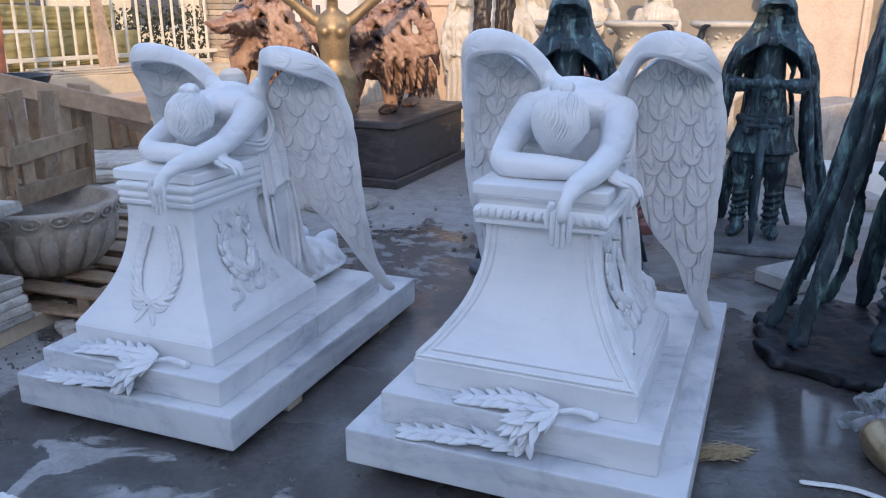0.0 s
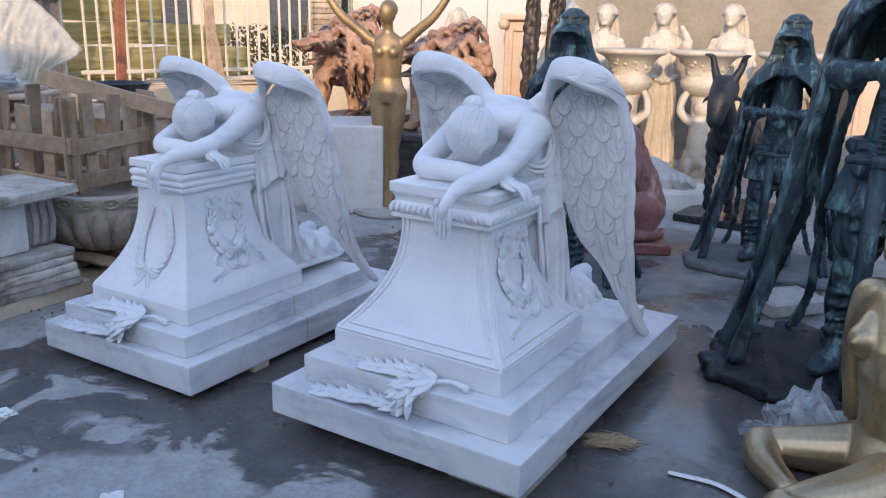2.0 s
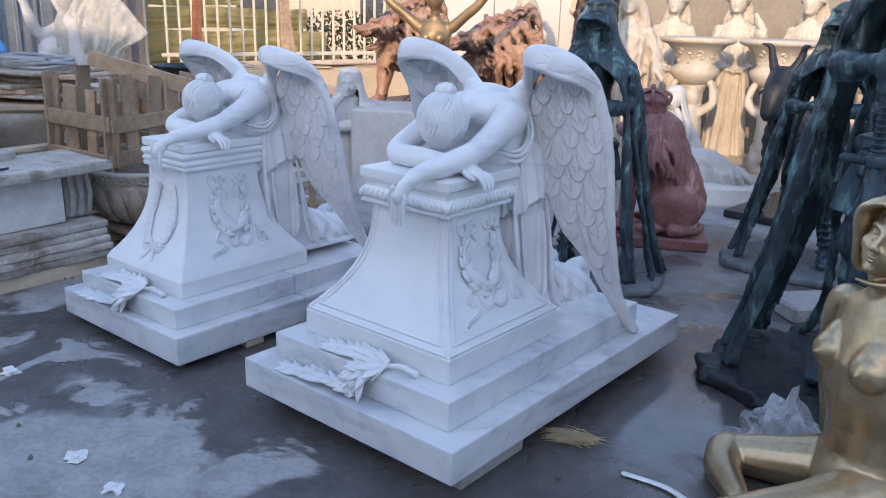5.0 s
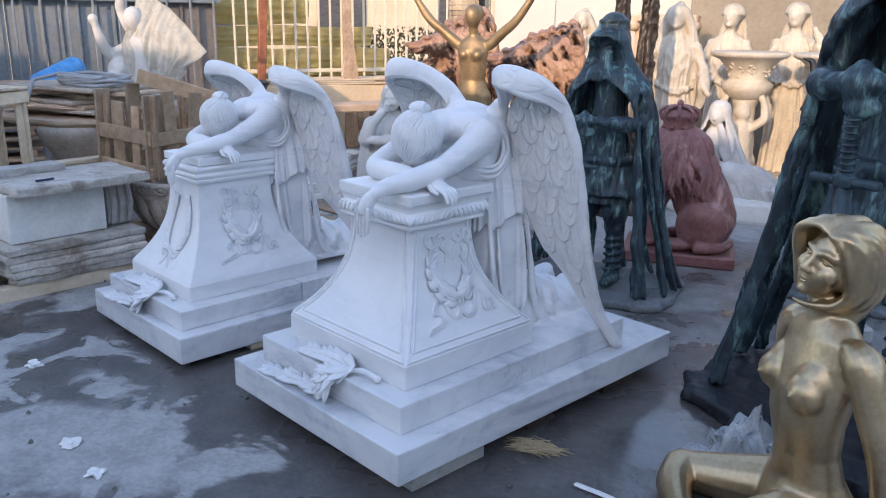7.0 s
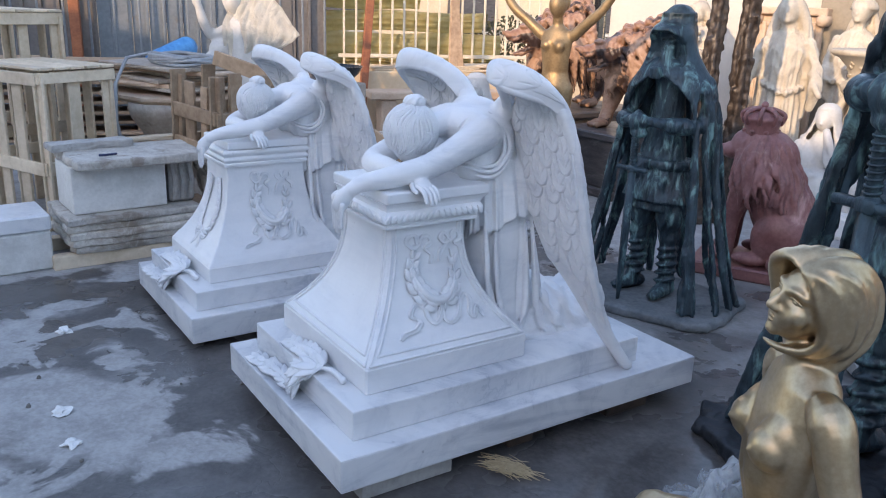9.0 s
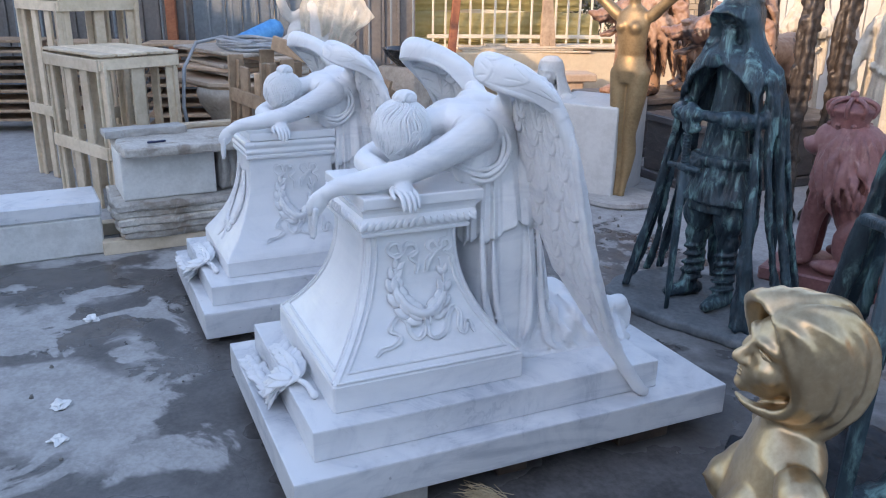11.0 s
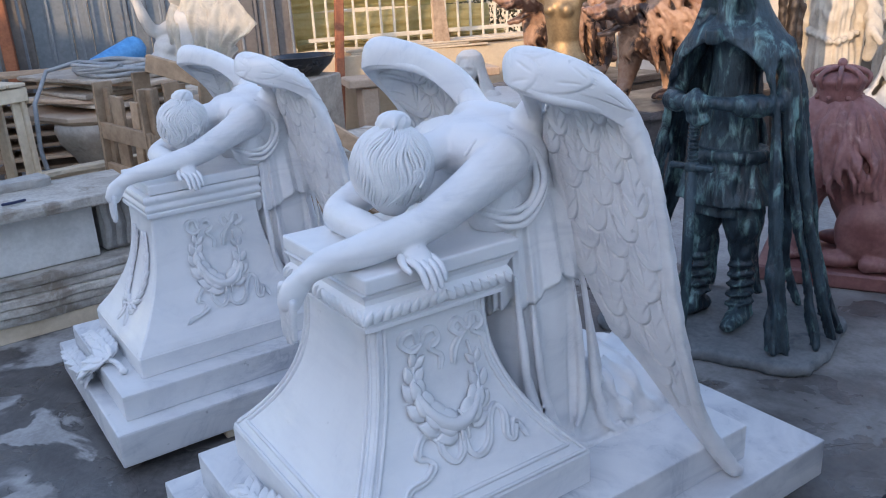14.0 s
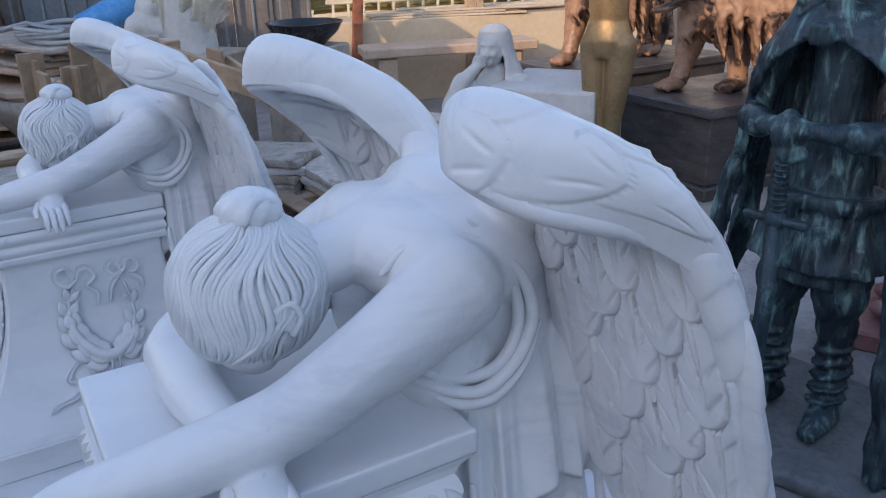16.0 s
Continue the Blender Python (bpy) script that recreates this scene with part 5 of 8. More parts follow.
    # straps of the gown round the shoulders and down the back
    for s in (1, -1):
        X = lambda x: c + s * (x - c)
        for o, r in ((0.0, 0.0085), (0.019, 0.0095)):
            curve_tube(extra, [(X(-0.475), 0.785, 1.295), (X(-0.464), 0.815 + o * 0.3, 1.328), (X(-0.456 + o * 0.3), 0.872 + o * 0.6, 1.338), (X(-0.430 + o * 0.3), 0.916 + o, 1.318), (X(-0.408 + o * 0.4), 0.948 + o, 1.285), (X(-0.400 + o * 0.4), 0.968 + o, 1.238),
                               (X(-0.390 + o * 0.4), 0.962 + o, 1.195), (X(-0.385 + o * 0.4), 0.938 + o * 0.6, 1.157 - o * 0.4), (X(-0.388 + o * 0.5), 0.902, 1.138 - o), (X(-0.404 + o * 0.6), 0.862, 1.136 - o), (X(-0.430), 0.820, 1.148 - o), (X(-0.47), 0.79, 1.16 - o)],
                       [r * 0.5, r, r, r, r * 1.15, r * 1.15, r, r * 0.6], 54, 10)
        # seam of the gown over the back
        curve_tube(extra, [(X(-0.510), 0.790, 1.310), (X(-0.545), 0.815, 1.350), (X(-0.560), 0.90, 1.372)], 0.0045, 20, 6)
        # loose cloth below the armhole
        curve_tube(extra, [(X(-0.430), 0.830, 1.108), (X(-0.400), 0.866, 1.094), (X(-0.384), 0.915, 1.098), (X(-0.378), 0.965, 1.140), (X(-0.382), 1.000, 1.200)], [0.004, 0.011, 0.012, 0.008, 0.003], 24, 8)
    # pleated overfold hanging to an uneven hem
    rings = []
    for j in range(27):
        f = j / 26
        row = []
        for k in range(420):
            a = 2 * math.pi * k / 420
            ca, sa = math.cos(a), math.sin(a)
            hem = 0.885 + 0.055 * sa + 0.020 * math.sin(7 * a + 0.6) + 0.010 * math.sin(16 * a)
            z = 1.165 + (hem - 1.165) * f
            rx, ry = 0.172 + 0.062 * f ** 0.7, 0.120 + 0.030 * f ** 0.7
            w = math.sin(17 * a + 1.5 * math.sin(3 * a) + 0.5 * f)
            pl = (abs(w) ** 0.7 * math.copysign(1, w) + 0.45 * math.sin(34 * a + 2 * math.sin(5 * a))) * 0.0092 * min(1, 0.1 + 1.3 * f)
            p = 0.62
            row.append((c + (rx + pl) * math.copysign(abs(ca) ** p, ca), 0.990 + (ry + pl) * math.copysign(abs(sa) ** p, sa), z))
        rings.append(row)
    rings.append([(c + (p[0] - c) * 0.955, 0.99 + (p[1] - 0.99) * 0.955, p[2] + 0.004) for p in rings[-1]])
    rings.append([(c + (p[0] - c) * 0.90, 0.99 + (p[1] - 0.99) * 0.90, p[2] + 0.05) for p in rings[-2]])
    loft(extra, rings, caps=False)
    rnd = random.Random(11)
    for mirrored, sheet, line in WINGS:
        wing_feathers(extra, lay(mirrored, spread), sheet, rnd)
        hood_feathers(extra, lay(mirrored, spread), line)
    add_detail(me, extra)
    me.materials.append(MARBLE_STATUE)
    return me


solid("angel_statue", angel_mesh(1.0, 1.0, 5), MARBLE_STATUE, "white marble weeping angel slumped over the memorial pedestal", "statue", M_NEAR @ pose(-0.006, -0.012, -0.011), group="weeping angels")
solid("angel_statue", angel_mesh(1.16, 1.6, 8), MARBLE_STATUE, "smaller white marble weeping angel slumped over its pedestal", "statue", M_FAR @ Matrix.Translation((0.014, 0.006, 0.021)) @ Matrix.Scale(0.93, 4), group="weeping angels")

# ---- cloaked knights ----
def knight_mesh():
    bm = bmesh.new()
    # boots, legs, tunic
    for s in (-1, 1):
        x = s * 0.108
        curve_tube(bm, [(x + s * 0.01, -0.03 + 0.03 * s, 0.09), (x, 0.0, 0.25), (x, -0.02, 0.45), (x * 0.85, -0.01, 0.62), (x * 0.7, 0.0, 0.84)], [0.046, 0.050, 0.056, 0.074, 0.088], 18, 14)
        curve_tube(bm, [(x, 0.02, 0.10), (x + s * 0.02, -0.09, 0.10), (x + s * 0.03, -0.17, 0.088)], [0.055, 0.05, 0.035], 8, 12, 0.8)
        tube(bm, [(x, -0.01, 0.42), (x, -0.01, 0.455)], 0.066, 14)
        # arms to the pommel
        curve_tube(bm, [(s * 0.20, 0.04, 1.37), (s * 0.250, 0.02, 1.24), (s * 0.245, -0.07, 1.13), (s * 0.12, -0.23, 1.145), (s * 0.03, -0.29, 1.155)], [0.056, 0.046, 0.041, 0.034, 0.028], 22, 12)
        curve_tube(bm, [(s * 0.21, -0.14, 1.13), (s * 0.15, -0.20, 1.135)], [0.054, 0.050], 6, 12)
    rings = [[(rx * math.cos(a), ry * math.sin(a), z) for a in (2 * math.pi * k / 28 for k in range(28))]
             for z, rx, ry in ((0.60, 0.19, 0.14), (0.72, 0.175, 0.125), (0.86, 0.150, 0.11), (1.0, 0.125, 0.090), (1.15, 0.105, 0.075), (1.32, 0.095, 0.070), (1.44, 0.10, 0.08))]
    loft(bm, rings)
    tube(bm, [(0.172 * math.cos(a), 0.128 * math.sin(a), 0.885) for a in (2 * math.pi * k / 24 for k in range(25))], 0.022, 8, 1.4)
    box(bm, (-0.13, -0.15, 0.79), (-0.04, -0.10, 0.88), 0.01)
    # hands stacked on the grip
    ball(bm, (0.0, -0.305, 1.15), (0.060, 0.050, 0.058))
    ball(bm, (0.012, -0.305, 1.085), (0.045, 0.04, 0.035))
    # head, hood, crown
    rings = []
    prof = smooth_path([(0.235, 0.165, 1.40, 0.0), (0.190, 0.150, 1.455, -0.004), (0.152, 0.145, 1.52, -0.014), (0.130, 0.152, 1.58, -0.024), (0.122, 0.164, 1.635, -0.032), (0.108, 0.150, 1.675, -0.024), (0.092, 0.104, 1.705, 0.0),
                        (0.083, 0.092, 1.740, 0.004), (0.068, 0.075, 1.775, 0.008), (0.040, 0.045, 1.797, 0.010), (0.010, 0.010, 1.803, 0.012)], 44)
    for rx, ry, z, cy in prof:
        row = []
        for k in range(72):
            a = 2 * math.pi * k / 72
            front = abs(((a + math.pi / 2 + math.pi) % (2 * math.pi)) - math.pi)
            wide = 1.12 * math.sqrt(max(0, 1 - ((z - 1.54) / 0.118) ** 2)) if z > 1.54 else 1.12 - 4.0 * (1.54 - z)
            inside = 1.42 < z < 1.652 and front < wide
            q = 0.34 if inside else 1.0 + 0.03 * math.sin(5 * a + 9 * z) * (front > 0.9)
            row.append((rx * q * math.cos(a), cy + ry * q * math.sin(a), z))
        rings.append(row)
    loft(bm, rings)
    # crown band over the hood
    for zz, rr in ((1.708, 0.012), (1.752, 0.008)):
        tube(bm, [(0.088 * math.cos(a), 0.098 * math.sin(a) + 0.003, zz) for a in (2 * math.pi * k / 24 for k in range(25))], rr, 8)
    for k in range(8):
        a = 2 * math.pi * k / 8
        ball(bm, (0.088 * math.cos(a), 0.097 * math.sin(a) + 0.004, 1.732), (0.012, 0.012, 0.018), sub=2)
    ball(bm, (0, -0.030, 1.566), (0.054, 0.066, 0.080))
    for s in (-1, 1):
        ball(bm, (s * 0.026, -0.092, 1.598), (0.024, 0.012, 0.008), sub=2)
        ball(bm, (s * 0.030, -0.084, 1.560), (0.020, 0.016, 0.018), sub=2)
    curve_tube(bm, [(0, -0.074, 1.536), (0, -0.094, 1.49), (0, -0.104, 1.43)], [0.044, 0.040, 0.02], 8, 10)
    tube(bm, [(0, -0.090, 1.592), (0, -0.112, 1.562)], [0.010, 0.014], 8)
    # shoulder cape that parts below the clasp and falls in ragged strips to the base
    zs = [1.50, 1.475, 1.45, 1.42, 1.38, 1.33, 1.27, 1.20, 1.12, 1.03, 0.93, 0.82, 0.70, 0.58, 0.46, 0.34, 0.23, 0.14, 0.07]
    wide = lambda z: float(np.interp(-z, [-1.50, -1.45, -1.40, -1.33, -1.20, -1.0, -0.6, -0.25, -0.07], [0.100, 0.175, 0.232, 0.272, 0.298, 0.322, 0.400, 0.490, 0.545]))
    deep = lambda z: float(np.interp(-z, [-1.50, -1.45, -1.40, -1.33, -1.20, -1.0, -0.6, -0.25, -0.07], [0.112, 0.150, 0.172, 0.190, 0.212, 0.235, 0.290, 0.345, 0.375]))
    opening = lambda z: float(np.interp(-z, [-1.42, -1.385, -1.30, -1.18, -1.0, -0.5, -0.07], [0.0, 18.0, 46.0, 58.0, 58.0, 50.0, 43.0]))
    gaps = ((66, 1.335, 6.2), (86, 1.10, 5.6), (104, 0.98, 5.2), (123, 1.16, 7.0), (143, 1.25, 7.5), (164, 1.31, 8.5))
    for s in (-1, 1):
        edges = [None] + [(g + 2.5 * math.sin(3 * i + s), z0 - 0.05 * (s < 0) * (i > 0), w) for i, (g, z0, w) in enumerate(gaps)] + [None]
        for i in range(len(edges) - 1):
            rings = []
            for z in zs:
                def bound(e, sign):
                    if e is None:
                        return opening(z) if sign > 0 else 182.0
                    g, z0, w = e
                    return g + sign * (w * min(1.0, max(0.0, (z0 - z) / 0.10)) * (1.0 + 0.35 * math.sin(7 * z + g) + 0.45 * max(0.0, 0.9 - z)) - 0.6 * (z > z0)) + 1.6 * math.sin(5 * z + g)
                lo, hi = bound(edges[i], 1), bound(edges[i + 1], -1)
                hi = max(hi, lo + 2.0)
                outer, inner = [], []
                n = 9
                for q in range(n):
                    th = lo + (hi - lo) * q / (n - 1)
                    a = -math.pi / 2 + s * radians(th)
                    fold = 1 + 0.030 * math.sin(radians(th) * 11 + 2 * i) * min(1, max(0, (1.42 - z) / 0.3)) + 0.020 * math.cos(math.pi * (q / (n - 1) - 0.5) * 2) * min(1, max(0, (1.1 - z) / 0.3))
                    x, y = wide(z) * fold * math.cos(a), deep(z) * fold * math.sin(a)
                    t = 0.026 * (1 if 0 < q < n - 1 else 0.7)
                    k = 1 - t / max(math.hypot(x, y), 0.1)
                    outer.append((x, y + 0.005, z + 0.012 * math.sin(th * 0.2 + i) * (z < 0.1)))
                    inner.append((x * k, y * k + 0.005, z))
                rings.append(outer + inner[::-1])
            loft(bm, rings)
            # rolled folds along each strip
            for q in (0.22, 0.62):
                line = []
                for r, z in zip(rings, zs):
                    p = Vector(r[2 if q < 0.5 else 6])
                    line.append(p * 1.0 + Vector((p.x, p.y, 0)).normalized() * 0.006)
                curve_tube(bm, line[6:], [0.007, 0.013, 0.011, 0.016], 26, 8)
    # clasp
    box(bm, (-0.035, -0.215, 1.385), (0.035, -0.165, 1.455), 0.01)
    # baggy breeches over wrapped boots
    for s in (-1, 1):
        ball(bm, (s * 0.100, -0.015, 0.57), (0.088, 0.090, 0.13))
        for z in (0.16, 0.21, 0.26, 0.31, 0.36):
            tube(bm, [(s * 0.110 + 0.055 * math.cos(a), -0.012 + 0.058 * math.sin(a), z + 0.012 * math.cos(a)) for a in (2 * math.pi * k / 16 for k in range(17))], 0.011, 6)
    # flaring skirt of the tunic
    rows = []
    for z, rx, ry in ((0.88, 0.165, 0.125), (0.80, 0.190, 0.145), (0.72, 0.215, 0.165), (0.66, 0.235, 0.180)):
        rows.append([(rx * (1 + 0.05 * math.sin(9 * a)) * math.cos(a), ry * (1 + 0.05 * math.sin(9 * a)) * math.sin(a), z) for a in (2 * math.pi * k / 54 for k in range(54))])
    loft(bm, rows)
    me = merged(bm, 0.0085, 2)

    def grooves(p, n):
        a = np.arctan2(p[:, 1], p[:, 0])
        vert = np.clip(1 - np.abs(n[:, 2]), 0, 1)
        cloak = np.clip((np.hypot(p[:, 0], p[:, 1] * 1.1) - 0.2) / 0.08, 0, 1) * np.clip((1.5 - p[:, 2]) / 0.1, 0, 1)
        d = (0.006 * np.sin(46 * a + 3 * np.sin(4 * p[:, 2] + 2 * a)) + 0.003 * np.sin(97 * a + 5 * np.sin(3 * p[:, 2]))) * vert * cloak
        cloth = np.clip((1.3 - p[:, 2]) / 0.2, 0, 1) * (1 - cloak)
        d += 0.005 * np.sin(34 * p[:, 2] + 6 * np.sin(5 * a)) * vert * cloth
        return d + 0.003 * wobble(p, 30, 2)
    carve(me, grooves)
    # sword
    ex = bmesh.new()
    rows = [[(0.030 * k, -0.315 - 0.02 * (1 - z), z), (0, -0.335 - 0.02 * (1 - z), z), (-0.030 * k, -0.315 - 0.02 * (1 - z), z), (0, -0.295 - 0.02 * (1 - z), z)]
            for z, k in ((0.90, 1.0), (0.5, 0.95), (0.2, 0.8), (0.07, 0.35))]
    loft(ex, rows)
    box(ex, (-0.105, -0.334, 0.862), (0.105, -0.300, 0.888), 0.006)
    box(ex, (-0.028, -0.340, 0.856), (0.028, -0.294, 0.896), 0.006)
    tube(ex, [(0, -0.315, 0.89), (0, -0.31, 1.19)], 0.019, 10)
    for k in range(9):
        z = 0.91 + 0.018 * k
        tube(ex, [(0.020 * math.cos(a), -0.314 + 0.020 * math.sin(a), z + 0.004 * math.sin(a)) for a in (2 * math.pi * i / 10 for i in range(11))], 0.0045, 5)
    ball(ex, (0, -0.308, 1.190), 0.028, sub=2)
    add_detail(me, ex)
    return me


def knight_base(seed, rock):
    """Flat uneven cast base, or one like wet rock."""
    rr = random.Random(seed)
    bm = bmesh.new()
    ring = []
    for k in range(60):
        a = 2 * math.pi * k / 60
        r = 1 + (0.05 if rock else 0.025) * math.sin(5 * a + seed) + rr.uniform(-0.02, 0.02) * (2 if rock else 1)
        sq = 1 / max(abs(math.cos(a)), abs(math.sin(a))) ** 0.55
        ring.append((0.56 * r * sq * math.cos(a), -0.02 + 0.40 * r * sq * math.sin(a)))
    loft(bm, [[(x * k, y * k, z) for x, y in ring] for z, k in ((0, 1.0), (0.02, 1.015), (0.048, 1.0), (0.056, 0.97), (0.056, 0.6), (0.056, 0.2))])
    if rock:
        for k in range(90):
            x, y = rr.choice(ring)
            f = rr.uniform(0.80, 1.0)
            ball(bm, (x * f, y * f, rr.uniform(0.015, 0.045)), (rr.uniform(0.02, 0.05), rr.uniform(0.015, 0.04), rr.uniform(0.012, 0.026)), turn(rr.uniform(-20, 20), rr.uniform(-20, 20), rr.uniform(0, 180)), 2)
    me = carve(merged(bm, 0.012, 2), lambda p, n: 0.004 * wobble(p, 30, 2) + ((0.008 * wobble(p, 60, 3) + 0.005 * wobble(p, 140, 5)) if rock else 0.002 * wobble(p, 90, 4)))
    me.shade_smooth()
    return me


KNIGHT = knight_mesh()
KNIGHT.materials.append(BRONZE)
for m, brz, rock, mat, lab, lab2 in ((pose(-1.085, 2.70, 0, 0, 0, 9), 6, False, DUSTY, "green patinated bronze hooded knight leaning on a sword", "dusty grey cast base under a bronze knight"),
                                (pose(0.915, 1.95, 0, 0, 0, -9) @ Matrix.Scale(1.335, 4), -11, True, BLACK_BRONZE, "tall blue-green bronze hooded knight beside a gold figure", "dark rock-like bronze base under a tall knight"),
                                (pose(0.05, 3.86, 0, 0, 0, 0), 0, False, DUSTY, "green bronze hooded knight facing forward in half light", "dusty grey cast base under a bronze knight")):
    solid("statue_base", knight_base(4 + rock, rock), mat, lab2, "base", m @ pose(0, 0, 0, 0, 0, brz))
    solid("knight_statue", KNIGHT, BRONZE, lab, "statue", m, group="hooded knights")


# ---- seated gold figure ----
def seated_gold_mesh():
    """Faces -y, seated on the ground."""
    bm = bmesh.new()
    # trunk
    rings = []
    for z, cy, rx, ry in ((0.03, 0.03, 0.19, 0.17), (0.12, 0.03, 0.185, 0.16), (0.24, 0.015, 0.135, 0.105), (0.33, 0.0, 0.125, 0.095), (0.44, -0.015, 0.145, 0.105), (0.56, -0.01, 0.172, 0.108),
                          (0.66, 0.005, 0.172, 0.095), (0.735, 0.015, 0.150, 0.082), (0.775, 0.015, 0.095, 0.066), (0.80, 0.012, 0.060, 0.055)):
        rings.append([(rx * math.cos(a), cy + ry * math.sin(a), z) for a in (2 * math.pi * k / 32 for k in range(32))])
    loft(bm, rings)
    for s in (-1, 1):
        ball(bm, (s * 0.084, -0.056, 0.590), (0.074, 0.062, 0.098), turn(-24, 0, 0))
        ball(bm, (s * 0.090, -0.080, 0.562), (0.070, 0.062, 0.066))
        ball(bm, (s * 0.097, -0.142, 0.560), (0.009, 0.008, 0.009), sub=2)
        # arms back to the ground
        curve_tube(bm, [(s * 0.150, 0.015, 0.720), (s * 0.195, 0.022, 0.690), (s * 0.238, 0.04, 0.57), (s * 0.275, 0.08, 0.40), (s * 0.275, 0.11, 0.22), (s * 0.275, 0.12, 0.06)], [0.050, 0.060, 0.052, 0.046, 0.038, 0.030], 22, 14)
    tube(bm, [(0, 0.01, 0.74), (0, -0.005, 0.82), (0, -0.02, 0.90)], [0.062, 0.052, 0.055], 14)
    # legs folded along the ground
    curve_tube(bm, [(0.08, 0.0, 0.11), (0.10, -0.20, 0.095), (0.08, -0.42, 0.080), (0.06, -0.52, 0.065)], [0.12, 0.095, 0.075, 0.062], 18, 16)
    curve_tube(bm, [(0.06, -0.51, 0.065), (0.18, -0.45, 0.06), (0.33, -0.32, 0.06), (0.42, -0.22, 0.05)], [0.075, 0.07, 0.055, 0.035], 16, 14)
    curve_tube(bm, [(-0.09, 0.02, 0.11), (-0.20, -0.13, 0.090), (-0.31, -0.27, 0.070)], [0.12, 0.090, 0.068], 14, 16)
    curve_tube(bm, [(-0.31, -0.27, 0.068), (-0.22, -0.34, 0.06), (-0.05, -0.38, 0.05)], [0.08, 0.065, 0.045], 12, 14)
    # head, tilted and turned a little
    HM = Matrix.Translation((0, -0.005, 0.86)) @ turn(-6, 14, 13).to_4x4() @ Matrix.Translation((0, 0.005, -0.86))
    n0 = len(bm.verts)
    ball(bm, (0, -0.030, 0.975), (0.081, 0.098, 0.112))
    ball(bm, (0, -0.075, 0.925), (0.064, 0.058, 0.068))
    ball(bm, (0, -0.112, 0.880), (0.026, 0.022, 0.020), sub=2)
    curve_tube(bm, [(0, -0.118, 1.005), (0, -0.132, 0.978), (0, -0.150, 0.950)], [0.009, 0.010, 0.014], 8, 10)
    for s in (-1, 1):
        ball(bm, (s * 0.012, -0.140, 0.946), (0.010, 0.012, 0.008), sub=2)
        curve_tube(bm, [(s * 0.012, -0.122, 1.004), (s * 0.034, -0.118, 1.012), (s * 0.056, -0.096, 1.002)], 0.010, 8, 8)
        ball(bm, (s * 0.045, -0.090, 0.945), (0.030, 0.032, 0.034), sub=2)
    # hair fanned from the brow: over the crown, down the sides and round the neck to a point
    fan = (
        ([(0.006, -0.108, 1.062), (0.050, -0.098, 1.050), (0.082, -0.062, 0.990), (0.088, -0.035, 0.915), (0.070, -0.048, 0.858), (0.020, -0.085, 0.830), (-0.045, -0.110, 0.822)],
         [(0.004, -0.098, 1.072), (0.020, -0.045, 1.105), (0.030, 0.035, 1.100), (0.045, 0.095, 1.040), (0.065, 0.112, 0.950), (0.080, 0.095, 0.870), (0.085, 0.060, 0.800)], 0.030),
        ([(-0.010, -0.112, 1.066), (-0.050, -0.122, 1.075), (-0.105, -0.108, 1.030), (-0.116, -0.082, 0.960), (-0.108, -0.050, 0.890), (-0.095, -0.020, 0.835), (-0.085, 0.010, 0.810)],
         [(-0.004, -0.098, 1.072), (-0.016, -0.045, 1.105), (-0.020, 0.035, 1.100), (-0.025, 0.095, 1.040), (-0.020, 0.112, 0.950), (0.000, 0.105, 0.870), (0.020, 0.085, 0.800)], -0.016))
    for front, rear, out in fan:
        f, g = smooth_path(front, 24), smooth_path(rear, 24)
        for k, v in enumerate((0.0, 0.09, 0.18, 0.29, 0.40, 0.52, 0.64, 0.76, 0.88, 1.0)):
            pts = []
            for i, (a, b) in enumerate(zip(f, g)):
                p = Vector(a).lerp(Vector(b), v)
                q = math.sin(math.pi * min(1, i / 18)) if i < 9 else 1.0
                p.x += out * math.sin(math.pi * v) * q
                p.z += 0.012 * math.sin(math.pi * v) * q * (i < 12) * (1 - i / 12)
                pts.append(p + Vector((0.004 * math.sin(0.55 * i + 1.9 * k), 0.004 * math.cos(0.5 * i + 2.7 * k), 0)))
            w = 1.0 + 0.22 * math.sin(2.3 * k)
            curve_tube(bm, pts[::2], [0.006, 0.012 * w, 0.0155 * w, 0.0165 * w, 0.0165 * w, 0.014 * w, 0.006], 44, 8)
    ball(bm, (0, 0.020, 0.990), (0.088, 0.085, 0.098))
    curve_tube(bm, [(0.02, 0.06, 1.02), (0.03, 0.075, 0.93), (0.045, 0.06, 0.85), (0.045, 0.03, 0.80)], [0.060, 0.062, 0.055, 0.045], 16, 14)
    bm.verts.ensure_lookup_table()
    bmesh.ops.transform(bm, matrix=HM, verts=bm.verts[n0:], space=Matrix())
    me = merged(bm, 0.0062, 3)
    inv = np.array(HM.inverted())

    def sockets(p, n):
        q = p @ inv[:3, :3].T + inv[:3, 3]
        d = np.zeros(len(p))
        for s in (-1, 1):
            d -= 0.009 * np.exp(-((q[:, 0] - s * 0.034) / 0.018) ** 2 - ((q[:, 2] - 0.985) / 0.010) ** 2) * (q[:, 1] < -0.06)
        # navel and the line of the belly
        d -= 0.004 * np.exp(-(p[:, 0] / 0.012) ** 2) * np.clip((p[:, 2] - 0.28) / 0.05, 0, 1) * np.clip((0.50 - p[:, 2]) / 0.05, 0, 1) * (p[:, 1] < 0)
        return d + 0.0006 * wobble(p, 60)
    carve(me, sockets)
    ex = bmesh.new()
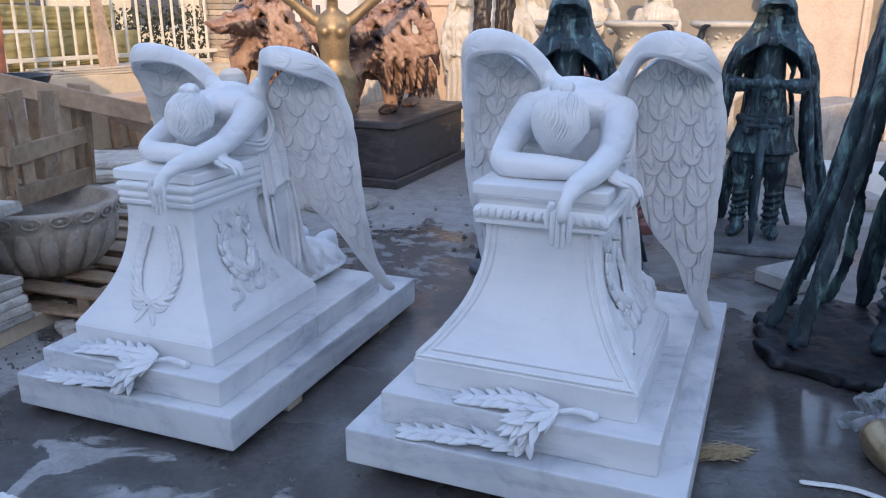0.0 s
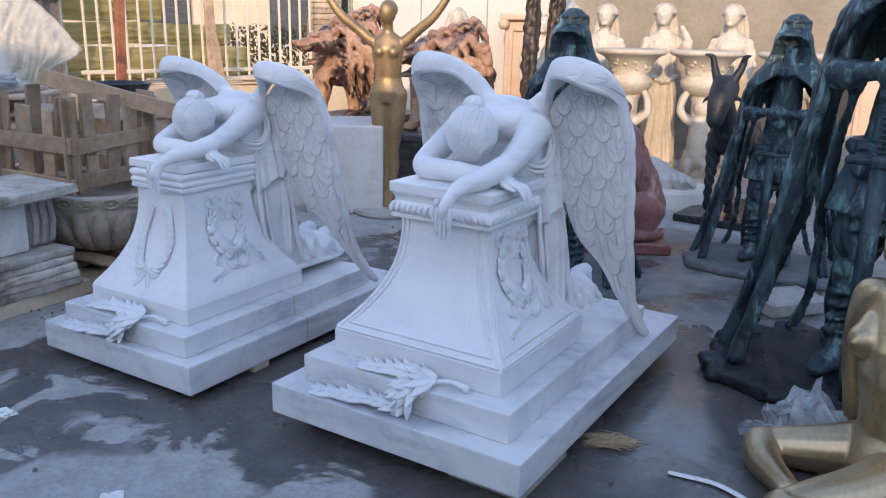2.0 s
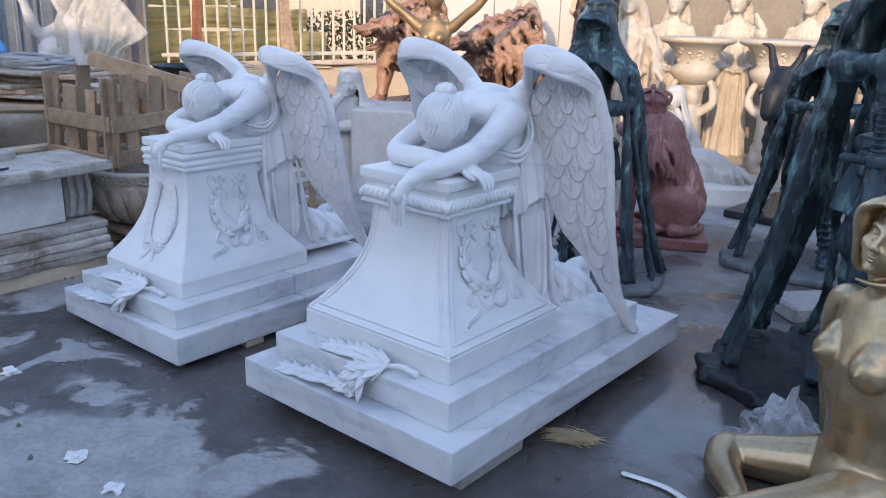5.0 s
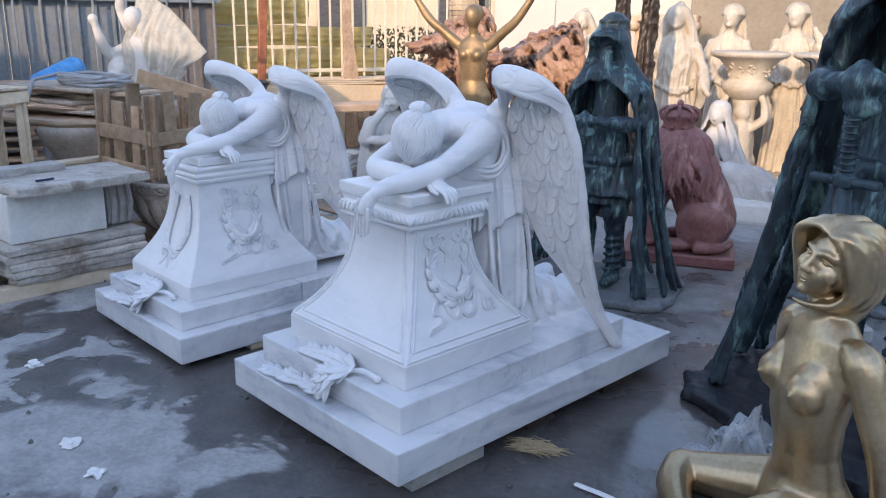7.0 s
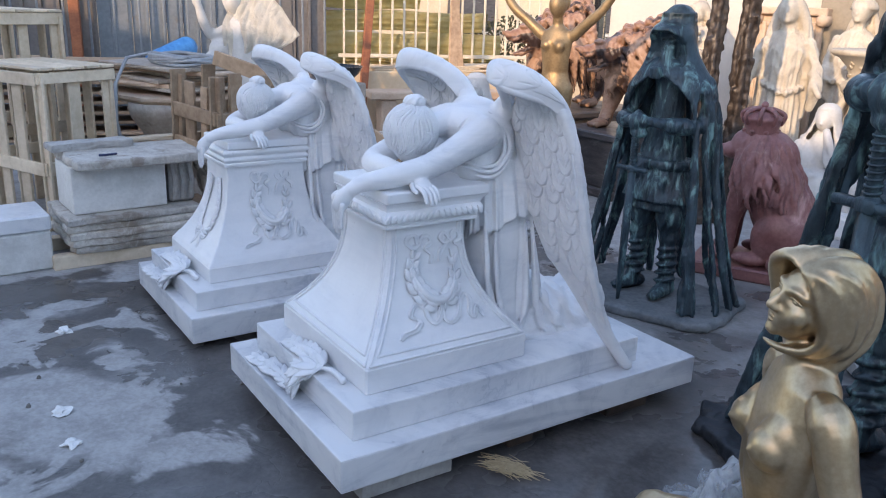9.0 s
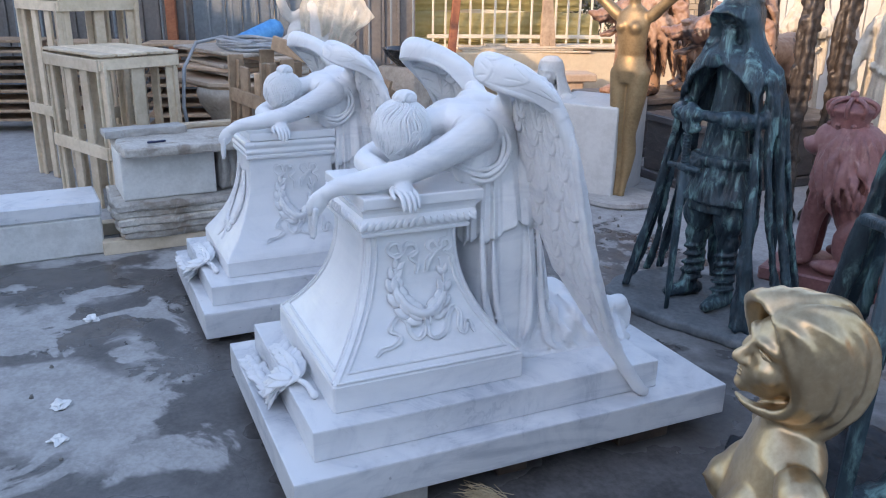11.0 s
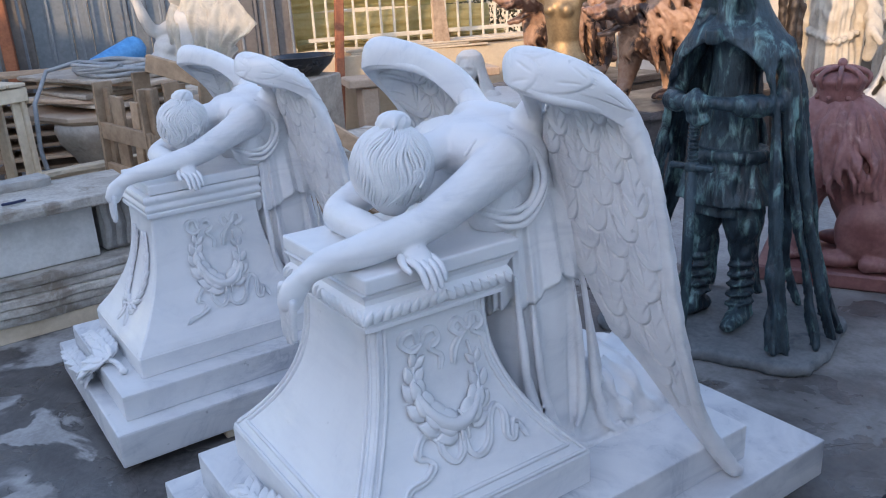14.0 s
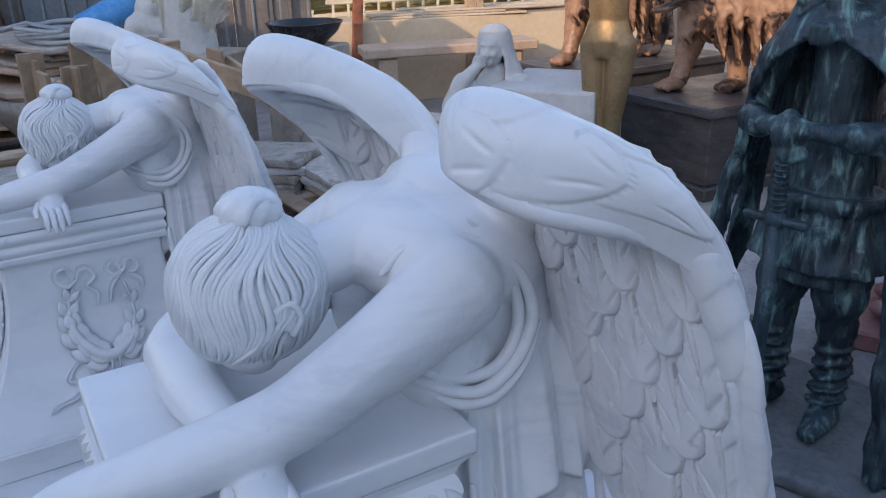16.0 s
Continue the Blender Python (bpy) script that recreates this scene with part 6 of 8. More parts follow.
    for s in (-1, 1):
        ball(ex, (s * 0.034, -0.104, 0.984), (0.015, 0.012, 0.009), sub=2)
        curve_tube(ex, [(s * 0.015, -0.114, 0.986), (s * 0.034, -0.119, 0.994), (s * 0.054, -0.104, 0.986)], 0.0030, 8, 6)
    curve_tube(ex, [(-0.019, -0.124, 0.915), (0, -0.133, 0.919), (0.019, -0.124, 0.915)], [0.002, 0.0045, 0.002], 8, 6)
    curve_tube(ex, [(-0.016, -0.122, 0.909), (0, -0.131, 0.906), (0.016, -0.122, 0.909)], [0.002, 0.0055, 0.002], 8, 6)
    bmesh.ops.transform(ex, matrix=HM, verts=ex.verts[:], space=Matrix())
    for s in (-1, 1):
        fingers(ex, (s * 0.275, 0.13, 0.030), (s * 0.9, 0.4, -0.1), (0, 0, -1), (1, 0, 0), 0.08, 0.017, 0.2)
    add_detail(me, ex)
    return me


GOLD_FIGURE = seated_gold_mesh()
solid("seated_figure", GOLD_FIGURE, GOLD, "seated gold bronze female figure with swept hair", "statue", pose(1.065, 0.945, 0, 0, 0, -38) @ Matrix.Scale(1.05, 4))


# ---- standing gold dancer ----
def dancer_mesh():
    bm = bmesh.new()
    for s in (-1, 1):
        curve_tube(bm, [(s * 0.025, -0.03, 0.05), (s * 0.03, 0.0, 0.18), (s * 0.045, 0.025, 0.42), (s * 0.05, -0.005, 0.60), (s * 0.075, 0.0, 0.85), (s * 0.085, 0.01, 1.08)], [0.028, 0.036, 0.058, 0.054, 0.078, 0.09], 26, 14)
        curve_tube(bm, [(s * 0.15, 0.0, 1.53), (s * 0.28, -0.02, 1.64), (s * 0.42, -0.05, 1.76), (s * 0.60, -0.06, 2.02), (s * 0.68, -0.04, 2.12)], [0.052, 0.045, 0.04, 0.028, 0.025], 20, 12)
    rings = [[(rx * math.cos(a), cy + ry * math.sin(a), z) for a in (2 * math.pi * k / 28 for k in range(28))]
             for z, cy, rx, ry in ((1.0, 0.01, 0.13, 0.10), (1.10, 0.01, 0.155, 0.115), (1.22, 0, 0.115, 0.085), (1.34, -0.01, 0.125, 0.09), (1.48, -0.01, 0.145, 0.095), (1.56, 0, 0.12, 0.075), (1.61, 0, 0.05, 0.05))]
    loft(bm, rings)
    for s in (-1, 1):
        ball(bm, (s * 0.06, -0.075, 1.44), (0.055, 0.05, 0.055))
    tube(bm, [(0, 0, 1.58), (0, -0.02, 1.70)], 0.045, 12)
    ball(bm, (0, -0.03, 1.775), (0.075, 0.09, 0.105))
    ball(bm, (0, 0.04, 1.80), (0.078, 0.075, 0.08))
    return carve(merged(bm, 0.012, 4), lambda p, n: 0.002 * wobble(p, 25))


DANCER = dancer_mesh()
me = DANCER
ex = bmesh.new()
lathe(ex, [(0.02, 0.0), (0.31, 0.0), (0.325, 0.02), (0.32, 0.05), (0.02, 0.056)], 40)
solid("figure_base", ex, GREY_STONE, "round grey stone base of the gold dancer", "base", pose(-3.24, 3.64, 0), smooth=False)
DANCER.shade_smooth()
solid("dancer_statue", DANCER, OLD_GOLD, "old gold standing dancer with both arms raised", "statue", pose(-3.24, 3.64, 0, 0, 0, 25))


# ---- animals ----
def locks(bm, c, d, n, layers, rnd, size=1.0):
    """Wavy locks of a mane that flow back from the face at c, which looks along d."""
    c, d = Vector(c), Vector(d).normalized()
    side = d.cross(Vector((0, 0, 1))).normalized()
    up = side.cross(d)
    for l in range(layers):
        for k in range(n):
            th = 2 * math.pi * (k + 0.5 * (l % 2)) / n + rnd.uniform(-0.1, 0.1)
            rad = side * math.cos(th) + up * math.sin(th)
            tang = up * math.cos(th) - side * math.sin(th)
            w = rnd.choice((-1, 1)) * 0.03 * size
            p0 = c - d * (0.07 * l * size) + rad * ((0.115 + 0.022 * l) * size)
            p1 = p0 + rad * (0.07 * size) - d * (0.02 * size) + tang * w
            p2 = p1 + rad * (0.030 * size) - d * (0.045 * size) - tang * w + Vector((0, 0, -0.055 * size))
            p3 = p2 - d * (0.025 * size) + tang * w + Vector((0, 0, -0.085 * size))
            p4 = p3 - d * (0.01 * size) + Vector((0, 0, -0.065 * size)) - tang * w * 0.5
            curve_tube(bm, [p0, p1, p2, p3, p4], [0.016 * size, 0.023 * size, 0.022 * size, 0.017 * size, 0.006 * size], 14, 7)


def lion_mesh():
    """Walking lion with its head turned to one side, paws at z = 0, about 1 m high."""
    rnd = random.Random(17)
    bm = bmesh.new()
    curve_tube(bm, [(0, -0.30, 0.60), (0, 0.0, 0.585), (0, 0.30, 0.60), (0, 0.55, 0.60)], [0.215, 0.20, 0.165, 0.165], 16, 20)
    ball(bm, (0, 0.50, 0.58), (0.185, 0.17, 0.20))
    for s, y, fwd in ((-1, -0.36, -0.16), (1, -0.28, 0.04), (-1, 0.52, 0.12), (1, 0.46, -0.10)):
        x = s * 0.135
        curve_tube(bm, [(x, y, 0.58), (x, y + fwd * 0.3, 0.36), (x, y + fwd * 0.7 + (0.06 if y > 0 else 0), 0.17), (x, y + fwd, 0.05)], [0.135, 0.098, 0.066, 0.064], 16, 14)
        ball(bm, (x, y + fwd - 0.05, 0.05), (0.078, 0.115, 0.05))
        for q in (-1, 0, 1):
            ball(bm, (x + 0.042 * q, y + fwd - 0.145, 0.036), (0.026, 0.04, 0.034), sub=2)
    d = Vector((-0.78, -0.60, -0.06)).normalized()
    h = Vector((0.02, -0.60, 0.80))
    ball(bm, (0.04, -0.43, 0.76), (0.25, 0.24, 0.28))
    ball(bm, (0.02, -0.36, 0.56), (0.20, 0.18, 0.22))
    ball(bm, h, (0.165, 0.165, 0.155))
    # muzzle, open jaw, brow, ears
    side = d.cross(Vector((0, 0, 1))).normalized()
    curve_tube(bm, [h + d * 0.08 + Vector((0, 0, 0.02)), h + d * 0.20 + Vector((0, 0, 0.005)), h + d * 0.29 + Vector((0, 0, 0.0))], [0.125, 0.095, 0.072], 10, 14, 0.85)
    curve_tube(bm, [h + d * 0.08 + Vector((0, 0, -0.12)), h + d * 0.17 + Vector((0, 0, -0.175)), h + d * 0.235 + Vector((0, 0, -0.185))], [0.07, 0.058, 0.042], 8, 12, 0.6)
    ball(bm, h + d * 0.355 + Vector((0, 0, 0.030)), (0.040, 0.040, 0.030), sub=2)
    for s in (-1, 1):
        ball(bm, h + d * 0.165 + side * (0.066 * s) + Vector((0, 0, 0.095)), (0.050, 0.050, 0.028))
        ball(bm, h + d * 0.245 + side * (0.050 * s) + Vector((0, 0, -0.035)), (0.055, 0.055, 0.044))
        ball(bm, h - d * 0.03 + side * (0.125 * s) + Vector((0, 0, 0.125)), (0.045, 0.045, 0.05))
    locks(bm, h - d * 0.05, d, 28, 5, rnd, 1.32)
    for k in range(64):
        x, y = rnd.uniform(-0.22, 0.24), rnd.uniform(-0.66, -0.20)
        z = rnd.uniform(0.50, 0.88)
        r = Vector((x, y + 0.35, 0)).normalized() * 0.20
        p = Vector((0.03 + r.x, -0.40 + r.y * 0.9, z))
        curve_tube(bm, [p, p + Vector((0.02, -0.01, -0.07)), p + Vector((-0.025, 0, -0.14)), p + Vector((0.0, 0.02, -0.20))], [0.024, 0.026, 0.021, 0.007], 12, 7)
    curve_tube(bm, [(0, 0.64, 0.64), (0, 0.78, 0.50), (0.04, 0.80, 0.25), (0.08, 0.72, 0.12)], [0.045, 0.03, 0.026, 0.045], 16, 10)
    me = merged(bm, 0.0095, 2)
    carve(me, lambda p, n: 0.0025 * wobble(p, 40, 4) + 0.0025 * wobble(p, 95, 2) + 0.004 * np.sin(75 * p[:, 0] + 65 * p[:, 1] + 4 * np.sin(17 * p[:, 2] + 9 * p[:, 1])) * np.clip((-0.14 - p[:, 1]) / 0.08, 0, 1) * np.clip((p[:, 2] - 0.45) / 0.1, 0, 1))
    me.shade_smooth()
    return me


LION = lion_mesh()


def plinth(m, sx, sy, h, mat, label):
    top = thing("stone_plinth", m, label, "plinth")
    part("foot", boxed((-sx - 0.04, -sy - 0.04, 0), (sx + 0.04, sy + 0.04, 0.09), 0.012), mat, top)
    part("body", boxed((-sx, -sy, 0.09), (sx, sy, h - 0.07), 0.008), mat, top)
    part("cap", boxed((-sx - 0.04, -sy - 0.04, h - 0.07), (sx + 0.04, sy + 0.04, h), 0.012), mat, top)
    return top


LION_A = pose(-3.50, 5.25, 0, 0, 0, 0)
plinth(LION_A, 0.42, 0.85, 0.62, DARK_STONE, "dark veined stone plinth under a lion")
solid("lion_statue", LION, TAN_STONE, "tan and black marble roaring lion walking on a plinth", "statue", LION_A @ pose(-0.06, -0.02, 0.62, 0, 0, 3) @ Matrix.Diagonal((1.10, 1.0, 0.94, 1)), group="walking lions")
LION_B = pose(-5.05, 5.45, 0, 0, 0, 0)
plinth(LION_B, 0.42, 0.85, 0.62, DARK_STONE, "dark veined stone plinth under a lion")
solid("lion_statue", LION, TAN_STONE, "black and tan marble lion on a dark plinth", "statue", LION_B @ pose(0, -0.08, 0.62, 0, 0, 14) @ Matrix.Diagonal((1.10, 1.0, 1.04, 1)), group="walking lions")


def sitting_lion_mesh():
    rnd = random.Random(23)
    bm = bmesh.new()
    curve_tube(bm, [(0, 0.24, 0.20), (0, 0.14, 0.42), (0, 0.0, 0.62), (0, -0.06, 0.80)], [0.23, 0.235, 0.20, 0.15], 16, 20)
    for s in (-1, 1):
        curve_tube(bm, [(s * 0.12, -0.10, 0.60), (s * 0.125, -0.19, 0.34), (s * 0.125, -0.21, 0.06)], [0.10, 0.075, 0.064], 14, 14)
        ball(bm, (s * 0.125, -0.26, 0.045), (0.07, 0.10, 0.045))
        ball(bm, (s * 0.18, 0.18, 0.21), (0.125, 0.21, 0.21))
        ball(bm, (s * 0.22, 0.0, 0.05), (0.068, 0.14, 0.05))
        ball(bm, (s * 0.12, -0.02, 0.90), (0.04, 0.03, 0.04))
    ball(bm, (0, 0.0, 0.70), (0.235, 0.225, 0.26))
    ball(bm, (0, -0.15, 0.83), (0.125, 0.14, 0.13))
    ball(bm, (0, -0.27, 0.79), (0.08, 0.08, 0.065))
    ball(bm, (0, -0.34, 0.81), (0.035, 0.02, 0.022), sub=2)
    # long wavy strands of the mane
    for k in range(46):
        a = 2 * math.pi * k / 46
        if abs(((a + math.pi / 2 + math.pi) % (2 * math.pi)) - math.pi) < 0.45:
            continue
        pts = []
        for j in range(9):
            f = j / 8
            r = 0.110 + 0.165 * math.sin(math.pi * min(f * 0.62, 0.5)) + 0.010 * math.sin(9 * f + k)
            aa = a + 0.07 * math.sin(9 * f + 0.5 * k)
            pts.append((r * math.cos(aa), -0.07 + 0.12 * f + r * math.sin(aa), 0.925 - 0.50 * f + 0.04 * math.sin(2.4 * k) * f))
        curve_tube(bm, pts, [0.012, 0.018, 0.021, 0.019, 0.007], 24, 8)
    curve_tube(bm, [(0.10, 0.42, 0.06), (0.24, 0.36, 0.05), (0.30, 0.16, 0.05)], [0.03, 0.03, 0.045], 10, 10)
    me = merged(bm, 0.0095, 2)
    def mane(p, n):
        a = np.arctan2(p[:, 1] + 0.03, p[:, 0])
        z = p[:, 2]
        hair = np.clip((z - 0.36) / 0.08, 0, 1) * np.clip((0.90 - z) / 0.04, 0, 1) * (1 - np.clip((-0.16 - p[:, 1]) / 0.05, 0, 1) * np.clip((z - 0.70) / 0.05, 0, 1))
        return 0.002 * wobble(p, 40) + hair * (0.009 * np.sin(19 * a + 2.4 * np.sin(13 * z + 2 * a)) + 0.004 * np.sin(43 * a + 3 * np.sin(17 * z)))

    carve(me, mane)
    ex = bmesh.new()
    lathe(ex, [(0.02, 0.90), (0.118, 0.91), (0.125, 0.935), (0.120, 0.955), (0.138, 1.01), (0.150, 1.03), (0.140, 1.045), (0.10, 1.075), (0.02, 1.085)], 28, (0, -0.08))
    for k in range(8):
        a = math.pi * k / 4
        curve_tube(ex, [(0.135 * math.cos(a), -0.08 + 0.135 * math.sin(a), 1.0), (0.155 * math.cos(a), -0.08 + 0.155 * math.sin(a), 1.06), (0.09 * math.cos(a), -0.08 + 0.09 * math.sin(a), 1.095), (0, -0.08, 1.10)], 0.016, 12, 6)
        ball(ex, (0.128 * math.cos(a + 0.4), -0.08 + 0.128 * math.sin(a + 0.4), 0.945), (0.018, 0.018, 0.014), sub=2)
    ball(ex, (0, -0.08, 1.125), 0.028, sub=2)
    return add_detail(me, ex)


RED_LION = sitting_lion_mesh()
RL = pose(-1.13, 3.80, 0, 0, 0, -62)
solid("stone_slab", boxed((-0.30, -0.40, 0), (0.30, 0.42, 0.09), 0.012, RL), RED_STONE, "pink red stone slab under the crowned lion", "slab")
solid("crowned_lion", RED_LION, RED_STONE, "red marble sitting lion wearing a crown", "statue", RL @ pose(0, 0, 0.09) @ Matrix.Diagonal((0.90, 0.90, 0.96, 1)))


def goat_mesh():
    bm = bmesh.new()
    curve_tube(bm, [(0, -0.28, 0.72), (0, 0.0, 0.68), (0, 0.32, 0.70)], [0.17, 0.18, 0.16], 14, 18)
    curve_tube(bm, [(0, -0.30, 0.76), (0, -0.42, 0.92), (0, -0.50, 1.06)], [0.15, 0.115, 0.09], 12, 14)
    curve_tube(bm, [(0, -0.46, 1.16), (0, -0.58, 1.06), (0, -0.66, 0.88)], [0.125, 0.105, 0.072], 12, 14)
    curve_tube(bm, [(0, -0.62, 0.86), (0, -0.61, 0.78)], [0.03, 0.012], 6, 8)
    for s in (-1, 1):
        curve_tube(bm, [(s * 0.07, -0.48, 1.22), (s * 0.12, -0.45, 1.34), (s * 0.14, -0.46, 1.42), (s * 0.20, -0.50, 1.44)], [0.042, 0.034, 0.026, 0.012], 16, 10)
        curve_tube(bm, [(s * 0.07, -0.46, 1.08), (s * 0.15, -0.46, 1.06), (s * 0.19, -0.47, 1.01)], [0.025, 0.035, 0.012], 8, 8, 0.5)
        for y, d in ((-0.27, -0.03), (0.30, 0.05)):
            curve_tube(bm, [(s * 0.10, y, 0.66), (s * 0.10, y + d, 0.42), (s * 0.10, y + d * 2, 0.2), (s * 0.10, y + d, 0.04)], [0.085, 0.055, 0.035, 0.04], 14, 12)
    return carve(merged(bm, 0.013, 3), lambda p, n: 0.006 * np.sin(60 * p[:, 2] + 4 * np.sin(20 * p[:, 0] + 14 * p[:, 1])) * np.clip((0.9 - p[:, 2]) / 0.1, 0, 1))


GOAT = goat_mesh()
GOAT.shade_smooth()
GT = pose(-0.62, 5.45, 0, 0, 0, -4)
solid("stone_slab", boxed((-0.32, -0.55, 0), (0.36, 0.55, 0.07), 0.01, GT), BLACK, "black stone slab under the goat", "slab")
solid("goat_statue", GOAT, BLACK_BRONZE, "dark bronze standing goat with curved horns", "statue", GT @ pose(0, 0, 0.07) @ Matrix.Scale(0.98, 4))


# ---- draped standing women ----
def draped_mesh(seed, h=1.75, veil=True, arms="open"):
    rnd = random.Random(seed)
    bm = bmesh.new()
    k = h / 1.75
    rings = [[(rx * k * math.cos(a), (cy + ry * math.sin(a)) * k, z * k) for a in (2 * math.pi * i / 40 for i in range(40))]
             for z, cy, rx, ry in ((0.0, 0, 0.24, 0.22), (0.10, 0, 0.23, 0.20), (0.45, 0, 0.205, 0.175), (0.80, 0.01, 0.195, 0.165), (0.98, 0, 0.165, 0.13), (1.12, -0.01, 0.17, 0.125), (1.30, -0.01, 0.195, 0.115),
                                   (1.42, 0, 0.15, 0.09), (1.48, 0, 0.065, 0.06))]
    loft(bm, rings)
    lean = rnd.uniform(-0.02, 0.02)
    tube(bm, [(0, 0, 1.44 * k), (lean, -0.015, 1.55 * k)], 0.05 * k, 12)
    ball(bm, (lean, -0.035 * k, 1.64 * k), (0.085 * k, 0.100 * k, 0.125 * k))
    tube(bm, [(lean, -0.128 * k, 1.655 * k), (lean, -0.145 * k, 1.615 * k)], [0.010 * k, 0.015 * k], 6)
    ball(bm, (lean, -0.105 * k, 1.565 * k), (0.04 * k, 0.035 * k, 0.03 * k), sub=2)
    ball(bm, (lean, 0.02 * k, 1.67 * k), (0.096 * k, 0.100 * k, 0.098 * k))
    for s in (-1, 1):
        ball(bm, (lean + s * 0.030 * k, -0.122 * k, 1.668 * k), (0.022 * k, 0.012 * k, 0.008 * k), sub=2)
    curve_tube(bm, [(lean - 0.022 * k, -0.126 * k, 1.592 * k), (lean, -0.136 * k, 1.594 * k), (lean + 0.022 * k, -0.126 * k, 1.592 * k)], 0.007 * k, 6, 6)
    if veil:
        curve_tube(bm, [(0, 0.03, 1.72 * k), (0, 0.09, 1.60 * k), (0, 0.12, 1.35 * k), (0, 0.14, 0.9 * k), (0, 0.15, 0.5 * k)], [0.09 * k, 0.13 * k, 0.17 * k, 0.15 * k, 0.12 * k], 20, 18, 0.7, (1, 0, 0))
        for s in (-1, 1):
            curve_tube(bm, [(s * 0.06, -0.03, 1.71 * k), (s * 0.115, 0.0, 1.58 * k), (s * 0.15, 0.02, 1.42 * k), (s * 0.20, 0.03, 1.1 * k), (s * 0.21, 0.03, 0.7 * k)], [0.045 * k, 0.05 * k, 0.055 * k, 0.05 * k, 0.03 * k], 20, 10)
    else:
        # waved hair drawn back to a low knot
        for i in range(15):
            a = math.pi * (0.02 + 0.96 * i / 14)
            curve_tube(bm, [(lean + 0.066 * k * math.cos(a), (-0.085 - 0.01 * math.sin(a)) * k, (1.675 + 0.075 * math.sin(a)) * k), (lean + 0.104 * k * math.cos(a), -0.01 * k, (1.668 + 0.098 * math.sin(a)) * k),
                            (lean + 0.098 * k * math.cos(a), 0.075 * k, (1.655 + 0.075 * math.sin(a)) * k), (lean + 0.03 * k * math.cos(a), 0.125 * k, 1.635 * k)], [0.014 * k, 0.021 * k, 0.019 * k, 0.012 * k], 12, 8)
        ball(bm, (lean, 0.130 * k, 1.63 * k), 0.045 * k, sub=2)
        for i in range(7):
            x = (-0.09 + 0.03 * i) * k
            curve_tube(bm, [(x * 0.8, 0.09 * k, 1.70 * k), (x * 1.1, 0.125 * k, 1.58 * k), (x * 1.5 + 0.02 * math.sin(i), 0.12 * k, 1.45 * k), (x * 1.6, 0.12 * k, 1.30 * k)], [0.028 * k, 0.032 * k, 0.03 * k, 0.014 * k], 12, 8)
    for s in (-1, 1):
        if arms == "open":
            pts = [(s * 0.18, 0, 1.36), (s * 0.26, -0.02, 1.18), (s * 0.31, -0.12, 1.02), (s * 0.38, -0.20, 0.92)]
        elif arms == "raised" and s > 0:
            pts = [(s * 0.18, 0, 1.36), (s * 0.29, -0.05, 1.22), (s * 0.27, -0.14, 1.38), (s * 0.20, -0.16, 1.52)]
        elif arms == "cradle":
            pts = [(s * 0.18, 0, 1.36), (s * 0.25, -0.06, 1.18), (s * 0.14, -0.20, 1.16), (s * 0.02, -0.22, 1.20)]
        else:
            pts = [(s * 0.18, 0, 1.36), (s * 0.24, -0.02, 1.16), (s * 0.20, -0.12, 1.0), (s * 0.10, -0.18, 0.95)]
        curve_tube(bm, [(x * k, y * k, z * k) for x, y, z in pts], [0.06 * k, 0.05 * k, 0.04 * k, 0.028 * k], 18, 12)
        curve_tube(bm, [(x * k, y * k + 0.02, z * k - 0.03) for x, y, z in pts[1:3]] + [(pts[2][0] * 0.9 * k, pts[2][1] * k + 0.05, (pts[2][2] - 0.22) * k)], [0.06 * k, 0.07 * k, 0.04 * k], 10, 10)
    if arms == "cradle":
        curve_tube(bm, [(-0.10 * k, -0.19 * k, 1.20 * k), (0.04 * k, -0.20 * k, 1.32 * k)], [0.08 * k, 0.07 * k], 8, 12)
        ball(bm, (0.06 * k, -0.20 * k, 1.42 * k), 0.06 * k)
    curve_tube(bm, [(-0.16 * k, -0.08 * k, 1.0 * k), (0.05 * k, -0.16 * k, 0.92 * k), (0.19 * k, -0.05 * k, 0.98 * k)], 0.028 * k, 12, 10)
    me = merged(bm, 0.0115, 2)

    def folds(p, n):
        a = np.arctan2(p[:, 1], p[:, 0])
        z = p[:, 2] / k
        m = np.clip((1.42 - z) / 0.1, 0, 1)
        face = np.clip((z - 1.5) / 0.05, 0, 1) * np.clip(-(p[:, 1] + 0.02) / 0.02, 0, 1)
        fold = lambda f, w: 1 - 2 * np.abs(np.sin(0.5 * f)) ** w
        d = (0.011 * fold(13 * a + 2.6 * np.sin(2.2 * z + a + seed) + 1.5 * z * np.sin(seed + 2 * a), 0.8) + 0.007 * fold(27 * a + 3.4 * np.sin(3.1 * z + 2 * a + 2 * seed) + 4 * z, 0.9)) * m * np.clip(1.15 - 0.6 * (z - 0.6), 0.35, 1)
        d += 0.006 * np.sin(46 * z + 9 * np.abs(p[:, 0]) / k + 3 * np.sin(4 * a + seed)) * np.clip((z - 1.02) / 0.05, 0, 1) * np.clip((1.38 - z) / 0.05, 0, 1)
        return d + 0.006 * np.sin(40 * a + 10 * z) * (1 - m) * (1 - face)
    carve(me, folds)
    me.shade_smooth()
    return me


def round_base(name_m, r, h, mat, label):
    bm = bmesh.new()
    lathe(bm, [(0.02, 0), (r, 0), (r, h * 0.3), (r * 0.92, h * 0.4), (r * 0.9, h * 0.8), (r * 0.97, h), (0.02, h)], 32)
    solid("statue_base", bm, mat, label, "base", name_m)


